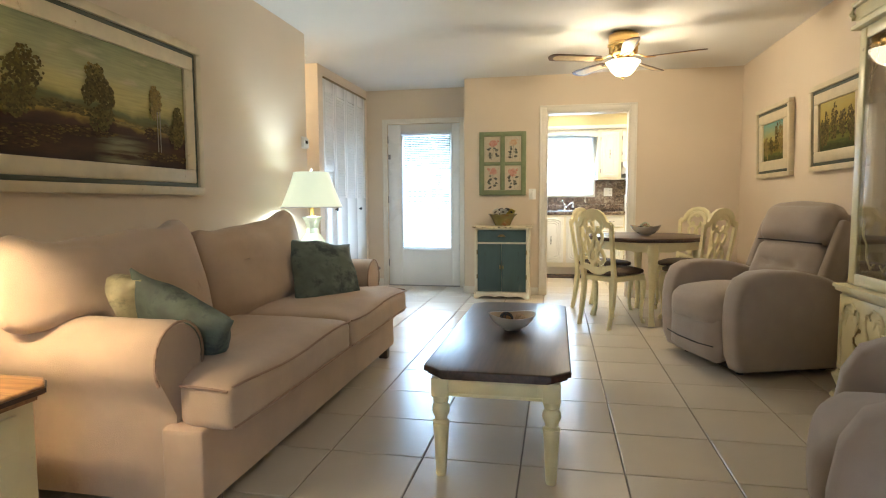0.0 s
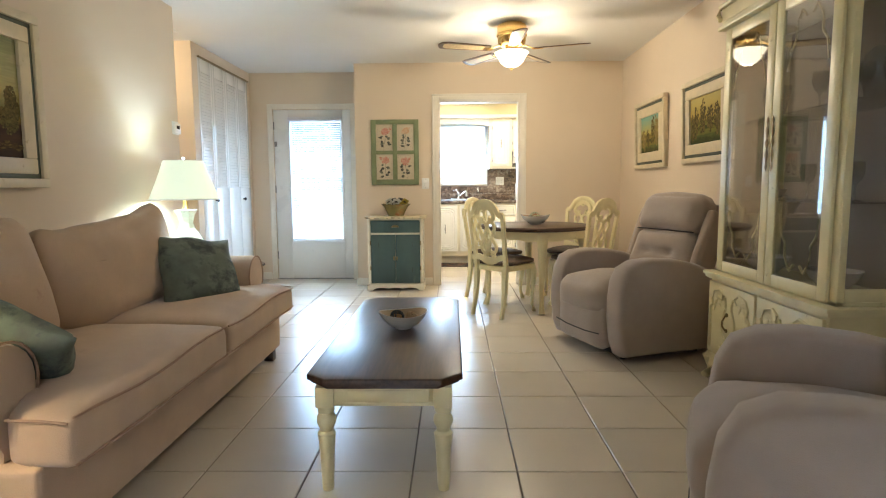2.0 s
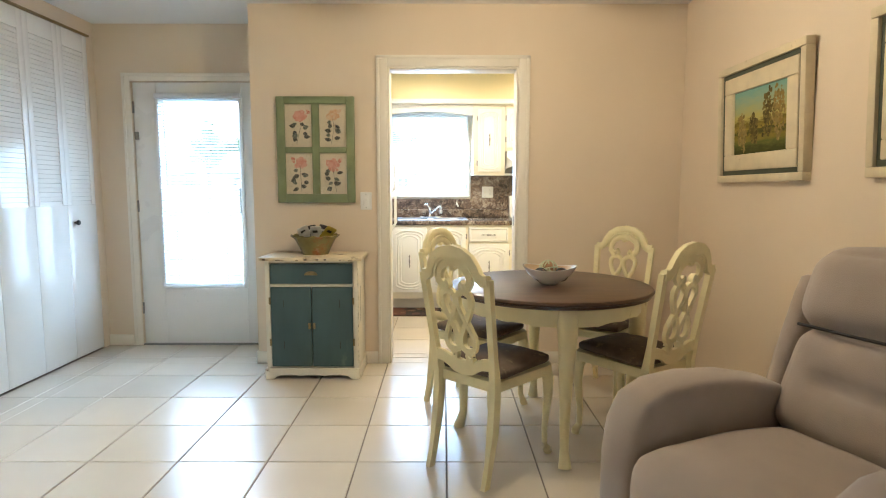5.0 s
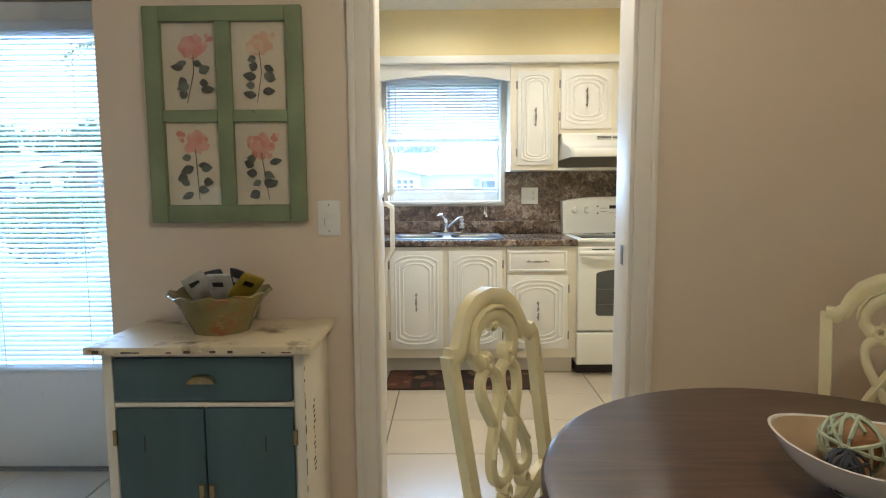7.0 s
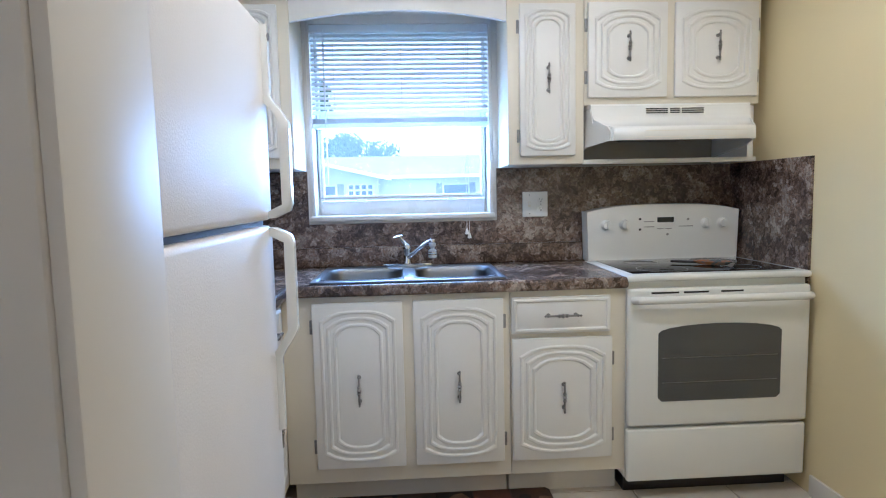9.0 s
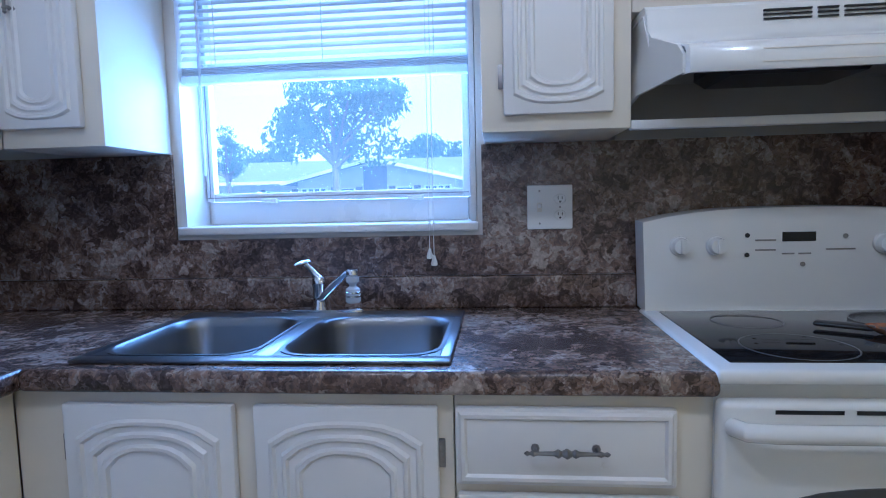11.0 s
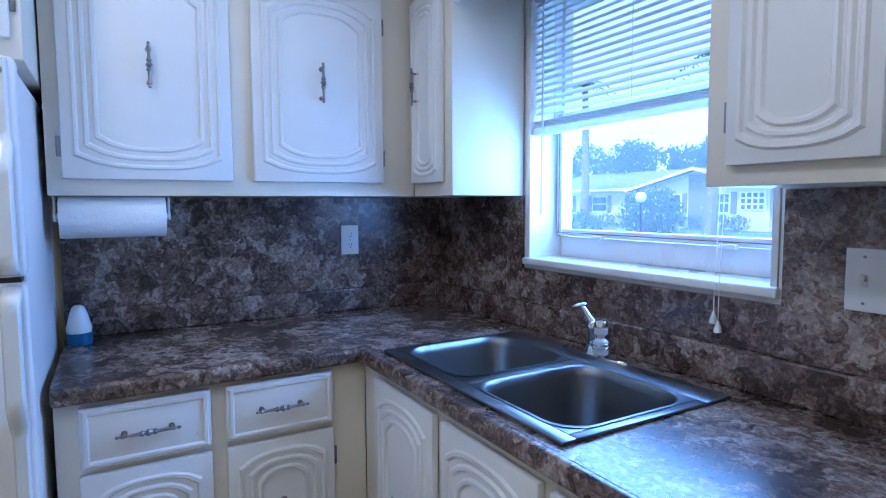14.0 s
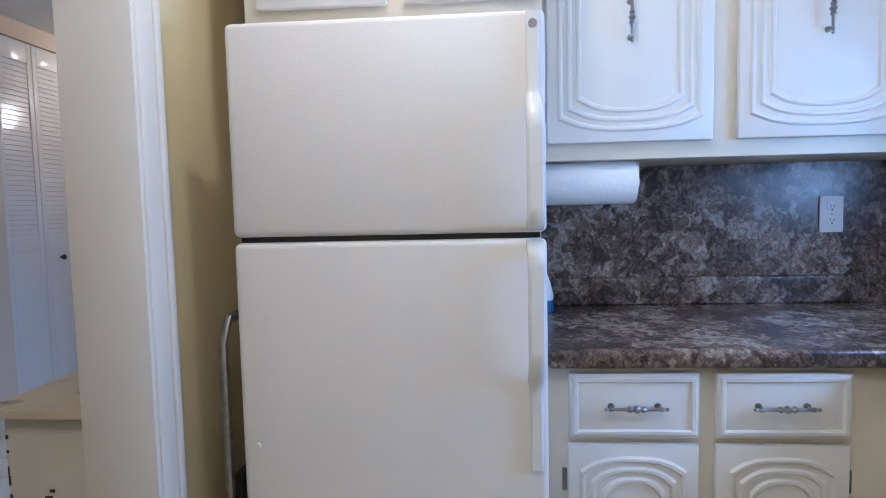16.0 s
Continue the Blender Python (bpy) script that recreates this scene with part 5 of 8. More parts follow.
slab(iron_bm, [(0.19, -0.03), (0.26, 0.0), (0.19, 0.03), (0.17, 0.0)], -0.011, -0.006)
M_CANE = material("woven_cane", (0.55, 0.42, 0.22), 0.5, vary=0.2, scale=60)
M_BLADE = wood_mat("fan_blade_wood", (0.06, 0.028, 0.012), (0.12, 0.06, 0.028), axis=0, rough=0.3)
blade0 = None
for k in range(5):
    m = pose(0, 0, -0.215, 0, 0, -90 + 72 * k) @ pose(0, 0, 0, 11, 0, 0)
    if blade0 is None:
        blade0 = part("blade", blade_bm, M_BLADE, fan, "dark brown wooden blade", at=m)
        inset0 = part("cane_inset", inset_bm, M_CANE, blade0, "tan woven cane inset")
        iron0 = part("blade_iron", iron_bm, M_BRASS, blade0, "brass blade bracket")
    else:
        b = share(blade0, fan, m)
        share(inset0, b, Matrix.Identity(4))
        share(iron0, b, Matrix.Identity(4))

# ---- paintings ----
def landscape(name, sky_low, sky_high, land, dark):
    """Oil-sketch landscape: hazy sky over banks of green and brown, brushed."""
    mat = bpy.data.materials.new(name)
    mat.use_nodes = True
    nt = mat.node_tree
    b = nt.nodes["Principled BSDF"]
    b.inputs["Roughness"].default_value = 0.55
    b.inputs["Specular IOR Level"].default_value = 0.15
    tc = nt.nodes.new("ShaderNodeTexCoord")
    sep = nt.nodes.new("ShaderNodeSeparateXYZ")
    nt.links.new(tc.outputs["Generated"], sep.inputs["Vector"])
    n = nt.nodes.new("ShaderNodeTexNoise")
    n.inputs["Scale"].default_value, n.inputs["Detail"].default_value, n.inputs["Roughness"].default_value = 5.0, 7.0, 0.62
    mp = nt.nodes.new("ShaderNodeMapping")
    mp.inputs["Scale"].default_value = (1.0, 1.0, 2.6)
    nt.links.new(tc.outputs["Generated"], mp.inputs["Vector"])
    nt.links.new(mp.outputs["Vector"], n.inputs["Vector"])
    ma = nt.nodes.new("ShaderNodeMath")
    ma.operation = "MULTIPLY_ADD"
    ma.inputs[1].default_value, ma.inputs[2].default_value = 0.34, -0.17
    nt.links.new(n.outputs["Fac"], ma.inputs[0])
    ad = nt.nodes.new("ShaderNodeMath")
    ad.operation = "ADD"
    nt.links.new(ma.outputs["Value"], ad.inputs[0])
    nt.links.new(sep.outputs["Z"], ad.inputs[1])
    r = nt.nodes.new("ShaderNodeValToRGB")
    e = r.color_ramp.elements
    e[0].position, e[0].color = 0.06, (*dark, 1)
    e[1].position, e[1].color = 0.95, (*sky_high, 1)
    for p, c in ((0.16, [a * 2.2 for a in dark]), (0.27, land), (0.34, dark), (0.40, [a * 1.3 for a in land]), (0.47, [a * 0.6 for a in land]), (0.54, sky_low)):
        x = e.new(p)
        x.color = (*c, 1)
    nt.links.new(ad.outputs["Value"], r.inputs["Fac"])
    nt.links.new(r.outputs["Color"], b.inputs["Base Color"])
    bp = nt.nodes.new("ShaderNodeBump")
    bp.inputs["Strength"].default_value, bp.inputs["Distance"].default_value = 0.3, 0.003
    nt.links.new(n.outputs["Fac"], bp.inputs["Height"])
    nt.links.new(bp.outputs["Normal"], b.inputs["Normal"])
    return mat


def river_canvas():
    """Oil landscape ground: clouded sky, hazy hills, dark banks brushed sideways."""
    mat = bpy.data.materials.new("river_landscape_canvas")
    mat.use_nodes = True
    nt = mat.node_tree
    b = nt.nodes["Principled BSDF"]
    b.inputs["Roughness"].default_value = 0.5
    b.inputs["Specular IOR Level"].default_value = 0.15
    tc = nt.nodes.new("ShaderNodeTexCoord")
    sep = nt.nodes.new("ShaderNodeSeparateXYZ")
    nt.links.new(tc.outputs["Generated"], sep.inputs["Vector"])

    def brushed(scale, stretch, detail):
        mp = nt.nodes.new("ShaderNodeMapping")
        mp.inputs["Scale"].default_value = stretch
        n = nt.nodes.new("ShaderNodeTexNoise")
        n.inputs["Scale"].default_value, n.inputs["Detail"].default_value = scale, detail
        nt.links.new(tc.outputs["Generated"], mp.inputs["Vector"])
        nt.links.new(mp.outputs["Vector"], n.inputs["Vector"])
        return n.outputs["Fac"]

    def ranged(value, a0, a1, b0, b1):
        r = nt.nodes.new("ShaderNodeMapRange")
        r.inputs["From Min"].default_value, r.inputs["From Max"].default_value = a0, a1
        r.inputs["To Min"].default_value, r.inputs["To Max"].default_value = b0, b1
        nt.links.new(value, r.inputs["Value"])
        return r.outputs["Result"]

    def maths(op, a, c):
        m = nt.nodes.new("ShaderNodeMath")
        m.operation = op
        nt.links.new(a, m.inputs[0])
        nt.links.new(c, m.inputs[1])
        return m.outputs["Value"]

    def blend(factor, a, color):
        m = nt.nodes.new("ShaderNodeMix")
        m.data_type = "RGBA"
        nt.links.new(factor, m.inputs["Factor"])
        nt.links.new(a, m.inputs["A"])
        m.inputs["B"].default_value = (*color, 1)
        return m.outputs["Result"]

    height = maths("ADD", sep.outputs["Z"], ranged(brushed(2.2, (2.2, 1, 1.6), 4.0), 0.3, 0.7, -0.07, 0.07))
    ramp = nt.nodes.new("ShaderNodeValToRGB")
    e = ramp.color_ramp.elements
    e[0].position, e[0].color = 0.02, (0.030, 0.014, 0.007, 1)
    e[1].position, e[1].color = 1.0, (0.26, 0.28, 0.15, 1)
    for p, c in ((0.14, (0.075, 0.035, 0.014)), (0.24, (0.045, 0.020, 0.010)), (0.30, (0.085, 0.042, 0.018)), (0.345, (0.36, 0.24, 0.05)), (0.375, (0.15, 0.125, 0.035)), (0.43, (0.16, 0.16, 0.06)), (0.48, (0.40, 0.34, 0.11)), (0.56, (0.54, 0.46, 0.17)), (0.74, (0.42, 0.40, 0.20))):
        q = e.new(p)
        q.color = (*c, 1)
    nt.links.new(height, ramp.inputs["Fac"])
    puffs = maths("MULTIPLY", ranged(brushed(3.4, (1.6, 1, 3.0), 6.0), 0.54, 0.68, 0.0, 0.6), ranged(sep.outputs["Z"], 0.58, 0.70, 0.0, 1.0))
    col = blend(puffs, ramp.outputs["Color"], (0.60, 0.49, 0.30))
    pool = maths("MULTIPLY", ranged(sep.outputs["Z"], 0.20, 0.26, 1.0, 0.0), ranged(sep.outputs["X"], 0.48, 0.58, 0.0, 1.0))
    pool = maths("MULTIPLY", pool, ranged(sep.outputs["X"], 0.66, 0.78, 1.0, 0.0))
    pool = maths("MULTIPLY", pool, ranged(brushed(4.0, (1.0, 1, 5.0), 4.0), 0.38, 0.56, 0.0, 0.8))
    col = blend(pool, col, (0.27, 0.24, 0.12))
    tone = ranged(brushed(9.0, (1.0, 1, 7.0), 6.0), 0.3, 0.7, 0.88, 1.12)
    mul = nt.nodes.new("ShaderNodeVectorMath")
    mul.operation = "SCALE"
    nt.links.new(col, mul.inputs[0])
    nt.links.new(tone, mul.inputs["Scale"])
    nt.links.new(mul.outputs["Vector"], b.inputs["Base Color"])
    return mat


M_PFRAME = material("cream_picture_frame", (0.62, 0.53, 0.36), 0.45, vary=0.08, scale=12, dirt=(0.40, 0.31, 0.17), dirt_amount=0.3, dirt_scale=18)
M_PGREEN = material("dark_green_frame_band", (0.055, 0.065, 0.04), 0.5, vary=0.2, scale=15)
M_TRUNKP = material("painted_trunk", (0.30, 0.25, 0.17), 0.45, vary=0.3, scale=30)


def brush_mat(name, colors):
    """Oil paint whose strokes differ in tone one from the next."""
    mat = bpy.data.materials.new(name)
    mat.use_nodes = True
    nt = mat.node_tree
    b = nt.nodes["Principled BSDF"]
    b.inputs["Roughness"].default_value = 0.6
    b.inputs["Specular IOR Level"].default_value = 0.15
    geo = nt.nodes.new("ShaderNodeNewGeometry")
    ramp = nt.nodes.new("ShaderNodeValToRGB")
    e = ramp.color_ramp.elements
    e[0].color, e[1].color = (*colors[0], 1), (*colors[-1], 1)
    for k, c in enumerate(colors[1:-1]):
        q = e.new((k + 1) / (len(colors) - 1))
        q.color = (*c, 1)
    nt.links.new(geo.outputs["Random Per Island"], ramp.inputs["Fac"])
    nt.links.new(ramp.outputs["Color"], b.inputs["Base Color"])
    return mat


M_BRUSHG = brush_mat("green_brush_strokes", [(0.080, 0.062, 0.018), (0.12, 0.092, 0.026), (0.19, 0.145, 0.040), (0.055, 0.042, 0.014)])
M_BRUSHY = brush_mat("gold_brush_strokes", [(0.24, 0.165, 0.045), (0.33, 0.24, 0.075), (0.17, 0.13, 0.04), (0.28, 0.21, 0.07)])
M_BRUSHB = brush_mat("earth_brush_strokes", [(0.040, 0.018, 0.008), (0.10, 0.055, 0.018), (0.03, 0.015, 0.007), (0.22, 0.14, 0.035)])


def strokes(parent, name, mat, cx, cz, w, h, y, seed, n=60, size=0.018, flat=1.0):
    """A patch of overlapping dabs, thinner towards its rim."""
    rr = random.Random(seed)
    bm = bmesh.new()
    for j in range(n):
        a, q = rr.uniform(0, 6.28), rr.random() ** 0.6
        lump = 1 + 0.16 * math.sin(2 * a + seed) + 0.10 * math.sin(5 * a + 2 * seed)
        px, pz = cx + w * q * lump * math.cos(a), cz + h * q * lump * math.sin(a)
        s = size * rr.uniform(0.5, 1.2)
        tilt = rr.uniform(-0.5, 0.5)
        yy = y - 0.00001 * j
        vs = []
        for k in range(7):
            b = 2 * math.pi * k / 7
            g = rr.uniform(0.7, 1.2)
            u, v = s * g * math.cos(b), s * g * math.sin(b) / flat
            vs.append(bm.verts.new((px + u * math.cos(tilt / flat) - v * math.sin(tilt / flat), yy, pz + u * math.sin(tilt / flat) + v * math.cos(tilt / flat))))
        bm.faces.new(vs)
    tagged(part(name, bm, mat, parent, smooth=None), kind="stuff")


def framed_picture(name, at, w, h, outer, band, liner, canvas_mat, label, group="", tilt=0.0):
    """A framed canvas facing -y, centred on its pose."""
    pic = thing(name, at @ pose(0, 0, 0, tilt, 0, 0), label, "painting", group)

    def ring(o, i, y0, y1, mat, nm, bevel):
        bm = boxes((-w / 2 + o, w / 2 - o, y0, y1, h / 2 - i, h / 2 - o), (-w / 2 + o, w / 2 - o, y0, y1, -h / 2 + o, -h / 2 + i), (-w / 2 + o, -w / 2 + i, y0, y1, -h / 2 + i, h / 2 - i), (w / 2 - i, w / 2 - o, y0, y1, -h / 2 + i, h / 2 - i), bevel=bevel)
        return part(nm, bm, mat, pic)
    ring(0, outer, -0.050, -0.004, M_PFRAME, "outer_frame", 0.006)
    ring(outer, outer + band, -0.036, -0.004, M_PGREEN, "frame_band", 0.003)
    ring(outer + band, outer + band + liner, -0.042, -0.004, M_PFRAME, "liner", 0.006)
    t = outer + band + liner
    part("canvas", boxes((-w / 2 + t, w / 2 - t, -0.026, -0.006, -h / 2 + t, h / 2 - t)), canvas_mat, pic)
    return pic


big = framed_picture("landscape_painting", pose(XL, 1.82, 1.528, 0, 0, 90), 1.55, 0.84, 0.045, 0.022, 0.075, river_canvas(), "large framed oil landscape with birches beside a stream", tilt=0)
for seed, (cx, cz, w, h, mat, flat, n) in enumerate((
        (-0.18, -0.055, 0.16, 0.022, M_BRUSHG, 2.5, 60), (0.50, -0.075, 0.12, 0.022, M_BRUSHG, 2.5, 50), (0.22, -0.085, 0.10, 0.008, M_BRUSHY, 4.0, 30),
        (-0.10, -0.150, 0.22, 0.020, M_BRUSHB, 3.5, 70), (-0.42, -0.20, 0.20, 0.05, M_BRUSHB, 3.5, 80), (0.45, -0.225, 0.16, 0.026, M_BRUSHB, 3.0, 80), (0.36, -0.115, 0.05, 0.035, M_BRUSHB, 1.5, 40),
        (0.02, 0.075, 0.065, 0.075, M_BRUSHG, 1.2, 150), (0.075, 0.02, 0.045, 0.05, M_BRUSHG, 1.2, 80), (-0.03, 0.03, 0.045, 0.05, M_BRUSHG, 1.2, 80), (0.03, -0.075, 0.065, 0.065, M_BRUSHG, 1.2, 90), (0.00, 0.13, 0.045, 0.035, M_BRUSHY, 1.2, 50),
        (0.400, 0.07, 0.040, 0.065, M_BRUSHY, 1.2, 110), (0.385, 0.00, 0.028, 0.040, M_BRUSHY, 1.2, 50), (0.575, -0.03, 0.045, 0.075, M_BRUSHG, 1.2, 110), (0.56, -0.11, 0.060, 0.055, M_BRUSHG, 1.2, 80), (-0.36, 0.05, 0.09, 0.10, M_BRUSHG, 1.2, 160), (-0.40, -0.07, 0.07, 0.07, M_BRUSHG, 1.2, 90), (-0.55, -0.03, 0.07, 0.11, M_BRUSHG, 1.2, 110))):
    strokes(big, "paint_layer", mat, cx, cz, w, h, -0.0265 - 0.0002 * seed, seed + 3, n=n * 3, size=0.0085 if flat < 2 else 0.014, flat=flat)
for cx in (0.405, 0.425):
    part("painted_birch", boxes((cx, cx + 0.006, -0.0305, -0.0300, -0.20, 0.02)), M_TRUNKP, big)
can2 = landscape("grove_canvas", (0.50, 0.36, 0.06), (0.46, 0.38, 0.12), (0.20, 0.19, 0.03), (0.04, 0.05, 0.012))
can3 = landscape("grove_canvas_blue", (0.45, 0.38, 0.10), (0.20, 0.36, 0.30), (0.24, 0.18, 0.03), (0.05, 0.055, 0.012))
p2 = framed_picture("landscape_painting", pose(XR, 3.945, 1.58, 0, 0, -90), 0.80, 0.62, 0.040, 0.024, 0.075, can2, "framed oil painting of a grove with a small figureless path", "wall paintings", tilt=2)
for seed, (cx, cz, w, h) in enumerate(((-0.16, -0.02, 0.05, 0.11), (-0.04, 0.02, 0.055, 0.13), (0.08, 0.0, 0.05, 0.10), (0.19, -0.02, 0.055, 0.12), (-0.22, -0.05, 0.03, 0.09))):
    strokes(p2, "painted_tree", M_BRUSHG, cx, cz, w * 0.9, h, -0.0275 - 0.0006 * (seed % 3), seed + 31, n=170, size=0.010)
p1 = framed_picture("landscape_painting", pose(XR, 5.12, 1.58, 0, 0, -90), 0.80, 0.63, 0.040, 0.024, 0.085, can3, "framed oil painting of tall autumn trees under blue sky", "wall paintings", tilt=2)
for seed, (cx, cz, w, h) in enumerate(((0.08, 0.03, 0.06, 0.13), (0.17, 0.02, 0.05, 0.14), (-0.05, -0.04, 0.04, 0.08), (-0.17, -0.05, 0.05, 0.09))):
    strokes(p1, "painted_tree", M_BRUSHY if seed % 2 else M_BRUSHG, cx, cz, w * 0.9, h, -0.0275 - 0.0006 * (seed % 3), seed + 51, n=170, size=0.010)

# green window-frame with four rose prints
art = thing("window_frame_art", pose(-0.417, YD, 1.49), "worn green wooden window frame holding four rose prints", "wall art")
gw, gh = 0.527, 0.714
part("frame", boxes((-gw / 2, -gw / 2 + 0.055, -0.032, -0.004, -gh / 2, gh / 2), (gw / 2 - 0.055, gw / 2, -0.032, -0.004, -gh / 2, gh / 2), (-gw / 2 + 0.055, gw / 2 - 0.055, -0.032, -0.004, gh / 2 - 0.05, gh / 2), (-gw / 2 + 0.055, gw / 2 - 0.055, -0.032, -0.004, -gh / 2, -gh / 2 + 0.06), bevel=0.004), M_GREENF, art)
part("muntin", boxes((-0.025, 0.025, -0.030, -0.004, -gh / 2 + 0.06, gh / 2 - 0.05), bevel=0.003), M_GREENF, art)
part("muntin", boxes((-gw / 2 + 0.055, -0.025, -0.030, -0.004, -0.02, 0.02), (0.025, gw / 2 - 0.055, -0.030, -0.004, -0.02, 0.02), bevel=0.003), M_GREENF, art)
M_PRINT = material("rose_print_paper", (0.62, 0.54, 0.40), 0.6, vary=0.06, scale=5)
M_LEAFP = material("rose_print_leaf", (0.07, 0.07, 0.06), 0.6, vary=0.3, scale=40)
M_LEAFP2 = material("rose_print_grey_leaf", (0.13, 0.14, 0.11), 0.6, vary=0.3, scale=40)
M_PETAL = brush_mat("rose_petal_wash", [(0.60, 0.26, 0.20), (0.64, 0.36, 0.28), (0.55, 0.20, 0.15), (0.66, 0.44, 0.34)])
M_PETAL2 = brush_mat("apricot_petal_wash", [(0.64, 0.42, 0.26), (0.62, 0.36, 0.20), (0.66, 0.50, 0.34), (0.60, 0.40, 0.27)])


def print_leaf(pr, mat, x, z, length, width, turn, y):
    """A pointed flat leaf of printed colour."""
    bm = bmesh.new()
    n = 7
    up = [(length * k / n, width * math.sin(math.pi * (k / n) ** 0.8) * (1 + 0.12 * (k % 2))) for k in range(n + 1)]
    ring = up + [(a, -b * 0.9) for a, b in reversed(up[1:-1])]
    c, q = math.cos(turn), math.sin(turn)
    pts = [Vector((x + a * c - b * q, y, z + a * q + b * c)) for a, b in ring]
    ring_skin(bm, [pts, [p + Vector((0, 0.0005, 0)) for p in pts]])
    part("leaf", bm, mat, pr, smooth=None)


quads = ((-0.117, 0.165, M_PETAL, 0.012, 0.062), (0.117, 0.165, M_PETAL2, 0.0, 0.070), (-0.117, -0.16, M_PETAL, 0.005, 0.075), (0.117, -0.16, M_PETAL, -0.006, 0.058))
for k, (qx, qz, rm, bx, bz) in enumerate(quads):
    pr = part("print", boxes((qx - 0.092, qx + 0.092, -0.012, -0.005, qz - 0.145, qz + 0.145)), M_PRINT, art, "botanical rose print")
    rr = random.Random(k + 60)
    strokes(pr, "bloom", rm, qx + bx, qz + bz, 0.040, 0.034, -0.0136, k + 70, n=46, size=0.016)
    strokes(pr, "bud", rm, qx + bx + rr.choice((-0.05, 0.05)), qz + bz + rr.uniform(0.02, 0.045), 0.010, 0.013, -0.0136, k + 80, n=10, size=0.009)
    stem = [(qx + bx, -0.0133, qz + bz - 0.02), (qx + bx * 0.5 + 0.006, -0.0133, qz - 0.02), (qx + rr.uniform(-0.02, 0.02), -0.0133, qz - 0.12)]
    part("stem", tube(bmesh.new(), stem, 0.0014, seg=5), M_LEAFP, pr)
    for j in range(9):
        side = 1 if j % 2 else -1
        z = qz + 0.02 - 0.014 * j + rr.uniform(-0.008, 0.008)
        x = qx + bx * 0.5 + side * rr.uniform(0.004, 0.030)
        turn = math.pi / 2 - side * rr.uniform(1.0, 2.1)
        print_leaf(pr, M_LEAFP if j % 3 else M_LEAFP2, x, z, rr.uniform(0.030, 0.050), rr.uniform(0.011, 0.017), turn, -0.0150 - 0.0007 * (j % 4))
    gl = part("pane", boxes((qx - 0.092, qx + 0.092, -0.0205, -0.019, qz - 0.145, qz + 0.145)), M_PANE, art)
    gl.visible_shadow = False

# ---- sofa ----
sofa = thing("sofa", pose(-1.86, 2.25, 0), "tan microfibre two-seat sofa with rolled arms and loose cushions", "sofa")
SL = 1.11
bm = puff(0.06, 0.80, -SL + 0.07, SL - 0.07, 0.07, 0.335, r=0.03, crown=0.0, cuts=6, uneven=0.0)
part("base", bm, M_SOFA, sofa)
bm = boxed(0.79, 0.945, -SL + 0.004, SL - 0.004, 0.072, 0.332, r=0.016, crown=0.0, seed=1.0)
part("front_rail", bm, M_SOFA, sofa, smooth=80)
bm = puff(0.0, 0.30, -SL + 0.06, SL - 0.06, 0.25, 0.80, r=0.07, crown=0.0, cuts=6, uneven=0.006, seed=2.0)
part("back_frame", bm, M_SOFA, sofa)
for s in (-1, 1):
    # rolled arm: a roll over an upright panel, with a round front facing
    bm = bmesh.new()
    rings = []
    for x in (0.0, 0.02, 0.10, 0.30, 0.50, 0.70, 0.79, 0.815, 0.82):
        shrink = 0.0 if 0.02 < x < 0.8 else 0.012
        ring = []
        cy, cz, r = s * (SL - 0.075), 0.545, 0.130 - shrink
        inner, outer = s * (SL - 0.185), s * (SL - 0.005)
        ring += [(inner + s * shrink, 0.08), (inner + s * shrink, 0.30)]
        for k in range(13):
            a = radians(200 - k * 20) if s > 0 else radians(-20 + k * 20)
            ring.append((cy + r * math.cos(a), cz + r * math.sin(a)))
        ring += [(outer - s * (0.035 + shrink), 0.36), (outer - s * shrink, 0.08)]
        rings.append([Vector((x, y, z)) for y, z in ring])
    ring_skin(bm, rings)
    soften(bm, 0.005, 5.0, 3.0 + s)
    arm = part("arm", bm, M_SOFA, sofa, smooth=60)
    pts = [(0.824, s * (SL - 0.075) + 0.126 * math.cos(a), 0.545 + 0.126 * math.sin(a)) for a in [radians(-30 + k * 15) for k in range(17)]]
    part("piping", tube(bmesh.new(), pts, 0.0045, seg=6), M_PIPE, arm)


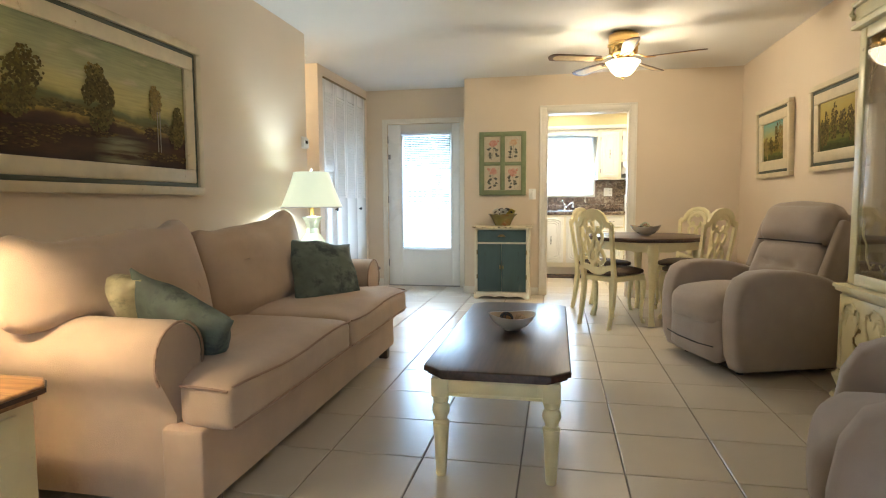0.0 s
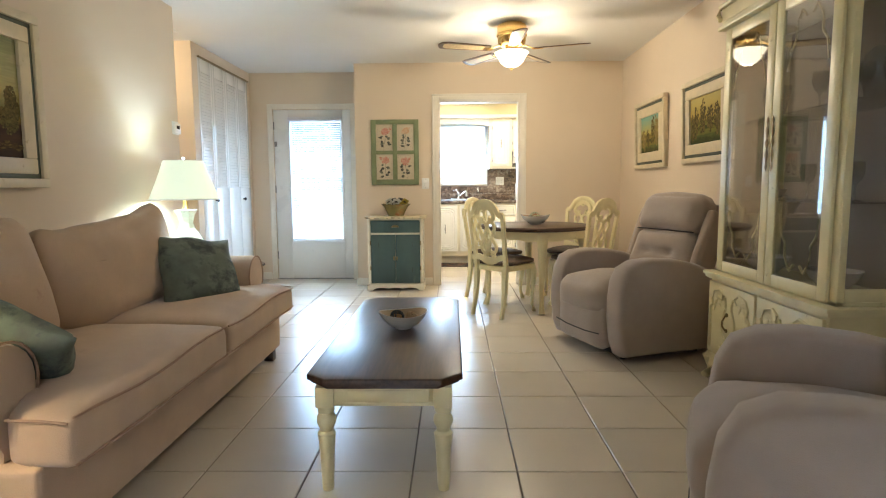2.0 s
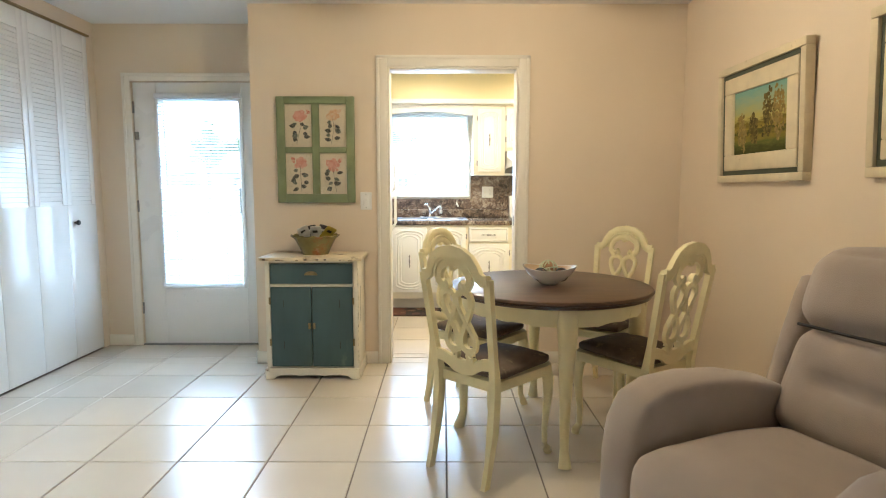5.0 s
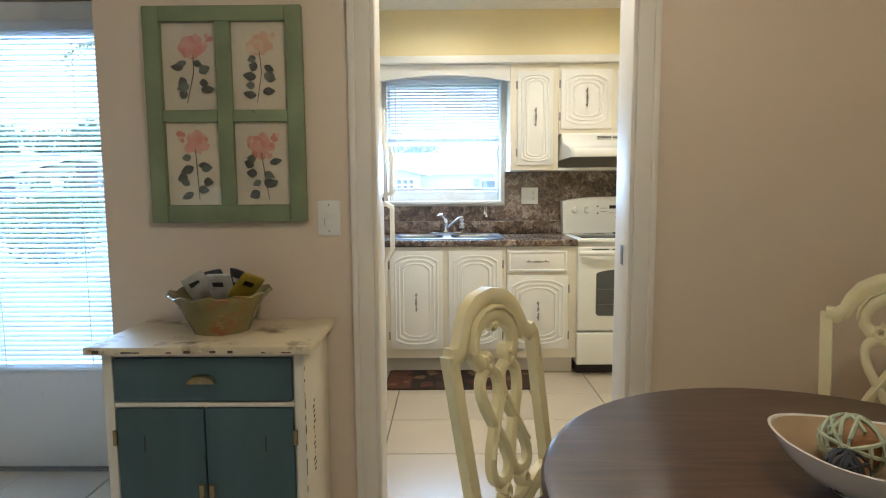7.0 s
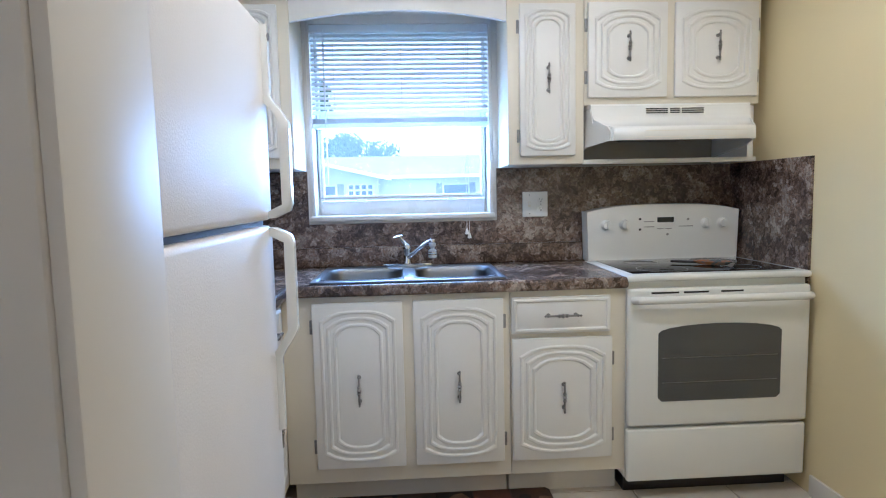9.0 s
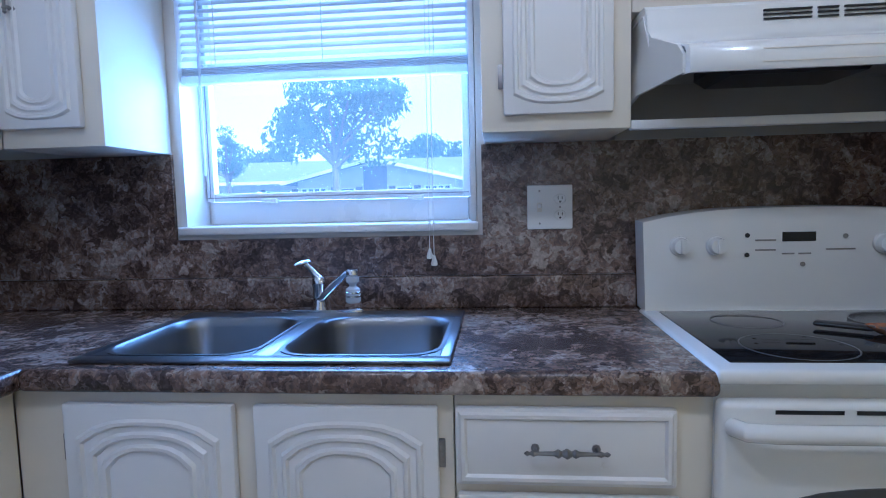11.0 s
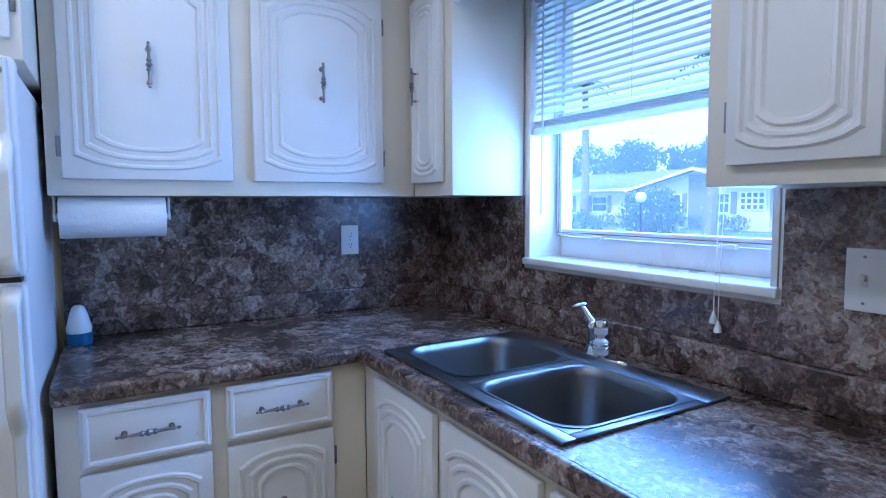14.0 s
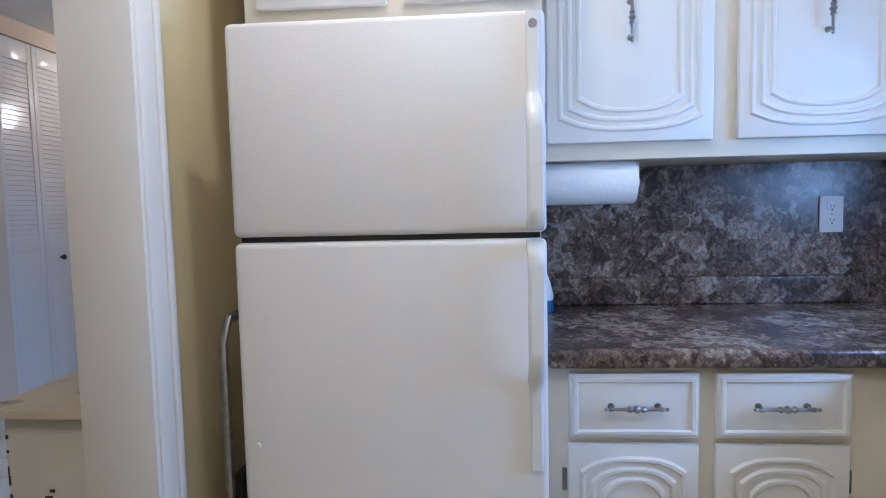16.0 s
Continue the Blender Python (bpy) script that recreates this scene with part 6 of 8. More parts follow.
for k, s in enumerate((-1, 1)):
    y0, y1 = (-SL + 0.19, -0.004) if s < 0 else (0.004, SL - 0.19)
    end = (-SL + 0.02) if s < 0 else SL - 0.02
    bm = boxed(0.25, 1.045, min(end, y0), max(end, y1), 0.325, 0.482, r=0.040, crown=0.030, seed=5.0 + k)
    for v in bm.verts:
        # the cushion is T-shaped: its front wraps round the end of the arm
        f = min(1.0, max(0.0, (v.co.x - 0.815) / 0.035))
        lim = max(v.co.y, y0) if s < 0 else min(v.co.y, y1)
        v.co.y = lim + (v.co.y - lim) * f
        # slack corners and a pull towards the middle of the front
        v.co.z -= 0.018 * max(0.0, (v.co.x - 0.9) / 0.145) * (0.6 + 0.4 * math.sin(7.0 * v.co.y))
    cush = part("seat_cushion", bm, M_SOFA, sofa, smooth=80)
    yy = (-SL + 0.03, -0.014) if s < 0 else (0.014, SL - 0.03)
    for z, dip in ((0.466, 0.010), (0.340, -0.006)):
        line = [(1.040 + 0.012 * math.sin(math.pi * q / 10), yy[0] + (yy[1] - yy[0]) * q / 10, z - 0.010 * math.sin(7.0 * (yy[0] + (yy[1] - yy[0]) * q / 10)) * (dip > 0) + 0.004 * math.sin(math.pi * q / 10)) for q in range(11)]
        part("piping", tube(bmesh.new(), line, 0.0042, seg=6), M_PIPE, cush)
    ye = yy[0] - 0.012 if s < 0 else yy[1] + 0.012
    part("piping", tube(bmesh.new(), [(0.86, ye, 0.472), (0.95, ye, 0.470), (1.03, ye, 0.462)], 0.0042, seg=6), M_PIPE, cush)
    # loose back cushion leaning on the back, with peaked corners
    y0, y1 = (-1.215, -0.225) if s < 0 else (-0.215, 0.86)
    half = (y1 - y0) / 2
    bm = puff(-0.12, 0.12, -half, half, 0.0, 0.455, r=0.085, crown=0.04, cuts=14, uneven=0.018, seed=9.0 + k)
    for v in bm.verts:
        u = abs(v.co.y) / half
        if v.co.z > 0.3:
            v.co.z += 0.085 * (max(0, u - 0.6) / 0.4) ** 1.5 * (v.co.z - 0.3) / 0.17 - 0.015 * (1 - u)
            v.co.z += (0.045 * v.co.y / half) if s > 0 else 0.022 * v.co.y / half
        if s < 0:
            # the end that lies on the rolled arm
            f = min(1.0, max(0.0, (-0.11 - v.co.y) / 0.12))
            v.co.z += f * 0.168 * max(0.0, 1 - v.co.z / 0.46)
        v.co.x *= 1 - 0.45 * max(0, u - 0.6) / 0.4
        if v.co.x > 0:
            v.co.x += 0.010 * math.sin(9.0 * v.co.y / half + 5.0 * v.co.z + 2.0 * k) * max(0.0, v.co.z) / 0.45 * u
    part("back_cushion", bm, M_SOFA, sofa, smooth=80, at=pose(0.40, (y0 + y1) / 2, 0.475, 0, -14, 0))
for x in (0.10, 0.90):
    for s in (-1, 1):
        part("foot", boxes((x - 0.03, x + 0.03, s * (SL - 0.10) - 0.03, s * (SL - 0.10) + 0.03, 0, 0.075), bevel=0.006), M_DARKW, sofa, "dark block foot")


def throw_pillow(name, at, w, mat, label, seed):
    ob = thing(name, at, label, "pillow", "throw pillows")
    bm = bmesh.new()
    bmesh.ops.create_grid(bm, x_segments=18, y_segments=18, size=0.5)
    bmesh.ops.solidify(bm, geom=bm.faces, thickness=0.002)
    for v in bm.verts:
        u, q = abs(v.co.x) * 2, abs(v.co.y) * 2
        t = max(0.0, (1 - u ** 2.2) * (1 - q ** 2.2)) ** 0.5
        pinch = 1 + 0.05 * (u * q) ** 2 - 0.06 * (1 - (u * q) ** 2) * max(u, q) ** 6
        side = 1 if v.co.z > -0.001 else -1
        v.co = Vector((v.co.x * w * pinch, v.co.y * w * pinch, side * (0.004 + 0.075 * t)))
    soften(bm, 0.012, 9.0, seed)
    part("cover", bm, mat, ob, smooth=80)
    return ob


throw_pillow("throw_pillow", pose(-1.22, 2.88, 0.635, 52, 8, 50), 0.45, M_PILLOW, "dark sage green patterned throw pillow on the sofa", 1.3)
throw_pillow("throw_pillow", pose(-1.19, 1.45, 0.585, 54, -25, -176), 0.40, M_PILLOW, "dark sage green patterned throw pillow against the sofa arm", 4.1)
throw_pillow("throw_pillow", pose(-1.46, 1.42, 0.660, 56, -4, -178), 0.35, M_PILLOW2, "gold and green patterned throw pillow against the sofa arm", 6.2)

# ---- tables with turned legs ----
def turned_leg(h, r=0.034):
    k = h / 0.34
    return [(r * 0.55, 0), (r * 0.62, 0.01 * k), (r * 0.80, 0.15 * k), (r * 0.95, 0.215 * k), (r * 1.0, 0.225 * k), (r * 0.70, 0.235 * k), (r * 0.72, 0.245 * k), (r * 1.05, 0.27 * k), (r * 1.0, 0.29 * k), (r * 0.72, 0.305 * k), (r * 0.9, 0.312 * k), (r * 0.9, h)]


def clipped(w, d, c):
    return [(-w + c, -d), (w - c, -d), (w, -d + c), (w, d - c), (w - c, d), (-w + c, d), (-w, d - c), (-w, -d + c)]


ct = thing("coffee_table", pose(-0.031, 2.37, 0), "coffee table with dark espresso top and cream turned legs", "coffee table")
bm = slab(bmesh.new(), clipped(0.282, 0.760, 0.075), 0.408, 0.432, bevel=0.008, seg=3)
slab(bm, clipped(0.268, 0.746, 0.072), 0.394, 0.408)
part("tabletop", bm, M_DARKW, ct, "dark espresso wood top with clipped corners", smooth=35)
part("apron", boxes((-0.235, 0.235, -0.718, -0.695, 0.325, 0.394), (-0.235, 0.235, 0.695, 0.718, 0.325, 0.394), (-0.235, -0.212, -0.695, 0.695, 0.325, 0.394), (0.212, 0.235, -0.695, 0.695, 0.325, 0.394), bevel=0.004), M_CREAM, ct)
part("apron_moulding", boxes((-0.13, 0.16, -0.723, -0.717, 0.34, 0.38), (-0.241, 0.241, -0.724, -0.717, 0.322, 0.334), bevel=0.003), M_CREAM, ct)
for sx in (-1, 1):
    for sy in (-1, 1):
        bm = lathe(bmesh.new(), turned_leg(0.325), seg=14)
        box(bm, -0.033, 0.033, -0.033, 0.033, 0.318, 0.394, bevel=0.004)
        part("leg", bm, M_CREAM, ct, "cream turned leg", at=Matrix.Translation((sx * 0.211, sy * 0.700, 0)))


def end_table(at, label):
    et = thing("end_table", at, label, "end table", "end tables")
    bm = slab(bmesh.new(), clipped(0.34, 0.26, 0.06), 0.535, 0.562, bevel=0.008, seg=3)
    slab(bm, clipped(0.325, 0.245, 0.055), 0.52, 0.535)
    part("tabletop", bm, M_BROWNW, et, "brown wooden top with a dark moulded edge", smooth=35)
    part("edge_band", slab(bmesh.new(), clipped(0.343, 0.263, 0.06), 0.538, 0.551), M_DARKW, et)
    part("case", boxes((-0.29, 0.29, -0.21, 0.21, 0.10, 0.52), bevel=0.005), M_CREAM, et)
    dr = part("drawer", boxes((0.288, 0.302, -0.15, 0.15, 0.39, 0.49), bevel=0.004), M_CREAM, et)
    part("knob", lathe(bmesh.new(), [(0.006, 0), (0.006, 0.012), (0.014, 0.02), (0.012, 0.028), (0.001, 0.03)], seg=12, at=(0.302, 0, 0.44), axis="x"), M_ABRASS, dr)
    for sx in (-1, 1):
        for sy in (-1, 1):
            part("leg", lathe(bmesh.new(), turned_leg(0.10), seg=14), M_CREAM, et, "cream bun foot", at=Matrix.Translation((sx * 0.25, sy * 0.17, 0)))
    for s in (-1, 1):
        part("side_moulding", moulding(bmesh.new(), 0.50, 0.36, 0.03, 0.02, 0.02, width=0.016, depth=0.008), M_CREAM, et, at=pose(-0.25 if s < 0 else 0.25, s * 0.2105, 0.13, 0, 0, 0 if s < 0 else 180))
    return et


end_table(pose(-1.51, 3.66, 0), "cream end table with dark-edged wooden top beyond the sofa")
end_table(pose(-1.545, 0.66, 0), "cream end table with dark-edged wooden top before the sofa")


def table_lamp(at, label):
    tl = thing("table_lamp", at, label, "table lamp", "table lamps")
    bm = bmesh.new()
    slab(bm, [(0.095 * math.cos(a), 0.095 * math.sin(a)) for a in [2 * math.pi * (k + 0.5) / 8 for k in range(8)]], 0.0, 0.035, bevel=0.006)
    part("foot", bm, M_LAMPC, tl)
    part("vase", lathe(bmesh.new(), [(0.085, 0.034), (0.105, 0.06), (0.118, 0.15), (0.115, 0.19), (0.090, 0.225), (0.055, 0.27), (0.046, 0.31), (0.058, 0.36), (0.075, 0.385), (0.078, 0.395), (0.03, 0.40)], seg=8), M_LAMPC, tl, "pale celadon faceted ceramic base", smooth=20)
    part("neck", lathe(bmesh.new(), [(0.02, 0.398), (0.016, 0.42), (0.014, 0.47), (0.018, 0.50)], seg=12), M_BRASS, tl)
    bm = bmesh.new()
    n = 40
    rings = []
    for r, z in ((0.225, 0.465), (0.19, 0.55), (0.155, 0.64), (0.128, 0.725), (0.126, 0.725), (0.153, 0.64), (0.188, 0.55), (0.223, 0.465)):
        rings.append([Vector((r * math.cos(2 * math.pi * k / n), r * math.sin(2 * math.pi * k / n), z)) for k in range(n)])
    rings.append(rings[0])
    ring_skin(bm, rings, caps=False)
    shade = part("shade", bm, M_SHADE, tl, "glowing cream cloth shade")
    part("shade_trim", tube(bmesh.new(), [(0.226 * math.cos(2 * math.pi * k / n), 0.226 * math.sin(2 * math.pi * k / n), 0.467) for k in range(n)], 0.004, seg=5, closed=True), M_WHITE, shade)
    part("harp", tube(bmesh.new(), [(0.0, -0.004, 0.50), (0.06, 0, 0.56), (0.06, 0, 0.66), (0, 0.004, 0.735)], 0.002, seg=5), M_BRASS, tl)
    part("finial", lathe(bmesh.new(), [(0.004, 0.732), (0.010, 0.742), (0.005, 0.752), (0.001, 0.756)], seg=10), M_WHITE, tl)
    return tl


table_lamp(pose(-1.60, 3.57, 0.562), "lit celadon ceramic table lamp with cream shade on the end table")
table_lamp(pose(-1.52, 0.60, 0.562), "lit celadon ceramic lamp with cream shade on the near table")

# ---- bowls with dried balls ----
M_TANGL = material("tan_glaze", (0.45, 0.32, 0.19), 0.3, vary=0.1, scale=9, coat=0.3)
def deco_bowl(at, r, h, label, seed, colors):
    bw = thing("decorative_bowl", at, label, "bowl")
    bm = bmesh.new()
    prof = [(0.35 * r, 0.0), (0.38 * r, 0.006), (0.62 * r, 0.25 * h), (0.86 * r, 0.6 * h), (1.0 * r, h), (0.97 * r, h), (0.82 * r, 0.6 * h), (0.57 * r, 0.29 * h), (0.30 * r, 0.14 * h), (0.001, 0.13 * h)]
    lathe(bm, prof, seg=36)
    for v in bm.verts:
        a = math.atan2(v.co.y, v.co.x)
        rr = math.hypot(v.co.x, v.co.y) / r
        v.co.z += 0.10 * h * rr ** 3 * math.cos(2 * a)
        v.co.x *= 1 + 0.10 * rr ** 2
    part("dish", bm, M_CERAM, bw)
    inner = lathe(bmesh.new(), [(0.955 * r, 0.965 * h), (0.80 * r, 0.615 * h), (0.55 * r, 0.31 * h), (0.28 * r, 0.165 * h), (0.001, 0.155 * h)], seg=36, caps=False)
    for v in inner.verts:
        a = math.atan2(v.co.y, v.co.x)
        rr = math.hypot(v.co.x, v.co.y) / r
        v.co.z += 0.10 * h * rr ** 3 * math.cos(2 * a)
        v.co.x *= 1 + 0.10 * rr ** 2
    part("inner_glaze", inner, M_TANGL, bw, "tan glazed inside")
    return bw


def woven_ball(at, r, mat, label, seed):
    ball = thing("woven_ball", at, label, "decorative ball", "decorative balls")
    rr = random.Random(seed)
    part("core", lathe(bmesh.new(), [(0.001, 0.0)] + [(r * 0.90 * math.sin(math.pi * k / 10), r - r * 0.90 * math.cos(math.pi * k / 10)) for k in range(1, 10)] + [(0.001, 2 * r * 0.95)], seg=14), M_BLACK if mat is M_BLACK else M_BROWNW, ball)
    bm = bmesh.new()
    for k in range(11):
        q = Euler((rr.uniform(0, 6), rr.uniform(0, 6), rr.uniform(0, 6))).to_matrix()
        tube(bm, [Vector((0, 0, r)) + q @ Vector((r * 0.95 * math.cos(a), r * 0.95 * math.sin(a), 0)) for a in [2 * math.pi * j / 16 for j in range(16)]], 0.0035, seg=5, closed=False)
    part("wrapped_cord", bm, mat, ball)
    return ball


M_CORD = material("pale_green_cord", (0.42, 0.46, 0.32), 0.7, vary=0.2, scale=30)
M_CORDT = material("tan_rattan", (0.46, 0.30, 0.15), 0.6, vary=0.25, scale=30)
M_CORDN = material("navy_cord", (0.018, 0.022, 0.030), 0.6, vary=0.3, scale=30)
deco_bowl(pose(-0.02, 2.355, 0.432, 0, 0, 20), 0.108, 0.078, "white oval ceramic bowl holding woven balls on the coffee table", 1, None)
woven_ball(pose(-0.050, 2.370, 0.447), 0.034, M_CORDN, "dark navy woven ball in the bowl", 1)
woven_ball(pose(0.015, 2.405, 0.445), 0.028, M_CORDT, "tan rattan ball in the bowl", 2)
woven_ball(pose(0.035, 2.355, 0.448), 0.025, M_CORDT, "tan rattan ball in the bowl", 3)

# ---- dining table and chairs ----
TC = (0.985, 5.03)
dt = thing("dining_table", pose(TC[0], TC[1], 0), "round dining table with brown wooden top and cream cabriole legs", "dining table")
bm = lathe(bmesh.new(), [(0.001, 0.752), (0.490, 0.752), (0.500, 0.748), (0.506, 0.738), (0.500, 0.730), (0.492, 0.727), (0.494, 0.716), (0.480, 0.712), (0.001, 0.712)], seg=64)
part("tabletop", bm, M_TABLEW, dt, "brown wooden round top with a moulded edge", smooth=25)
bm = bmesh.new()
n = 96
top_o, low_o, low_i, top_i = [], [], [], []
for k in range(n):
    a = 2 * math.pi * k / n
    c, s = math.cos(a), math.sin(a)
    top_o.append(Vector((0.445 * c, 0.445 * s, 0.712)))
    low_o.append(Vector((0.445 * c, 0.445 * s, 0.615 + 0.022 * abs(math.sin(2 * a)) + 0.008 * abs(math.sin(10 * a)))))
    low_i.append(Vector((0.425 * c, 0.425 * s, low_o[-1].z)))
    top_i.append(Vector((0.425 * c, 0.425 * s, 0.712)))
ring_skin(bm, [top_i, top_o, low_o, low_i, top_i], caps=False)
part("apron", bm, M_CREAM, dt, "cream scalloped apron")
for k in range(4):
    pts = [(0.425, 0, 0.70), (0.448, 0, 0.62), (0.452, 0, 0.55), (0.440, 0, 0.38), (0.430, 0, 0.20), (0.432, 0, 0.08), (0.447, 0, 0.03), (0.455, 0, 0.0)]
    part("leg", tube(bmesh.new(), pts, 0.03, seg=12, radii=[0.044, 0.046, 0.040, 0.030, 0.023, 0.020, 0.026, 0.030]), M_CREAM, dt, "cream cabriole leg", at=pose(0, 0, 0, 0, 0, 90 * k - 90))
deco_bowl(pose(0.985, 5.03, 0.752, 0, 0, -20), 0.124, 0.085, "white oval ceramic bowl holding woven balls on the dining table", 2, None)
woven_ball(pose(0.985, 5.06, 0.768), 0.050, M_CORD, "pale green wrapped cord ball in the bowl", 5)
woven_ball(pose(0.935, 5.00, 0.767), 0.034, M_CORDN, "dark woven ball in the bowl", 6)
woven_ball(pose(1.040, 5.00, 0.767), 0.034, M_CORDN, "dark woven ball in the bowl", 7)


def dining_chair(at):
    ch = thing("dining_chair", at, "cream wooden dining chair with interlaced carved back and brown seat", "chair", "chairs round the dining table")
    bm = bmesh.new()
    seat_o = [(-0.20, 0.19), (-0.235, -0.19), (-0.20, -0.225), (0.20, -0.225), (0.235, -0.19), (0.20, 0.19)]
    slab(bm, seat_o, 0.395, 0.440, bevel=0.006)
    part("seat_frame", bm, M_CREAM, ch)
    bm = puff(-0.215, 0.215, -0.21, 0.18, 0.440, 0.492, r=0.03, crown=0.018, cuts=8, uneven=0.003, seed=0.4)
    part("seat", bm, M_SEATF, ch, "brown patterned upholstered seat")

    def lean(z):
        return 0.195 + max(0, z - 0.44) * 0.17 + (0.06 * ((0.42 - z) / 0.42) ** 2 if z < 0.42 else 0)
    for s in (-1, 1):
        rings = []
        for z in (0.0, 0.10, 0.22, 0.34, 0.44, 0.55, 0.68, 0.80, 0.885):
            x = s * (0.195 + 0.025 * max(0, (z - 0.44) / 0.45))
            y = lean(z)
            a, b = (0.014, 0.017) if z < 0.2 else (0.020, 0.021)
            if z > 0.5:
                a, b = 0.019, 0.014
            rings.append([Vector((x - a, y - b, z)), Vector((x + a, y - b, z)), Vector((x + a, y + b, z)), Vector((x - a, y + b, z))])
        bm = bmesh.new()
        ring_skin(bm, rings)
        part("rear_leg", bm, M_CREAM, ch, "cream rear leg and back post")
        pts = [(s * 0.195, -0.185, 0.43), (s * 0.207, -0.200, 0.36), (s * 0.205, -0.203, 0.28), (s * 0.196, -0.190, 0.14), (s * 0.196, -0.192, 0.06), (s * 0.202, -0.208, 0.02), (s * 0.203, -0.212, 0.0)]
        part("front_leg", tube(bmesh.new(), pts, 0.02, seg=10, radii=[0.030, 0.032, 0.025, 0.017, 0.016, 0.023, 0.024]), M_CREAM, ch)

    def bar(pts, w, d, nm, closed=False):
        """A flat carved strip following points (x, z) in the plane of the back."""
        bm = bmesh.new()
        P = [Vector((x, 0, z)) for x, z in pts]
        n = len(P)
        rings = []
        for i, p in enumerate(P):
            a = P[i - 1] if (i or closed) else p
            b = P[(i + 1) % n] if (i < n - 1 or closed) else p
            t = (b - a).normalized()
            s = Vector((-t.z, 0, t.x))
            y = lean(p.z)
            c = Vector((p.x, y, p.z))
            dy = Vector((0, 1, 0))
            rings.append([c - s * w - dy * d * 0.5, c - s * w * 0.35 - dy * d, c + s * w * 0.35 - dy * d, c + s * w - dy * d * 0.5, c + s * w + dy * d, c - s * w + dy * d])
        if closed:
            rings.append(rings[0])
            ring_skin(bm, rings, caps=False)
        else:
            ring_skin(bm, rings)
        part(nm, bm, M_CREAM, ch)
    # arched crest with stepped shoulders
    crest = [(-0.222, 0.880), (-0.190, 0.878), (-0.165, 0.893), (-0.148, 0.925), (-0.118, 0.960), (-0.07, 0.984), (0.0, 0.994), (0.07, 0.984), (0.118, 0.960), (0.148, 0.925), (0.165, 0.893), (0.190, 0.878), (0.222, 0.880)]
    bar(crest, 0.023, 0.017, "crest_rail")
    inner = [(-0.060, 0.838), (-0.085, 0.842), (-0.104, 0.862), (-0.104, 0.890), (-0.088, 0.918), (-0.050, 0.940), (0.0, 0.948), (0.050, 0.940), (0.088, 0.918), (0.104, 0.890), (0.104, 0.862), (0.085, 0.842), (0.060, 0.838)]
    bar(inner, 0.019, 0.013, "crest_moulding")
    bar([(-0.125, 0.875), (-0.120, 0.905), (-0.095, 0.940), (-0.05, 0.963), (0.0, 0.969), (0.05, 0.963), (0.095, 0.940), (0.120, 0.905), (0.125, 0.875)], 0.007, 0.0185, "crest_bead")
    bar([(-0.016, 0.926), (0.0, 0.918), (0.016, 0.926)], 0.010, 0.014, "crest_drop")
    for s in (-1, 1):
        roll = [(s * (0.058 - 0.020 * math.sin(a) * (1 - 0.09 * a)), 0.842 + 0.020 * math.cos(a) * (1 - 0.09 * a)) for a in [0.7 * q for q in range(11)]]
        bar(roll, 0.0095, 0.016, "scroll")
        # a strand laced into a figure of eight
        eight = [(s * (0.052 + 0.046 * math.sin(2 * a)), 0.690 + 0.132 * math.cos(a)) for a in [2 * math.pi * q / 48 for q in range(48)]]
        bar(eight, 0.0135, 0.0125, "lattice_strip", closed=True)
        bar([(s * 0.098, 0.625), (s * 0.052, 0.690), (s * 0.006, 0.755)], 0.006, 0.0155, "lattice_bead")
        bar([(s * (0.050 - 0.015 * math.sin(a)), 0.537 - 0.015 * math.cos(a)) for a in [0.8 * q for q in range(7)]], 0.009, 0.015, "lower_scroll")
    bar([(-0.19, 0.520), (-0.13, 0.512), (-0.095, 0.500), (-0.06, 0.480), (0.0, 0.470), (0.06, 0.480), (0.095, 0.500), (0.13, 0.512), (0.19, 0.520)], 0.024, 0.014, "lower_rail")
    bar([(-0.075, 0.520), (-0.035, 0.505), (0.0, 0.500), (0.035, 0.505), (0.075, 0.520)], 0.014, 0.0145, "lower_shell")
    for o in ch.children:
        o.matrix_basis = Matrix.Diagonal((0.79, 1, 0.985, 1)) @ o.matrix_basis
    return ch


def facing(bx, by, fx, fy):
    """Pose of a chair whose back stands at (bx, by) and which faces along (fx, fy)."""
    f = Vector((fx, fy)).normalized()
    c = Vector((bx, by)) + f * 0.24
    return pose(c.x, c.y, 0, 0, 0, math.degrees(math.atan2(f.x, -f.y)))


ch0 = dining_chair(facing(0.515, 4.505, 0.67, 0.74))
copy_thing(ch0, facing(0.46, 5.50, 0.78, -0.63))
copy_thing(ch0, facing(1.50, 4.66, -0.55, 0.83))
copy_thing(ch0, facing(1.56, 5.70, -0.62, -0.78))

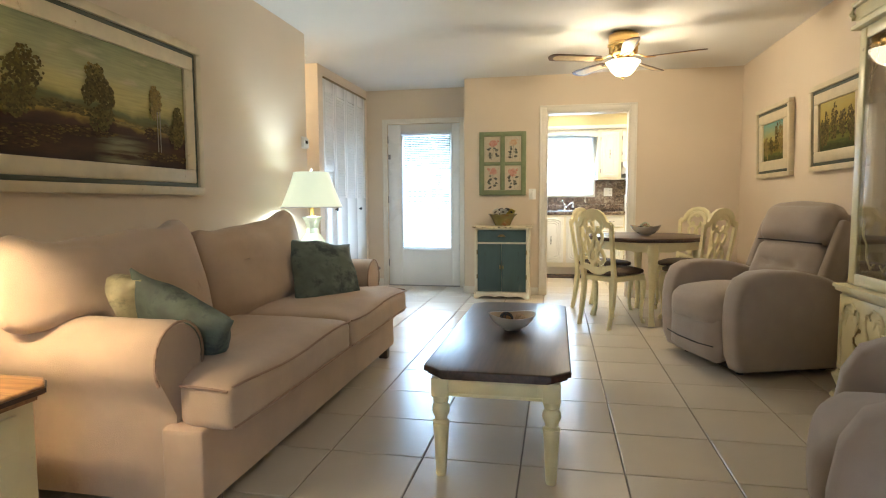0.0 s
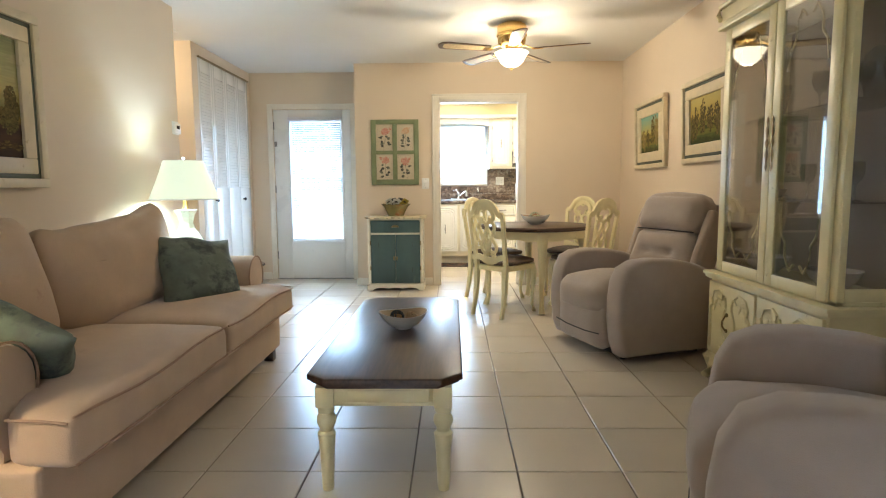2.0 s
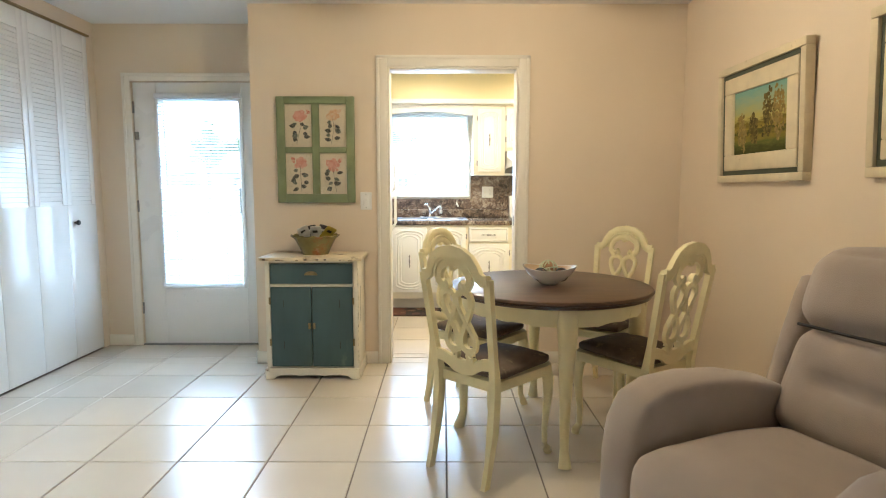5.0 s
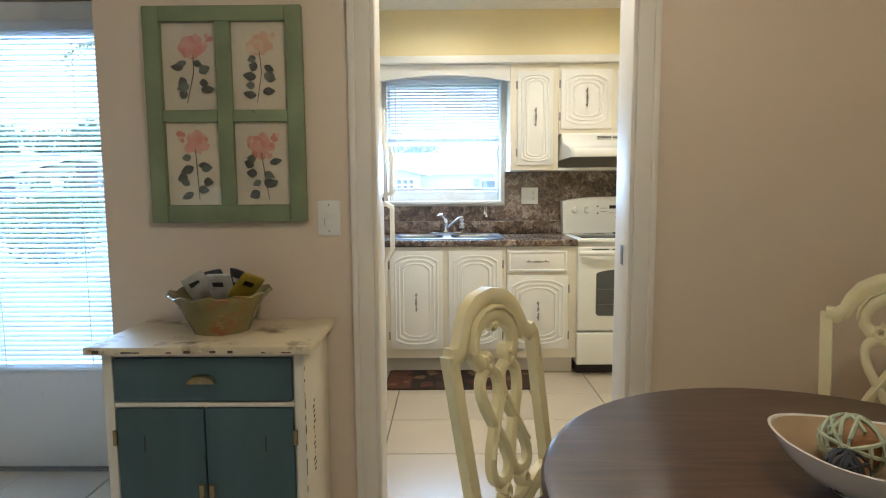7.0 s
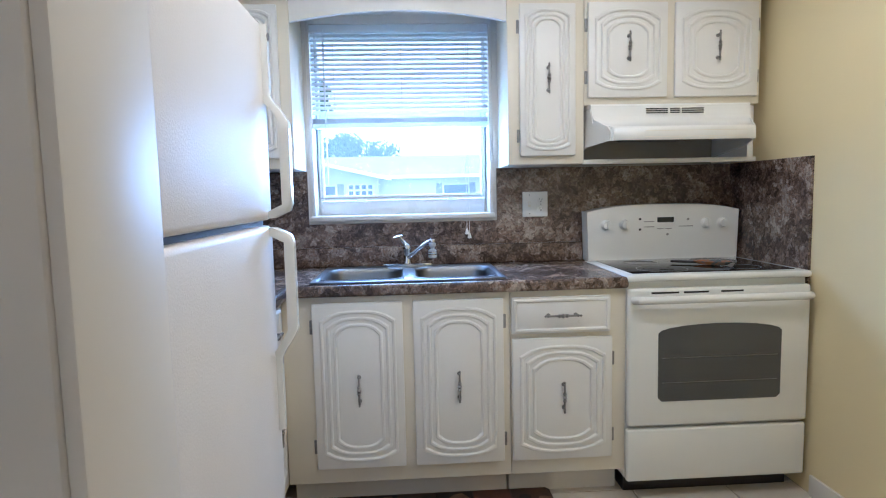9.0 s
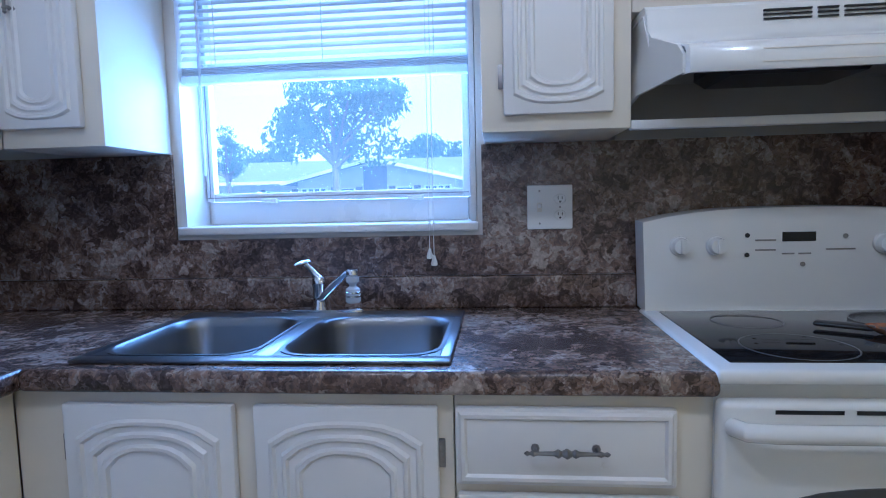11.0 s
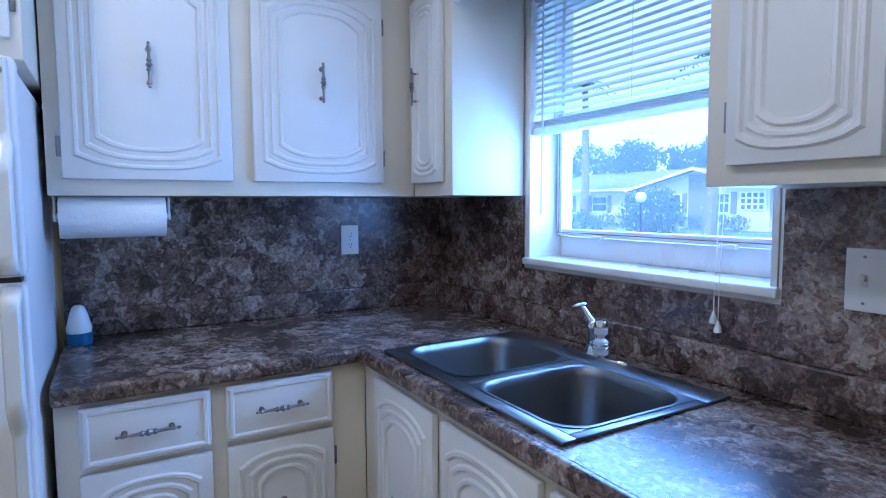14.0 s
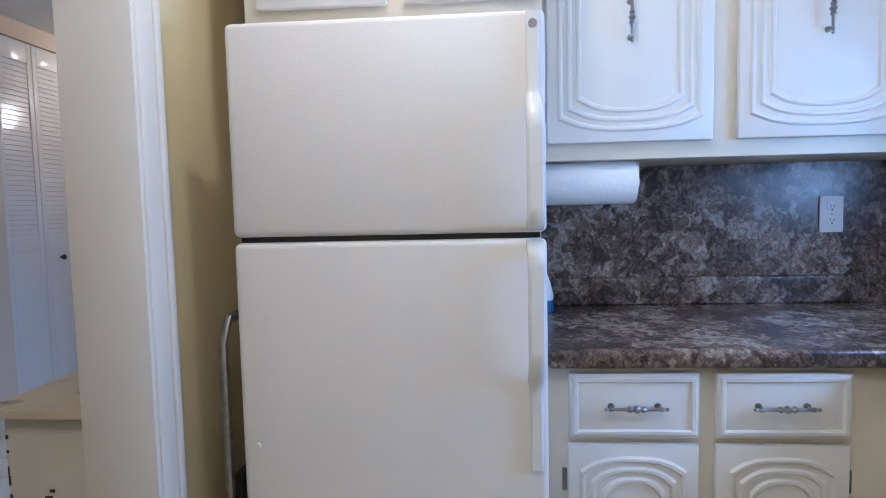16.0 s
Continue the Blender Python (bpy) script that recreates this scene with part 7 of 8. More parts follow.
# ---- recliners ----
def recliner(at, label):
    rc = thing("recliner", at, label, "recliner", "recliners")
    bm = puff(-0.255, 0.255, -0.435, 0.15, 0.24, 0.475, r=0.085, crown=0.035, cuts=10, uneven=0.006, seed=0.5)
    part("seat", bm, M_GREY, rc, smooth=80)
    bm = puff(-0.250, 0.250, -0.430, -0.30, 0.055, 0.355, r=0.06, crown=0.02, cuts=8, uneven=0.005, seed=1.5)
    foot = part("footrest", bm, M_GREY, rc, smooth=80)
    part("seam", tube(bmesh.new(), [(-0.24, -0.434, 0.165), (-0.1, -0.441, 0.155), (0.1, -0.441, 0.155), (0.24, -0.434, 0.165)], 0.004, seg=5), M_GREYD, foot)
    part("base", boxes((-0.30, 0.30, -0.30, 0.33, 0.012, 0.10), bevel=0.01), M_GREYD, rc)
    for s in (-1, 1):
        bm = bmesh.new()
        prof = [(-0.355, 0.045), (-0.385, 0.12), (-0.402, 0.26), (-0.400, 0.40), (-0.385, 0.50), (-0.345, 0.575), (-0.27, 0.612), (-0.15, 0.622), (0.0, 0.612), (0.15, 0.580), (0.28, 0.525), (0.37, 0.455), (0.40, 0.38), (0.40, 0.16), (0.385, 0.06), (0.36, 0.045)]
        rings = []
        for off, sh in ((0.250, 0.028), (0.258, 0.008), (0.275, 0.0), (0.335, -0.004), (0.375, 0.0), (0.392, 0.012), (0.400, 0.034)):
            c = Vector((0, 0.30))
            ring = []
            for y, z in prof:
                d = Vector((y, z)) - c
                q = c + d * (1 - sh / max(d.length, 0.1))
                ring.append(Vector((s * off, q.x, q.y)))
            rings.append(ring)
        ring_skin(bm, rings)
        bmesh.ops.subdivide_edges(bm, edges=bm.edges, cuts=1, use_grid_fill=True, smooth=0.2)
        part("arm", bm, M_GREY, rc, smooth=70)
    # back in two quilted sections, leaning
    bk = bmesh.new()
    b1 = puff(-0.27, 0.27, -0.075, 0.085, 0.0, 0.335, r=0.065, crown=0.03, cuts=14, uneven=0.006, seed=2.5)
    for v in b1.verts:
        if v.co.y < 0:
            for px in (-0.10, 0.10):
                d2 = ((v.co.x - px) / 0.055) ** 2 + ((v.co.z - 0.175) / 0.03) ** 2
                v.co.y += 0.030 * math.exp(-d2)
            v.co.y += 0.014 * math.exp(-((v.co.z - 0.175) / 0.02) ** 2) * (abs(v.co.x) < 0.14)
    lean = pose(0, 0.17, 0.43, -20, 0, 0)
    part("backrest", b1, M_GREY, rc, smooth=80, at=lean)
    b2 = puff(-0.275, 0.275, -0.095, 0.085, 0.325, 0.585, r=0.075, crown=0.03, cuts=14, uneven=0.006, seed=3.5)
    for v in b2.verts:
        if v.co.y < 0:
            v.co.y += 0.018 * math.exp(-(((v.co.x) / 0.012) ** 2 + ((v.co.z - 0.46) / 0.06) ** 2))
    part("headrest", b2, M_GREY, rc, smooth=80, at=lean)
    part("seam", tube(bmesh.new(), [(-0.262, -0.06, 0.330), (-0.1, -0.078, 0.327), (0.1, -0.078, 0.327), (0.262, -0.06, 0.330)], 0.005, seg=5), M_GREYD, rc, at=lean)
    b3 = puff(-0.315, 0.315, 0.03, 0.16, -0.33, 0.555, r=0.05, crown=0.01, cuts=8, uneven=0.004, seed=4.5)
    part("back_shell", b3, M_GREY, rc, smooth=80, at=lean)
    for s in (-1, 1):
        wing = puff(s * 0.305 - 0.035, s * 0.305 + 0.035, -0.04, 0.12, 0.02, 0.50, r=0.033, crown=0.0, cuts=6, uneven=0.003, seed=5.5)
        part("back_wing", wing, M_GREY, rc, smooth=80, at=lean)
    for sx in (-1, 1):
        for sy in (-1, 1):
            part("glide", lathe(bmesh.new(), [(0.02, 0), (0.02, 0.014)], seg=10), M_BLACK, rc, at=Matrix.Translation((sx * 0.26, sy * 0.27, 0)))
    for o in rc.children:
        o.matrix_basis = Matrix.Diagonal((1.07, 1.05, 1.04, 1)) @ o.matrix_basis
    return rc


rec0 = recliner(pose(1.475, 3.64, 0, 0, 0, -70), "taupe grey fabric recliner with rounded arms and quilted back")
copy_thing(rec0, pose(1.325, 1.085, 0, 0, 0, -114))

# ---- china hutch ----
hu = thing("china_hutch", pose(2.075, 2.425, 0, 0, 0, -90), "cream carved china hutch with glass doors over panelled base", "china cabinet")
HW, HD = 0.530, 0.395
part("base_case", boxes((-HW + 0.012, HW - 0.012, -HD + 0.012, 0, 0.13, 0.585), bevel=0.004), M_CREAM, hu)
# scalloped ledge
bm = bmesh.new()
front = []
for k in range(25):
    u = k / 24
    x = -HW - 0.02 + u * 2 * (HW + 0.02)
    front.append((x, -HD - 0.022 - 0.012 * math.sin(math.pi * u * 6) ** 2))
slab(bm, front + [(HW + 0.02, 0), (-HW - 0.02, 0)], 0.600, 0.618, bevel=0.005)
slab(bm, [(x * 0.985, y + 0.010) for x, y in front] + [(HW, 0), (-HW, 0)], 0.583, 0.600)
part("ledge", bm, M_CREAM, hu, "cream scalloped ledge with worn edge")
# apron with a swept lower edge and cabriole feet
bm = bmesh.new()
low = []
for k in range(21):
    u = k / 20
    low.append((-HW + 0.03 + u * 2 * (HW - 0.03), 0.085 - 0.03 * math.cos(2 * math.pi * u * 2) + 0.02 * abs(2 * u - 1)))
ring = [Vector((x, -HD + 0.002, z)) for x, z in low] + [Vector((HW - 0.03, -HD + 0.002, 0.15)), Vector((-HW + 0.03, -HD + 0.002, 0.15))]
ring_skin(bm, [ring, [p + Vector((0, 0.022, 0)) for p in ring]])
part("apron", bm, M_CREAM, hu, smooth=30)
for s in (-1, 1):
    for y in (-HD + 0.025, -0.035):
        pts = [(s * (HW - 0.04), y, 0.17), (s * (HW - 0.018), y - 0.012, 0.125), (s * (HW - 0.025), y - 0.006, 0.07), (s * (HW - 0.015), y - 0.016, 0.022), (s * (HW - 0.006), y - 0.026, 0.0)]
        part("foot", tube(bmesh.new(), pts, 0.02, seg=10, radii=[0.036, 0.036, 0.020, 0.022, 0.026]), M_CREAM, hu)


def carved_door(x0, x1):
    w, h = x1 - x0, 0.40
    d = part("lower_door", boxes((0, w, -0.018, 0, 0, h), bevel=0.004), M_CREAM, hu, at=Matrix.Translation((x0, -HD + 0.012, 0.165)))
    y = -0.021
    for s in (-1, 1):
        cx = w / 2
        sc = w / 0.44
        panel = []
        for k in range(25):
            u = k / 24
            z = 0.035 + 0.30 * u
            x = 0.165 - 0.055 * math.sin(math.pi * u) ** 2 * (1 if u > 0.25 else 0.6) - 0.05 * max(0, u - 0.8) * 3
            panel.append((cx + s * (0.17 - x) * sc * 0.9 + s * 0.008, y, z))
        part("carved_moulding", tube(bmesh.new(), panel, 0.008, seg=6, squash=0.8), M_CREAM, d)
        outer = [(cx + s * 0.185 * sc, y, 0.03), (cx + s * 0.185 * sc, y, 0.26), (cx + s * 0.165 * sc, y, 0.275), (cx + s * 0.175 * sc, y, 0.31), (cx + s * 0.15 * sc, y, 0.355), (cx + s * 0.09 * sc, y, 0.37), (cx + s * 0.055 * sc, y, 0.345), (cx + s * 0.07 * sc, y, 0.315)]
        part("carved_moulding", tube(bmesh.new(), outer, 0.008, seg=6, squash=0.8), M_CREAM, d)
        for j in range(5):
            a = j * 1.1
            leaf = bmesh.new()
            lathe(leaf, [(0.001, -0.030), (0.010, -0.012), (0.012, 0.004), (0.006, 0.022), (0.001, 0.032)], seg=8, squash=(1, 0.6))
            part("carved_leaf", leaf, M_CREAM, d, at=pose(cx + s * (0.10 + 0.012 * j) * sc, y + 0.003, 0.30 + 0.03 * math.sin(a), 0, s * (30 + 35 * j), 0))
    for j in range(6):
        leaf = bmesh.new()
        lathe(leaf, [(0.001, -0.032), (0.011, -0.010), (0.011, 0.008), (0.001, 0.034)], seg=8, squash=(1, 0.6))
        part("carved_leaf", leaf, M_CREAM, d, at=pose(w / 2 + (j - 2.5) * 0.030, y + 0.003, 0.045 + 0.012 * (j % 2), 0, (j - 2.5) * 28, 0))
    bm = tube(bmesh.new(), [(w / 2 - 0.02, y - 0.004, 0.16), (w / 2 - 0.024, y - 0.02, 0.185), (w / 2 - 0.012, y - 0.026, 0.215), (w / 2 - 0.02, y - 0.004, 0.245)], 0.005, seg=6)
    lathe(bm, [(0.011, -0.004), (0.011, 0.003)], seg=8, at=(w / 2 - 0.02, y + 0.002, 0.245), axis="y")
    lathe(bm, [(0.011, -0.004), (0.011, 0.003)], seg=8, at=(w / 2 - 0.02, y + 0.002, 0.160), axis="y")
    part("handle", bm, M_ABRASS, d, "antique brass drop handle")


carved_door(-HW + 0.03, -0.012)
carved_door(0.012, HW - 0.03)
part("pilaster", boxes((-0.010, 0.010, -HD + 0.004, -HD + 0.013, 0.15, 0.58), bevel=0.003), M_CREAM, hu)
# glazed upper case
UX, UY, Z0, Z1 = HW - 0.015, -HD + 0.035, 0.618, 1.935
M_HBACK = material("hutch_lining", (0.40, 0.33, 0.26), 0.5, vary=0.05, scale=5)
part("upper_case", boxes((-UX, UX, -0.012, 0, Z0, Z1), (-UX, UX, UY, 0, Z1 - 0.03, Z1), (-UX, UX, UY, -0.012, Z0, Z0 + 0.02), (-UX, -UX + 0.055, UY, UY + 0.03, Z0, Z1 - 0.03), (UX - 0.055, UX, UY, UY + 0.03, Z0, Z1 - 0.03), (-UX, -UX + 0.02, -0.06, -0.012, Z0, Z1 - 0.03), (UX - 0.02, UX, -0.06, -0.012, Z0, Z1 - 0.03),
                         (-UX, -UX + 0.02, UY + 0.03, -0.06, Z0 + 0.02, Z0 + 0.07), (UX - 0.02, UX, UY + 0.03, -0.06, Z0 + 0.02, Z0 + 0.07), (-UX, -UX + 0.02, UY + 0.03, -0.06, Z1 - 0.09, Z1 - 0.03), (UX - 0.02, UX, UY + 0.03, -0.06, Z1 - 0.09, Z1 - 0.03), bevel=0.003), M_CREAM, hu)
part("back_lining", boxes((-UX + 0.02, UX - 0.02, -0.016, -0.012, Z0 + 0.02, Z1 - 0.03)), M_HBACK, hu)
for s in (-1, 1):
    g = part("side_pane", boxes((s * UX - s * 0.012 - 0.002, s * UX - s * 0.012 + 0.002, UY + 0.03, -0.06, Z0 + 0.07, Z1 - 0.09)), M_SMOKE, hu)
    g.visible_shadow = False
for a, b, hs in ((-UX + 0.042, 0.012, 1), (0.018, UX - 0.042, -1)):
    fy0, fy1 = UY - 0.018, UY - 0.001
    gd = part("glass_door", boxes((a, a + 0.060, fy0, fy1, Z0 + 0.012, Z1 - 0.015), (b - 0.060, b, fy0, fy1, Z0 + 0.012, Z1 - 0.015), (a + 0.060, b - 0.060, fy0, fy1, Z0 + 0.012, Z0 + 0.065), (a + 0.060, b - 0.060, fy0, fy1, Z1 - 0.07, Z1 - 0.015), bevel=0.005), M_CREAM, hu)
    g = part("pane", boxes((a + 0.060, b - 0.060, UY - 0.012, UY - 0.008, Z0 + 0.065, Z1 - 0.07)), M_SMOKE, gd)
    g.visible_shadow = False
    # scrolled overlay behind the glass
    for s in (-1, 1):
        cx, hw = (a + b) / 2, (b - a) / 2 - 0.08
        for zz, sg in ((Z1 - 0.10, -1), (Z0 + 0.10, 1)):
            pts = [(cx + s * hw * f, UY - 0.004, zz + sg * g2) for f, g2 in ((0.15, 0.03), (0.35, 0.0), (0.5, 0.03), (0.62, 0.06), (0.62, 0.12), (0.85, 0.16), (0.95, 0.24))]
            part("scroll_overlay", tube(bmesh.new(), pts, 0.006, seg=6), M_CREAM, gd)
    px = b - 0.02 if hs > 0 else a + 0.02
    bm = bmesh.new()
    lathe(bm, [(0.001, 1.16), (0.008, 1.18), (0.004, 1.20), (0.011, 1.235), (0.004, 1.265), (0.013, 1.29), (0.004, 1.315), (0.011, 1.345), (0.004, 1.375), (0.008, 1.395), (0.001, 1.415)], seg=8, at=(px, fy0 - 0.004, 0), squash=(1, 0.6))
    part("handle", bm, M_ABRASS, gd, "antique brass pull plate")
for z in (1.02, 1.42):
    part("glass_shelf", boxes((-UX + 0.025, UX - 0.025, UY + 0.04, -0.02, z, z + 0.006)), M_CRYSTAL, hu)
# cornice and scrolled pediment
part("cornice", boxes((-UX - 0.03, UX + 0.03, UY - 0.035, 0, Z1, Z1 + 0.022), (-UX - 0.015, UX + 0.015, UY - 0.018, 0, Z1 + 0.022, Z1 + 0.045), bevel=0.005), M_CREAM, hu)
bm = bmesh.new()
top_l = [(-UX - 0.02, 0.0), (-UX - 0.015, 0.09), (-0.30, 0.085), (-0.20, 0.10), (-0.12, 0.15), (-0.05, 0.19), (0.05, 0.19), (0.12, 0.15), (0.20, 0.10), (0.30, 0.085), (UX + 0.015, 0.09), (UX + 0.02, 0.0)]
ring = [Vector((x, UY - 0.018, Z1 + 0.045 + z)) for x, z in top_l]
ring_skin(bm, [ring, [p + Vector((0, 0.03, 0)) for p in ring]])
part("pediment", bm, M_CREAM, hu, smooth=30)
for s in (-1, 1):
    pts = [(s * (UX + 0.02), UY - 0.022, Z1 + 0.06), (s * (UX + 0.035), UY - 0.03, Z1 + 0.085), (s * (UX + 0.01), UY - 0.03, Z1 + 0.125), (s * 0.36, UY - 0.028, Z1 + 0.125), (s * 0.28, UY - 0.028, Z1 + 0.13), (s * 0.2, UY - 0.028, Z1 + 0.15), (s * 0.1, UY - 0.028, Z1 + 0.215), (s * 0.03, UY - 0.028, Z1 + 0.245)]
    part("pediment_scroll", tube(bmesh.new(), pts, 0.015, seg=8), M_CREAM, hu)
part("rosette", lathe(bmesh.new(), [(0.04, 0), (0.036, -0.012), (0.018, -0.02), (0.001, -0.022)], seg=12, at=(0, UY - 0.018, Z1 + 0.18), axis="y"), M_CREAM, hu)


def glassware(name, at, prof, label, category, seg=18):
    ob = thing(name, at, label, category, "glassware in the hutch")
    part("glass_body", lathe(bmesh.new(), prof, seg=seg), M_CRYSTAL, ob)
    return ob


gob = [(0.030, 0), (0.028, 0.004), (0.005, 0.010), (0.005, 0.07), (0.025, 0.09), (0.036, 0.125), (0.032, 0.165), (0.030, 0.165), (0.033, 0.125), (0.022, 0.094), (0.001, 0.085)]
vas = [(0.045, 0), (0.048, 0.01), (0.050, 0.05), (0.068, 0.15), (0.072, 0.16), (0.068, 0.16), (0.046, 0.05), (0.040, 0.014), (0.001, 0.012)]
first = None
spots = [(y, 1.426) for y in (2.10, 2.17, 2.24, 2.31)] + [(y, 1.026) for y in (2.12, 2.20, 2.28, 2.36)]
for k, (y, z) in enumerate(spots):
    first = glassware("wine_glass", pose(1.90 - 0.05 * (k % 2), y, z), gob, "clear stemmed wine glass on the hutch shelf", "wine glass") if first is None else (copy_thing(first, pose(1.90 - 0.05 * (k % 2), y, z)), first)[1]
glassware("crystal_vase", pose(1.86, 2.68, 1.426), vas, "cut crystal vase on the upper hutch shelf", "vase", seg=12)
for y, z, r, lab in ((2.74, 0.638, 0.105, "white covered serving dish at the bottom of the hutch"), (2.20, 0.638, 0.10, "white serving bowl at the bottom of the hutch")):
    ob = thing("serving_dish", pose(1.89, y, z), lab, "dish")
    part("dish", lathe(bmesh.new(), [(0.5 * r, 0), (0.55 * r, 0.006), (0.95 * r, 0.05), (1.1 * r, 0.085), (1.06 * r, 0.085), (0.9 * r, 0.052), (0.4 * r, 0.012), (0.001, 0.01)], seg=28), M_CERAM, ob)
ob = thing("small_bowl", pose(1.90, 2.72, 1.026), "small dark bowl on the middle hutch shelf", "bowl")
part("dish", lathe(bmesh.new(), [(0.03, 0), (0.035, 0.004), (0.05, 0.035), (0.062, 0.05), (0.058, 0.05), (0.046, 0.034), (0.001, 0.01)], seg=20), M_PEWTER, ob)
for y, z in ((1.98, 1.426), (2.12, 1.426)):
    ob = thing("standing_plate", pose(2.03, y + 0.1, z + 0.13, 0, 78, 0), "clear glass plate standing against the hutch back", "plate", "plates in the hutch")
    part("plate", lathe(bmesh.new(), [(0.001, 0), (0.07, 0), (0.12, 0.014), (0.122, 0.018), (0.07, 0.006), (0.001, 0.006)], seg=28), M_CRYSTAL, ob)

# ---- worn teal cupboard ----
cb = thing("jelly_cupboard", pose(-0.395, 5.785, 0), "worn white cupboard with dark teal drawer and two doors", "cupboard")
W2, D2 = 0.297, 0.325
part("side_panel", boxes((-W2, -W2 + 0.03, 0, D2, 0.03, 0.775), bevel=0.003), M_WORN, cb)
part("side_panel", boxes((W2 - 0.03, W2, 0, D2, 0.03, 0.775), bevel=0.003), M_WORN, cb)
part("carcass", boxes((-W2 + 0.03, W2 - 0.03, 0.012, D2, 0.07, 0.775)), M_WORN, cb)
part("rail", boxes((-W2 + 0.03, W2 - 0.03, 0.0, 0.014, 0.605, 0.620), (-W2 + 0.03, W2 - 0.03, 0.0, 0.014, 0.758, 0.775), bevel=0.002), M_WORN, cb)
bm = slab(bmesh.new(), [(-0.325, -0.038), (0.325, -0.038), (0.325, D2 + 0.005), (-0.325, D2 + 0.005)], 0.775, 0.797, bevel=0.006)
part("top", bm, material("worn_cream_top", (0.66, 0.56, 0.38), 0.45, vary=0.08, scale=5, dirt=(0.12, 0.07, 0.03), dirt_amount=0.62, dirt_scale=4.5), cb, "worn cream painted top with brown patches")
dr = part("drawer", boxes((-0.262, 0.262, -0.006, 0.012, 0.624, 0.754), bevel=0.003), M_TEAL, cb, "dark teal drawer front")
bm = bmesh.new()
half = [(0.042 * math.cos(a), 0.028 * math.sin(a)) for a in [math.pi * k / 10 for k in range(11)]]
ring_skin(bm, [[Vector((x, -0.006, 0.68 + z)) for x, z in half], [Vector((x * 0.95, -0.024, 0.682 + z * 0.8)) for x, z in half], [Vector((x * 0.6, -0.030, 0.684 + z * 0.4)) for x, z in half]])
part("cup_pull", bm, M_ABRASS, dr, "dark bronze cup pull")
for s in (-1, 1):
    d = part("door", boxes((min(s * 0.002, s * 0.262), max(s * 0.002, s * 0.262), -0.006, 0.012, 0.082, 0.602), bevel=0.004), M_TEAL, cb, "dark teal painted door")
    part("latch", boxes((s * 0.015 - 0.008, s * 0.015 + 0.008, -0.014, -0.005, 0.33, 0.37), bevel=0.003), M_ABRASS, d)
    for z in (0.47, 0.20):
        part("scuff", boxes((s * 0.18 - 0.002, s * 0.18 + 0.002, -0.0068, -0.0055, z, z + 0.05)), M_BLACK, d)
        part("hinge", boxes((s * 0.268 - 0.006, s * 0.268 + 0.006, -0.008, 0.001, z + 0.02, z + 0.065), bevel=0.001), M_ABRASS, d)
bm = bmesh.new()
low = [(-0.305 + 0.61 * k / 24, 0.0 if (k < 3 or k > 21) else 0.022 + 0.010 * abs(math.cos(math.pi * (k - 12) / 6))) for k in range(25)]
ring = [Vector((x, -0.016, z)) for x, z in low] + [Vector((0.305, -0.016, 0.072)), Vector((-0.305, -0.016, 0.072))]
ring_skin(bm, [ring, [p + Vector((0, 0.016, 0)) for p in ring]])
part("plinth", bm, M_WORN, cb, smooth=30)
for s in (-1, 1):
    part("plinth_return", boxes((min(s * W2, s * 0.306), max(s * W2, s * 0.306), 0.0, D2, 0.0, 0.072), bevel=0.002), M_WORN, cb)
rr = random.Random(19)
for k in range(16):
    # chips where the paint is gone to the wood along the front corner
    z = 0.10 + 0.041 * k + rr.uniform(-0.012, 0.012)
    h = rr.uniform(0.008, 0.030)
    part("paint_chip", boxes((W2 + 0.0001, W2 + 0.0009, 0.001, rr.uniform(0.004, 0.012), z, z + h)), M_DARKW, cb, smooth=None)
for k in range(9):
    x = -0.30 + 0.068 * k + rr.uniform(-0.02, 0.02)
    part("paint_chip", boxes((x, x + rr.uniform(0.010, 0.035), -0.0384, -0.0376, 0.778, 0.778 + rr.uniform(0.003, 0.010))), M_DARKW, cb, smooth=None)
# worn lettering on the side towards the kitchen
rr = random.Random(9)
for k in range(14):
    part("worn_lettering", boxes((W2 + 0.0002, W2 + 0.0012, 0.10 + rr.uniform(-0.01, 0.012), 0.108 + rr.uniform(0, 0.014), 0.36 + k * 0.017, 0.368 + k * 0.017)), M_DARKW, cb, smooth=None)

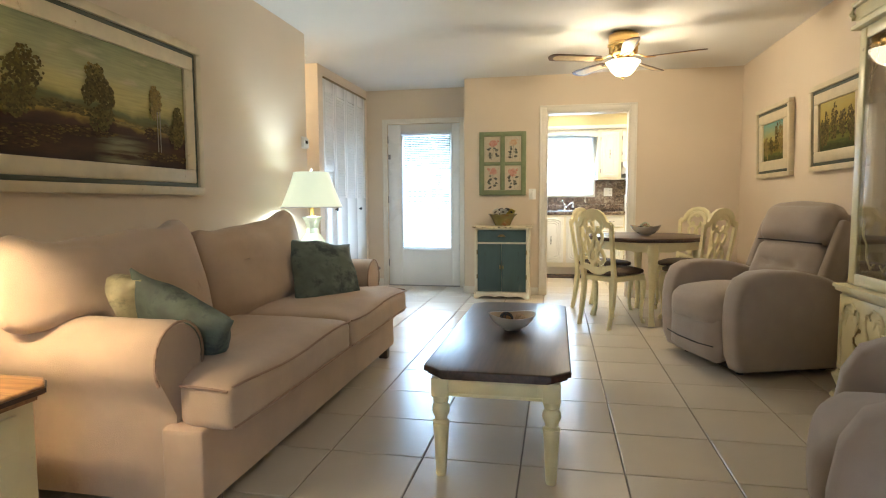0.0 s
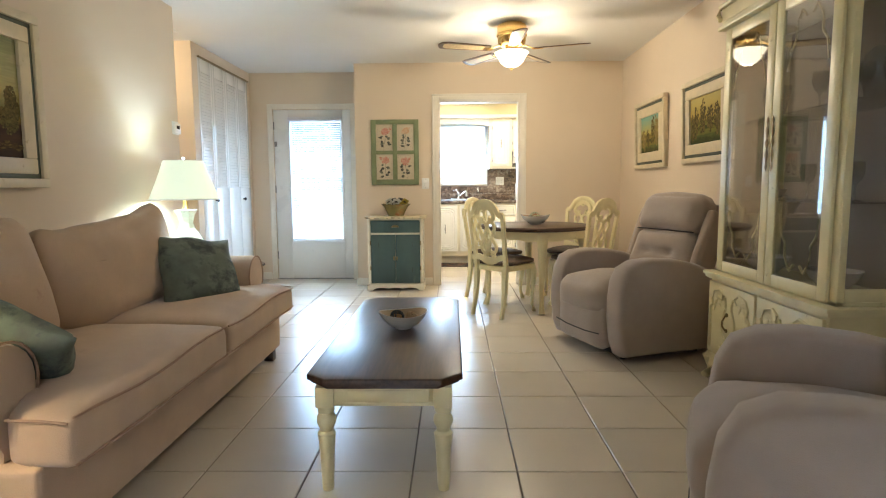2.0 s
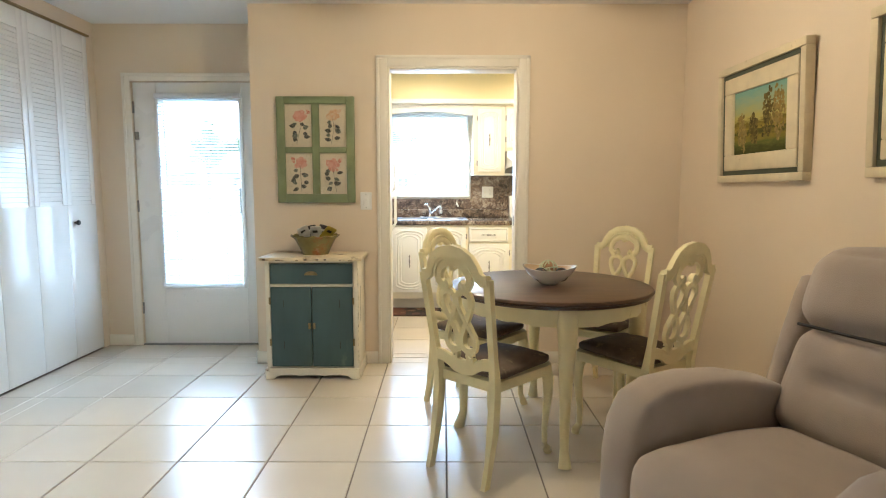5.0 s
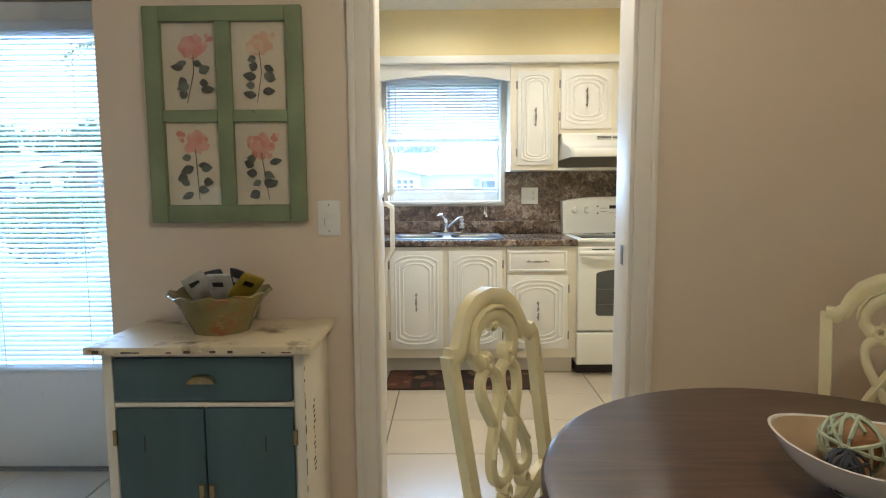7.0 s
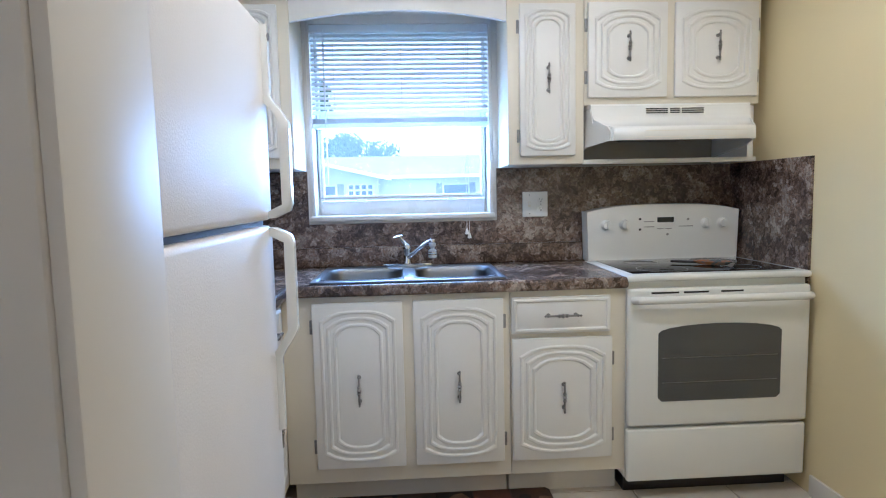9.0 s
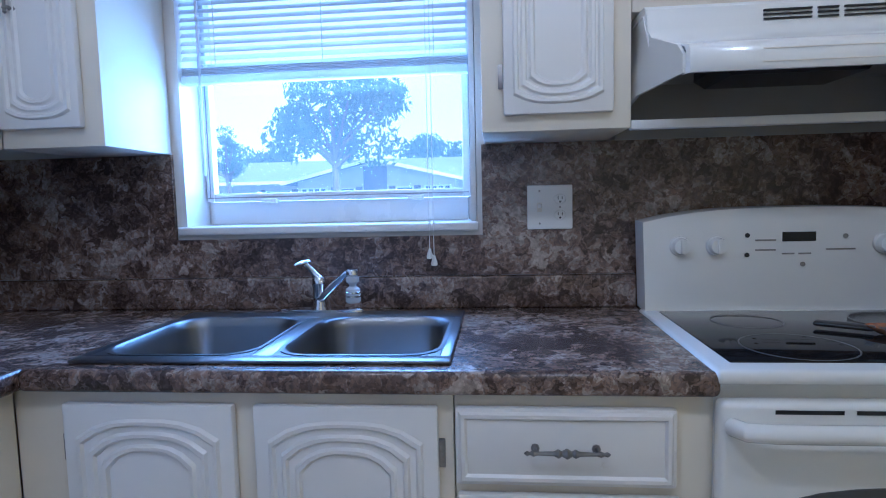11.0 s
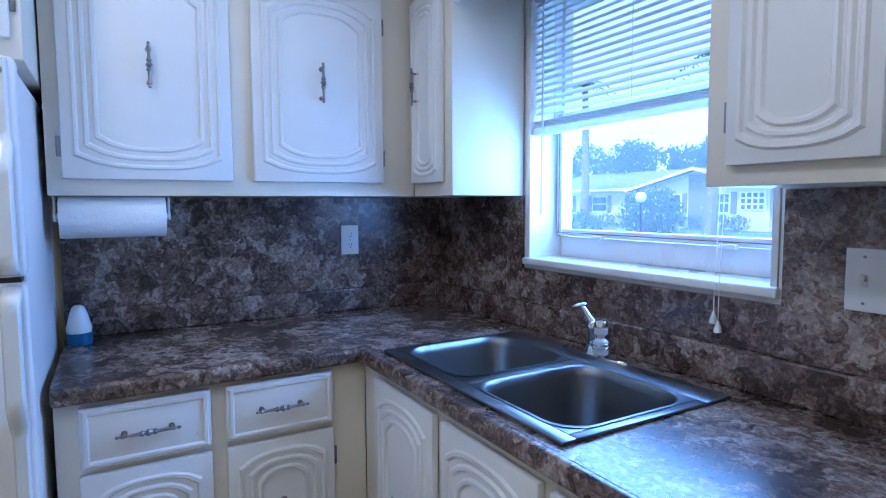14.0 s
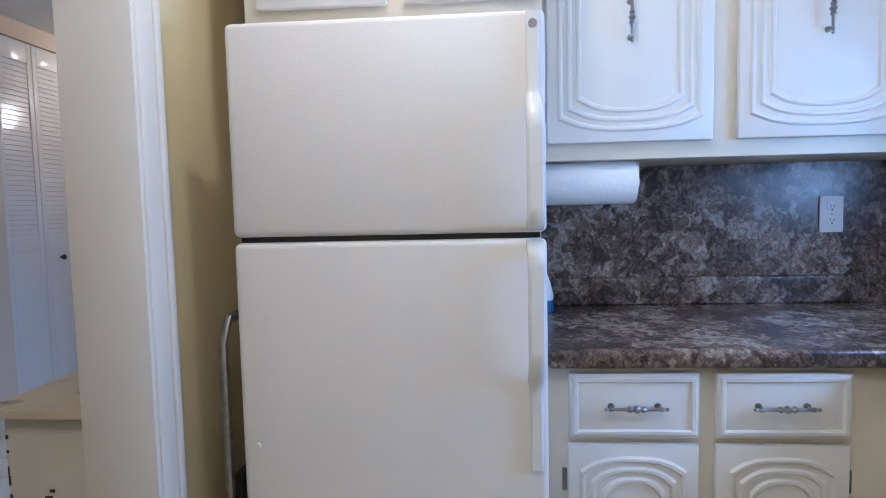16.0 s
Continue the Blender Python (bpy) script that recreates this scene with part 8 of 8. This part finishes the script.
gb = thing("glazed_bowl", pose(-0.40, 5.955, 0.797), "olive and rust glazed pottery bowl on the cupboard", "bowl")
bm = lathe(bmesh.new(), [(0.085, 0), (0.088, 0.008), (0.105, 0.045), (0.130, 0.095), (0.150, 0.118), (0.160, 0.124), (0.155, 0.128), (0.143, 0.120), (0.122, 0.094), (0.095, 0.04), (0.001, 0.02)], seg=40)
for v in bm.verts:
    r = math.hypot(v.co.x, v.co.y)
    if r > 0.135:
        v.co.z += 0.005 * math.sin(12 * math.atan2(v.co.y, v.co.x))
part("dish", bm, M_LEAFY, gb)
for k, (px, py, tilt, rz, col) in enumerate(((-0.075, 0.01, 30, 20, (0.55, 0.53, 0.48)), (-0.02, 0.03, 20, -10, (0.05, 0.05, 0.05)), (0.01, -0.02, 32, 5, (0.5, 0.5, 0.47)), (0.055, 0.02, 15, -25, (0.04, 0.035, 0.04)), (0.085, -0.01, 38, 40, (0.35, 0.26, 0.03)))):
    pk = thing("tea_packet", pose(-0.40 + px, 5.955 + py, 0.935, tilt, (k - 2) * 12, rz), "small foil packet in the pottery bowl", "packet", "packets in the bowl")
    part("sachet", puff(-0.036, 0.036, -0.006, 0.006, -0.055, 0.055, r=0.005, crown=0.002, cuts=4, uneven=0.003, seed=k), material("packet_foil_%d" % k, col, 0.3, vary=0.2, scale=30), pk)
    part("printed_bar", boxes((-0.02, 0.012, -0.0082, -0.0074, 0.012, 0.03)), M_WHITE if sum(col) < 0.5 else M_BLACK, pk)

# ---- outside ----
M_LAWN = material("lawn", (0.10, 0.15, 0.05), 0.9, vary=0.3, scale=0.6, bump=0.4, bump_scale=20)
M_ROAD = material("pale_asphalt", (0.22, 0.22, 0.22), 0.9, vary=0.1, scale=2)
M_STUCCO = material("cream_stucco", (0.62, 0.56, 0.44), 0.8, vary=0.05, scale=2)
M_ROOF = material("grey_roof", (0.15, 0.16, 0.17), 0.8, vary=0.15, scale=3)
M_HEDGE = material("hedge_leaf", (0.07, 0.11, 0.06), 0.7, vary=0.4, scale=6)
M_LEAF = material("tree_leaf", (0.08, 0.12, 0.07), 0.7, vary=0.4, scale=4)
M_BARK = material("grey_bark", (0.18, 0.15, 0.12), 0.9, vary=0.3, scale=10)
M_SHUT = material("grey_brown_shutter", (0.17, 0.15, 0.14), 0.7, vary=0.15, scale=8)
M_DKWIN = material("dark_house_glass", (0.05, 0.06, 0.08), 0.15)
for leafy in (M_LEAF, M_HEDGE):
    ln = leafy.node_tree
    through_leaf = ln.nodes.new("ShaderNodeBsdfTranslucent")
    through_leaf.inputs["Color"].default_value = (0.16, 0.24, 0.10, 1)
    blade_mix = ln.nodes.new("ShaderNodeMixShader")
    blade_mix.inputs["Fac"].default_value = 0.45
    ln.links.new(ln.nodes["Principled BSDF"].outputs["BSDF"], blade_mix.inputs[1])
    ln.links.new(through_leaf.outputs["BSDF"], blade_mix.inputs[2])
    ln.links.new(blade_mix.outputs["Shader"], ln.nodes["Material Output"].inputs["Surface"])
structure("ground", boxes((-400, 400, -400, 500, -0.4, -0.15)), M_LAWN, "mown lawn outside", "ground")
structure("pavement", boxes((-2.3, -0.9, 6.73, 9.4, -0.15, -0.03), (-60, 60, 13.2, 14.4, -0.15, -0.10)), M_ROAD, "pale concrete path", "path")
structure("road", boxes((-200, 200, 17.0, 23.0, -0.15, -0.13)), M_ROAD, "pale asphalt street", "road")


def leaf_cloud(bm, c, r, n, size, rr, squash=0.8):
    """Scattered small leaf blades round a centre, denser outside."""
    for _ in range(n):
        d = Vector((rr.gauss(0, 1), rr.gauss(0, 1), rr.gauss(0, 1))).normalized()
        p = Vector(c) + Vector((d.x * r, d.y * r, d.z * r * squash)) * rr.uniform(0.45, 1.0)
        q = Euler((rr.uniform(0, 6), rr.uniform(0, 6), rr.uniform(0, 6))).to_matrix()
        s = size * rr.uniform(0.6, 1.3)
        vs = [bm.verts.new(p + q @ Vector(v)) for v in ((-s, 0, 0), (0, -s * 0.4, s * 0.1), (s, 0, 0), (0, s * 0.4, s * 0.1))]
        bm.faces.new(vs)


def tree(at, h, crown_r, seed, label):
    rr = random.Random(seed)
    tr = thing("tree", at, label, "tree", "trees across the street")
    bm = tube(bmesh.new(), [(0, 0, 0), (0.05, 0.02, h * 0.25), (-0.04, 0.05, h * 0.5), (0.02, 0, h * 0.72)], 0.2, seg=8, radii=[h * 0.035, h * 0.026, h * 0.02, h * 0.012])
    clumps = []
    for k in range(16):
        a = rr.uniform(0, 6.28)
        d = crown_r * rr.uniform(0.10, 0.85)
        z = h * rr.uniform(0.55, 0.95)
        e = (d * math.cos(a), d * math.sin(a), z)
        tube(bm, [(0, 0, h * rr.uniform(0.35, 0.6)), (e[0] * 0.5, e[1] * 0.5, (z + h * 0.5) / 2), e], 0.05, seg=5, radii=[h * 0.012, h * 0.008, h * 0.003])
        clumps.append(e)
    part("trunk", bm, M_BARK, tr)
    bm = bmesh.new()
    for e in clumps:
        leaf_cloud(bm, e, crown_r * rr.uniform(0.30, 0.5), 260, crown_r * 0.060, rr)
    part("crown", bm, M_LEAF, tr, smooth=None)
    return tr


def palm(at, h, seed):
    rr = random.Random(seed)
    tr = thing("palm_tree", at, "tall slender palm tree with a pale trunk", "palm tree")
    part("trunk", tube(bmesh.new(), [(0, 0, 0), (0.1, 0, h * 0.3), (0.05, 0, h * 0.7), (-0.05, 0, h)], 0.14, seg=8, radii=[0.32, 0.26, 0.22, 0.20]), M_BARK, tr)
    bm = bmesh.new()
    for k in range(12):
        a = 2 * math.pi * k / 12 + rr.uniform(-0.2, 0.2)
        up = rr.uniform(0.0, 0.7)
        for j in range(14):
            u = j / 13
            p = Vector((math.cos(a) * 2.0 * u, math.sin(a) * 2.0 * u, h + up * u - 1.6 * u * u))
            for s in (-1, 1):
                q = Vector((-math.sin(a) * s, math.cos(a) * s, -0.5)) * 0.5 * (1 - u * 0.6)
                bm.faces.new([bm.verts.new(p), bm.verts.new(p + Vector((math.cos(a), math.sin(a), 0)) * 0.12), bm.verts.new(p + q)])
    part("fronds", bm, M_LEAF, tr, smooth=None)


def bush(at, r, seed, label="dense round clipped bush"):
    ob = thing("bush", at, label, "bush", "bushes")
    rr = random.Random(seed)
    bm = bmesh.new()
    leaf_cloud(bm, (0, 0, r * 0.85), r, 1500, r * 0.09, rr, squash=0.85)
    part("foliage", bm, M_HEDGE, ob, smooth=None)
    part("stem", tube(bmesh.new(), [(0, 0, 0), (0, 0, r)], 0.06, seg=6), M_BARK, ob)


def house_window(ho, x, y, w, z0, z1, shutters=True):
    """A framed two-pane window in a wall facing -y, with dark shutters."""
    wn2 = part("window", boxes((x - w / 2, x + w / 2, y - 0.05, y, z0, z1)), M_WHITE, ho)
    zm = (z0 + z1) / 2
    for a, b in ((z0 + 0.06, zm - 0.03), (zm + 0.03, z1 - 0.06)):
        part("pane", boxes((x - w / 2 + 0.06, x + w / 2 - 0.06, y - 0.07, y - 0.048, a, b)), M_DKWIN, wn2)
    if shutters:
        for s in (-1, 1):
            part("shutter", boxes((x + s * (w / 2 + 0.22) - 0.17, x + s * (w / 2 + 0.22) + 0.17, y - 0.04, y, z0 - 0.05, z1 + 0.05)), M_SHUT, ho)


def house(at, w, d, label, gables=()):
    """A long low house with a ridge along x; each gabled wing faces -y."""
    ho = thing("house", at, label, "house", "houses across the street")
    part("wall", boxes((-w / 2, w / 2, 0, d, 0, 2.55)), M_STUCCO, ho)
    bm = bmesh.new()
    e = 0.6
    ring_skin(bm, [[Vector((x, -e, 2.55)), Vector((x, d / 2, 3.95)), Vector((x, d + e, 2.55)), Vector((x, d + e, 2.42)), Vector((x, -e, 2.42))] for x in (-w / 2 - e, w / 2 + e)])
    part("roof", bm, M_ROOF, ho, smooth=None)
    part("fascia", boxes((-w / 2 - e, w / 2 + e, -e - 0.04, -e, 2.40, 2.57)), M_WHITE, ho)
    for gx in gables:
        bm = bmesh.new()
        ring_skin(bm, [[Vector((gx - 4.2, y, 0)), Vector((gx + 4.2, y, 0)), Vector((gx + 4.2, y, 2.42)), Vector((gx, y, 3.42)), Vector((gx - 4.2, y, 2.42))] for y in (-2.2, 0.1)])
        g = part("gable_wing", bm, M_STUCCO, ho, smooth=None)
        for s in (-1, 1):
            bm = bmesh.new()
            ring_skin(bm, [[Vector((gx, y, 3.44)), Vector((gx, y, 3.56)), Vector((gx + s * 4.9, y, 2.38)), Vector((gx + s * 4.9, y, 2.26))] for y in (-2.8, 3.4)])
            part("gable_roof", bm, M_ROOF, g, smooth=None)
            bm = bmesh.new()
            ring_skin(bm, [[Vector((gx, y, 3.40)), Vector((gx, y, 3.57)), Vector((gx + s * 4.92, y, 2.39)), Vector((gx + s * 4.92, y, 2.22))] for y in (-2.86, -2.80)])
            part("barge_board", bm, M_WHITE, g, smooth=None)
            # pierced screen blocks beside the windows
            screen = part("screen_block", boxes((gx + s * 3.3 - 0.72, gx + s * 3.3 + 0.72, -2.24, -2.2, 1.10, 2.10)), M_WHITE, g)
            for a in range(4):
                for b in range(3):
                    part("block_opening", boxes((gx + s * 3.3 - 0.64 + 0.34 * a, gx + s * 3.3 - 0.64 + 0.34 * a + 0.22, -2.255, -2.242, 1.17 + 0.32 * b, 1.39 + 0.32 * b)), M_DKWIN, screen)
            house_window(g, gx + s * 1.55, -2.2, 0.9, 0.95, 2.05)
        part("brick_panel", boxes((gx - 0.62, gx + 0.62, -2.25, -2.2, 0.0, 3.15)), M_SHUT, g, "dull brown brick panel")
    nx = int(w / 3.4)
    for k in range(nx):
        x = -w / 2 + (k + 0.5) * w / nx
        if all(abs(x - gx) > 5.6 for gx in gables):
            house_window(ho, x, 0.0, 1.5, 0.9, 2.05)
    return ho


house(pose(-13.5, 39.0, -0.15), 44, 8, "long low cream house with two gabled wings and a grey roof", gables=(7.95, -6.6))
house(pose(29, 40, -0.15, 0, 0, -8), 20, 8, "low cream house with grey roof down the street")
tree(pose(-6.6, 33, -0.15), 7.0, 3.0, 11, "broad leafy tree before the houses")
tree(pose(-4.0, 52, -0.15), 6.4, 3.2, 12, "round leafy tree behind the houses")
tree(pose(-13.2, 36, -0.15), 5.2, 1.1, 13, "slender young tree before the houses")
tree(pose(-18.0, 52, -0.15), 5.6, 3.0, 18, "leafy tree behind the houses")
tree(pose(-27.0, 47, -0.15), 6.2, 3.4, 14, "leafy tree behind the houses")
tree(pose(-33.0, 46, -0.15), 6.2, 3.6, 15, "leafy tree behind the houses")
tree(pose(-40.0, 44, -0.15), 6.8, 4.0, 19, "leafy tree behind the houses")
tree(pose(22.0, 52, -0.15), 9.0, 4.0, 16, "leafy tree behind the houses")
palm(pose(-15.6, 31.5, -0.15), 8.4, 21)
palm(pose(-27.5, 35, -0.15), 9.5, 22)
bush(pose(-14.3, 26.0, -0.15), 1.30, 31)
bush(pose(-10.0, 36.5, -0.15), 0.6, 32)
bush(pose(-7.2, 15.0, -0.15), 0.85, 33)
hb = thing("hedge", pose(-22.5, 35.0, -0.15), "low clipped hedge before the house", "hedge")
rr = random.Random(41)
bm = bmesh.new()
for k in range(14):
    leaf_cloud(bm, (-7 + k, 0, 0.45), 0.62, 240, 0.09, rr, squash=0.8)
part("foliage", bm, M_HEDGE, hb, smooth=None)


def globe_lamp(at, label):
    gl = thing("globe_lamp_post", at, label, "street lamp", "globe lamps")
    part("post", tube(bmesh.new(), [(0, 0, 0), (0, 0, 1.55)], 0.04, seg=8), M_BLACK, gl)
    part("globe", lathe(bmesh.new(), [(0.001, 1.52)] + [(0.20 * math.sin(math.pi * k / 12), 1.72 - 0.20 * math.cos(math.pi * k / 12)) for k in range(1, 12)] + [(0.001, 1.92)], seg=20), M_WHITE, gl)


globe_lamp(pose(-13.3, 24.2, -0.15), "white globe garden lamp beside the bush")
globe_lamp(pose(-10.7, 34.0, -0.15), "white globe garden lamp before the long house")

up = thing("utility_pole", pose(-18.6, 42, -0.15), "tall grey wooden utility pole with a cross arm", "utility pole")
part("pole", tube(bmesh.new(), [(0, 0, 0), (0, 0, 6.8)], 0.13, seg=8, radii=[0.16, 0.11]), M_BARK, up)
part("cross_arm", boxes((-0.9, 0.9, -0.05, 0.05, 6.1, 6.25)), M_BARK, up)

# rear window behind the seating
rw = tagged(thing("window_2", pose(0, 0, 0), "white window in the wall behind the seating", "window"), kind="structure")
part("window_frame", boxes((-0.75, -0.69, -2.78, -2.72, 0.45, 2.05), (1.19, 1.25, -2.78, -2.72, 0.45, 2.05), (-0.69, 1.19, -2.78, -2.72, 0.45, 0.51), (-0.69, 1.19, -2.78, -2.72, 1.99, 2.05), (0.22, 0.28, -2.78, -2.72, 0.51, 1.99)), M_DOORW, rw)
part("window_sill", boxes((-0.80, 1.30, -2.72, -2.67, 0.42, 0.45), bevel=0.005), M_DOORW, rw)
for a, b in ((-0.69, 0.22), (0.28, 1.19)):
    g = part("pane", boxes((a, b, -2.752, -2.748, 0.51, 1.99)), M_PANE, rw)
    g.visible_shadow = False

rb = thing("rear_blind", pose(0, 0, 0), "white mini blind lowered over the rear window", "blind")
part("head_rail", boxes((-0.70, 1.20, -2.712, -2.682, 1.965, 1.998), bevel=0.003), M_BLIND, rb)
blind_slats(rb, -0.69, 1.19, -2.697, 1.965, 0.53, 0.0240, -14, M_BLIND)
part("bottom_rail", boxes((-0.69, 1.19, -2.710, -2.684, 0.505, 0.525), bevel=0.003), M_BLIND, rb)
for cx in (-0.45, 0.25, 0.95):
    part("ladder_cord", boxes((cx, cx + 0.0025, -2.6835, -2.6825, 0.52, 1.97)), M_WHITE, rb)
tree(pose(-4.5, -17, -0.15), 6.5, 2.8, 61, "leafy tree in the garden behind")
tree(pose(3.5, -21, -0.15), 7.0, 3.2, 62, "leafy tree in the garden behind")
bush(pose(-1.5, -12, -0.15), 1.0, 63)

# ---- floor tiles ----
P, GAP, TH = 0.405, 0.006, 0.008


def tile_mesh(w, d):
    bm = bmesh.new()
    b = 0.0025
    rings = [[Vector((x, y, z)) for x, y in ((-w / 2 + i, -d / 2 + i), (w / 2 - i, -d / 2 + i), (w / 2 - i, d / 2 - i), (-w / 2 + i, d / 2 - i))] for i, z in ((0, -TH), (0, -b), (b, 0.0))]
    ring_skin(bm, rings)
    return finish("tile", bm, M_TILE, None)


floor_ob = bpy.data.objects["floor"]
whole = tile_mesh(P - GAP, P - GAP)
cache = {}


def lay(x0, x1, y0, y1, ox, oy):
    """Tiles over a rectangle on a grid through (ox, oy), cut at its edges."""
    i0, i1 = math.floor((x0 - ox) / P), math.ceil((x1 - ox) / P)
    j0, j1 = math.floor((y0 - oy) / P), math.ceil((y1 - oy) / P)
    for i in range(i0, i1):
        for j in range(j0, j1):
            a, b = max(x0, ox + i * P + GAP / 2), min(x1, ox + (i + 1) * P - GAP / 2)
            c, d = max(y0, oy + j * P + GAP / 2), min(y1, oy + (j + 1) * P - GAP / 2)
            if b - a < 0.01 or d - c < 0.01:
                continue
            key = (round(b - a, 3), round(d - c, 3))
            if key == (round(P - GAP, 3), round(P - GAP, 3)):
                me = whole
            else:
                if key not in cache:
                    cache[key] = tile_mesh(b - a, d - c)
                me = cache[key]
            o = new("tile", me)
            o.parent = floor_ob
            o.matrix_basis = Matrix.Translation(((a + b) / 2, (c + d) / 2, 0.0))


GX, GY = 0.463, 3.825
lay(XL, XR, YB, YD, GX, GY)
lay(-2.18, XL, 4.12, YD, GX, GY)
lay(-3.08, -2.18, 4.12, 5.08, GX, GY)
lay(-2.18, -0.858, YD, 6.60, GX, GY)
lay(KL, KR, YD + 0.13, YK, 1.228, 7.567)
lay(0.084, 0.944, YD, YD + 0.13, GX, GY)
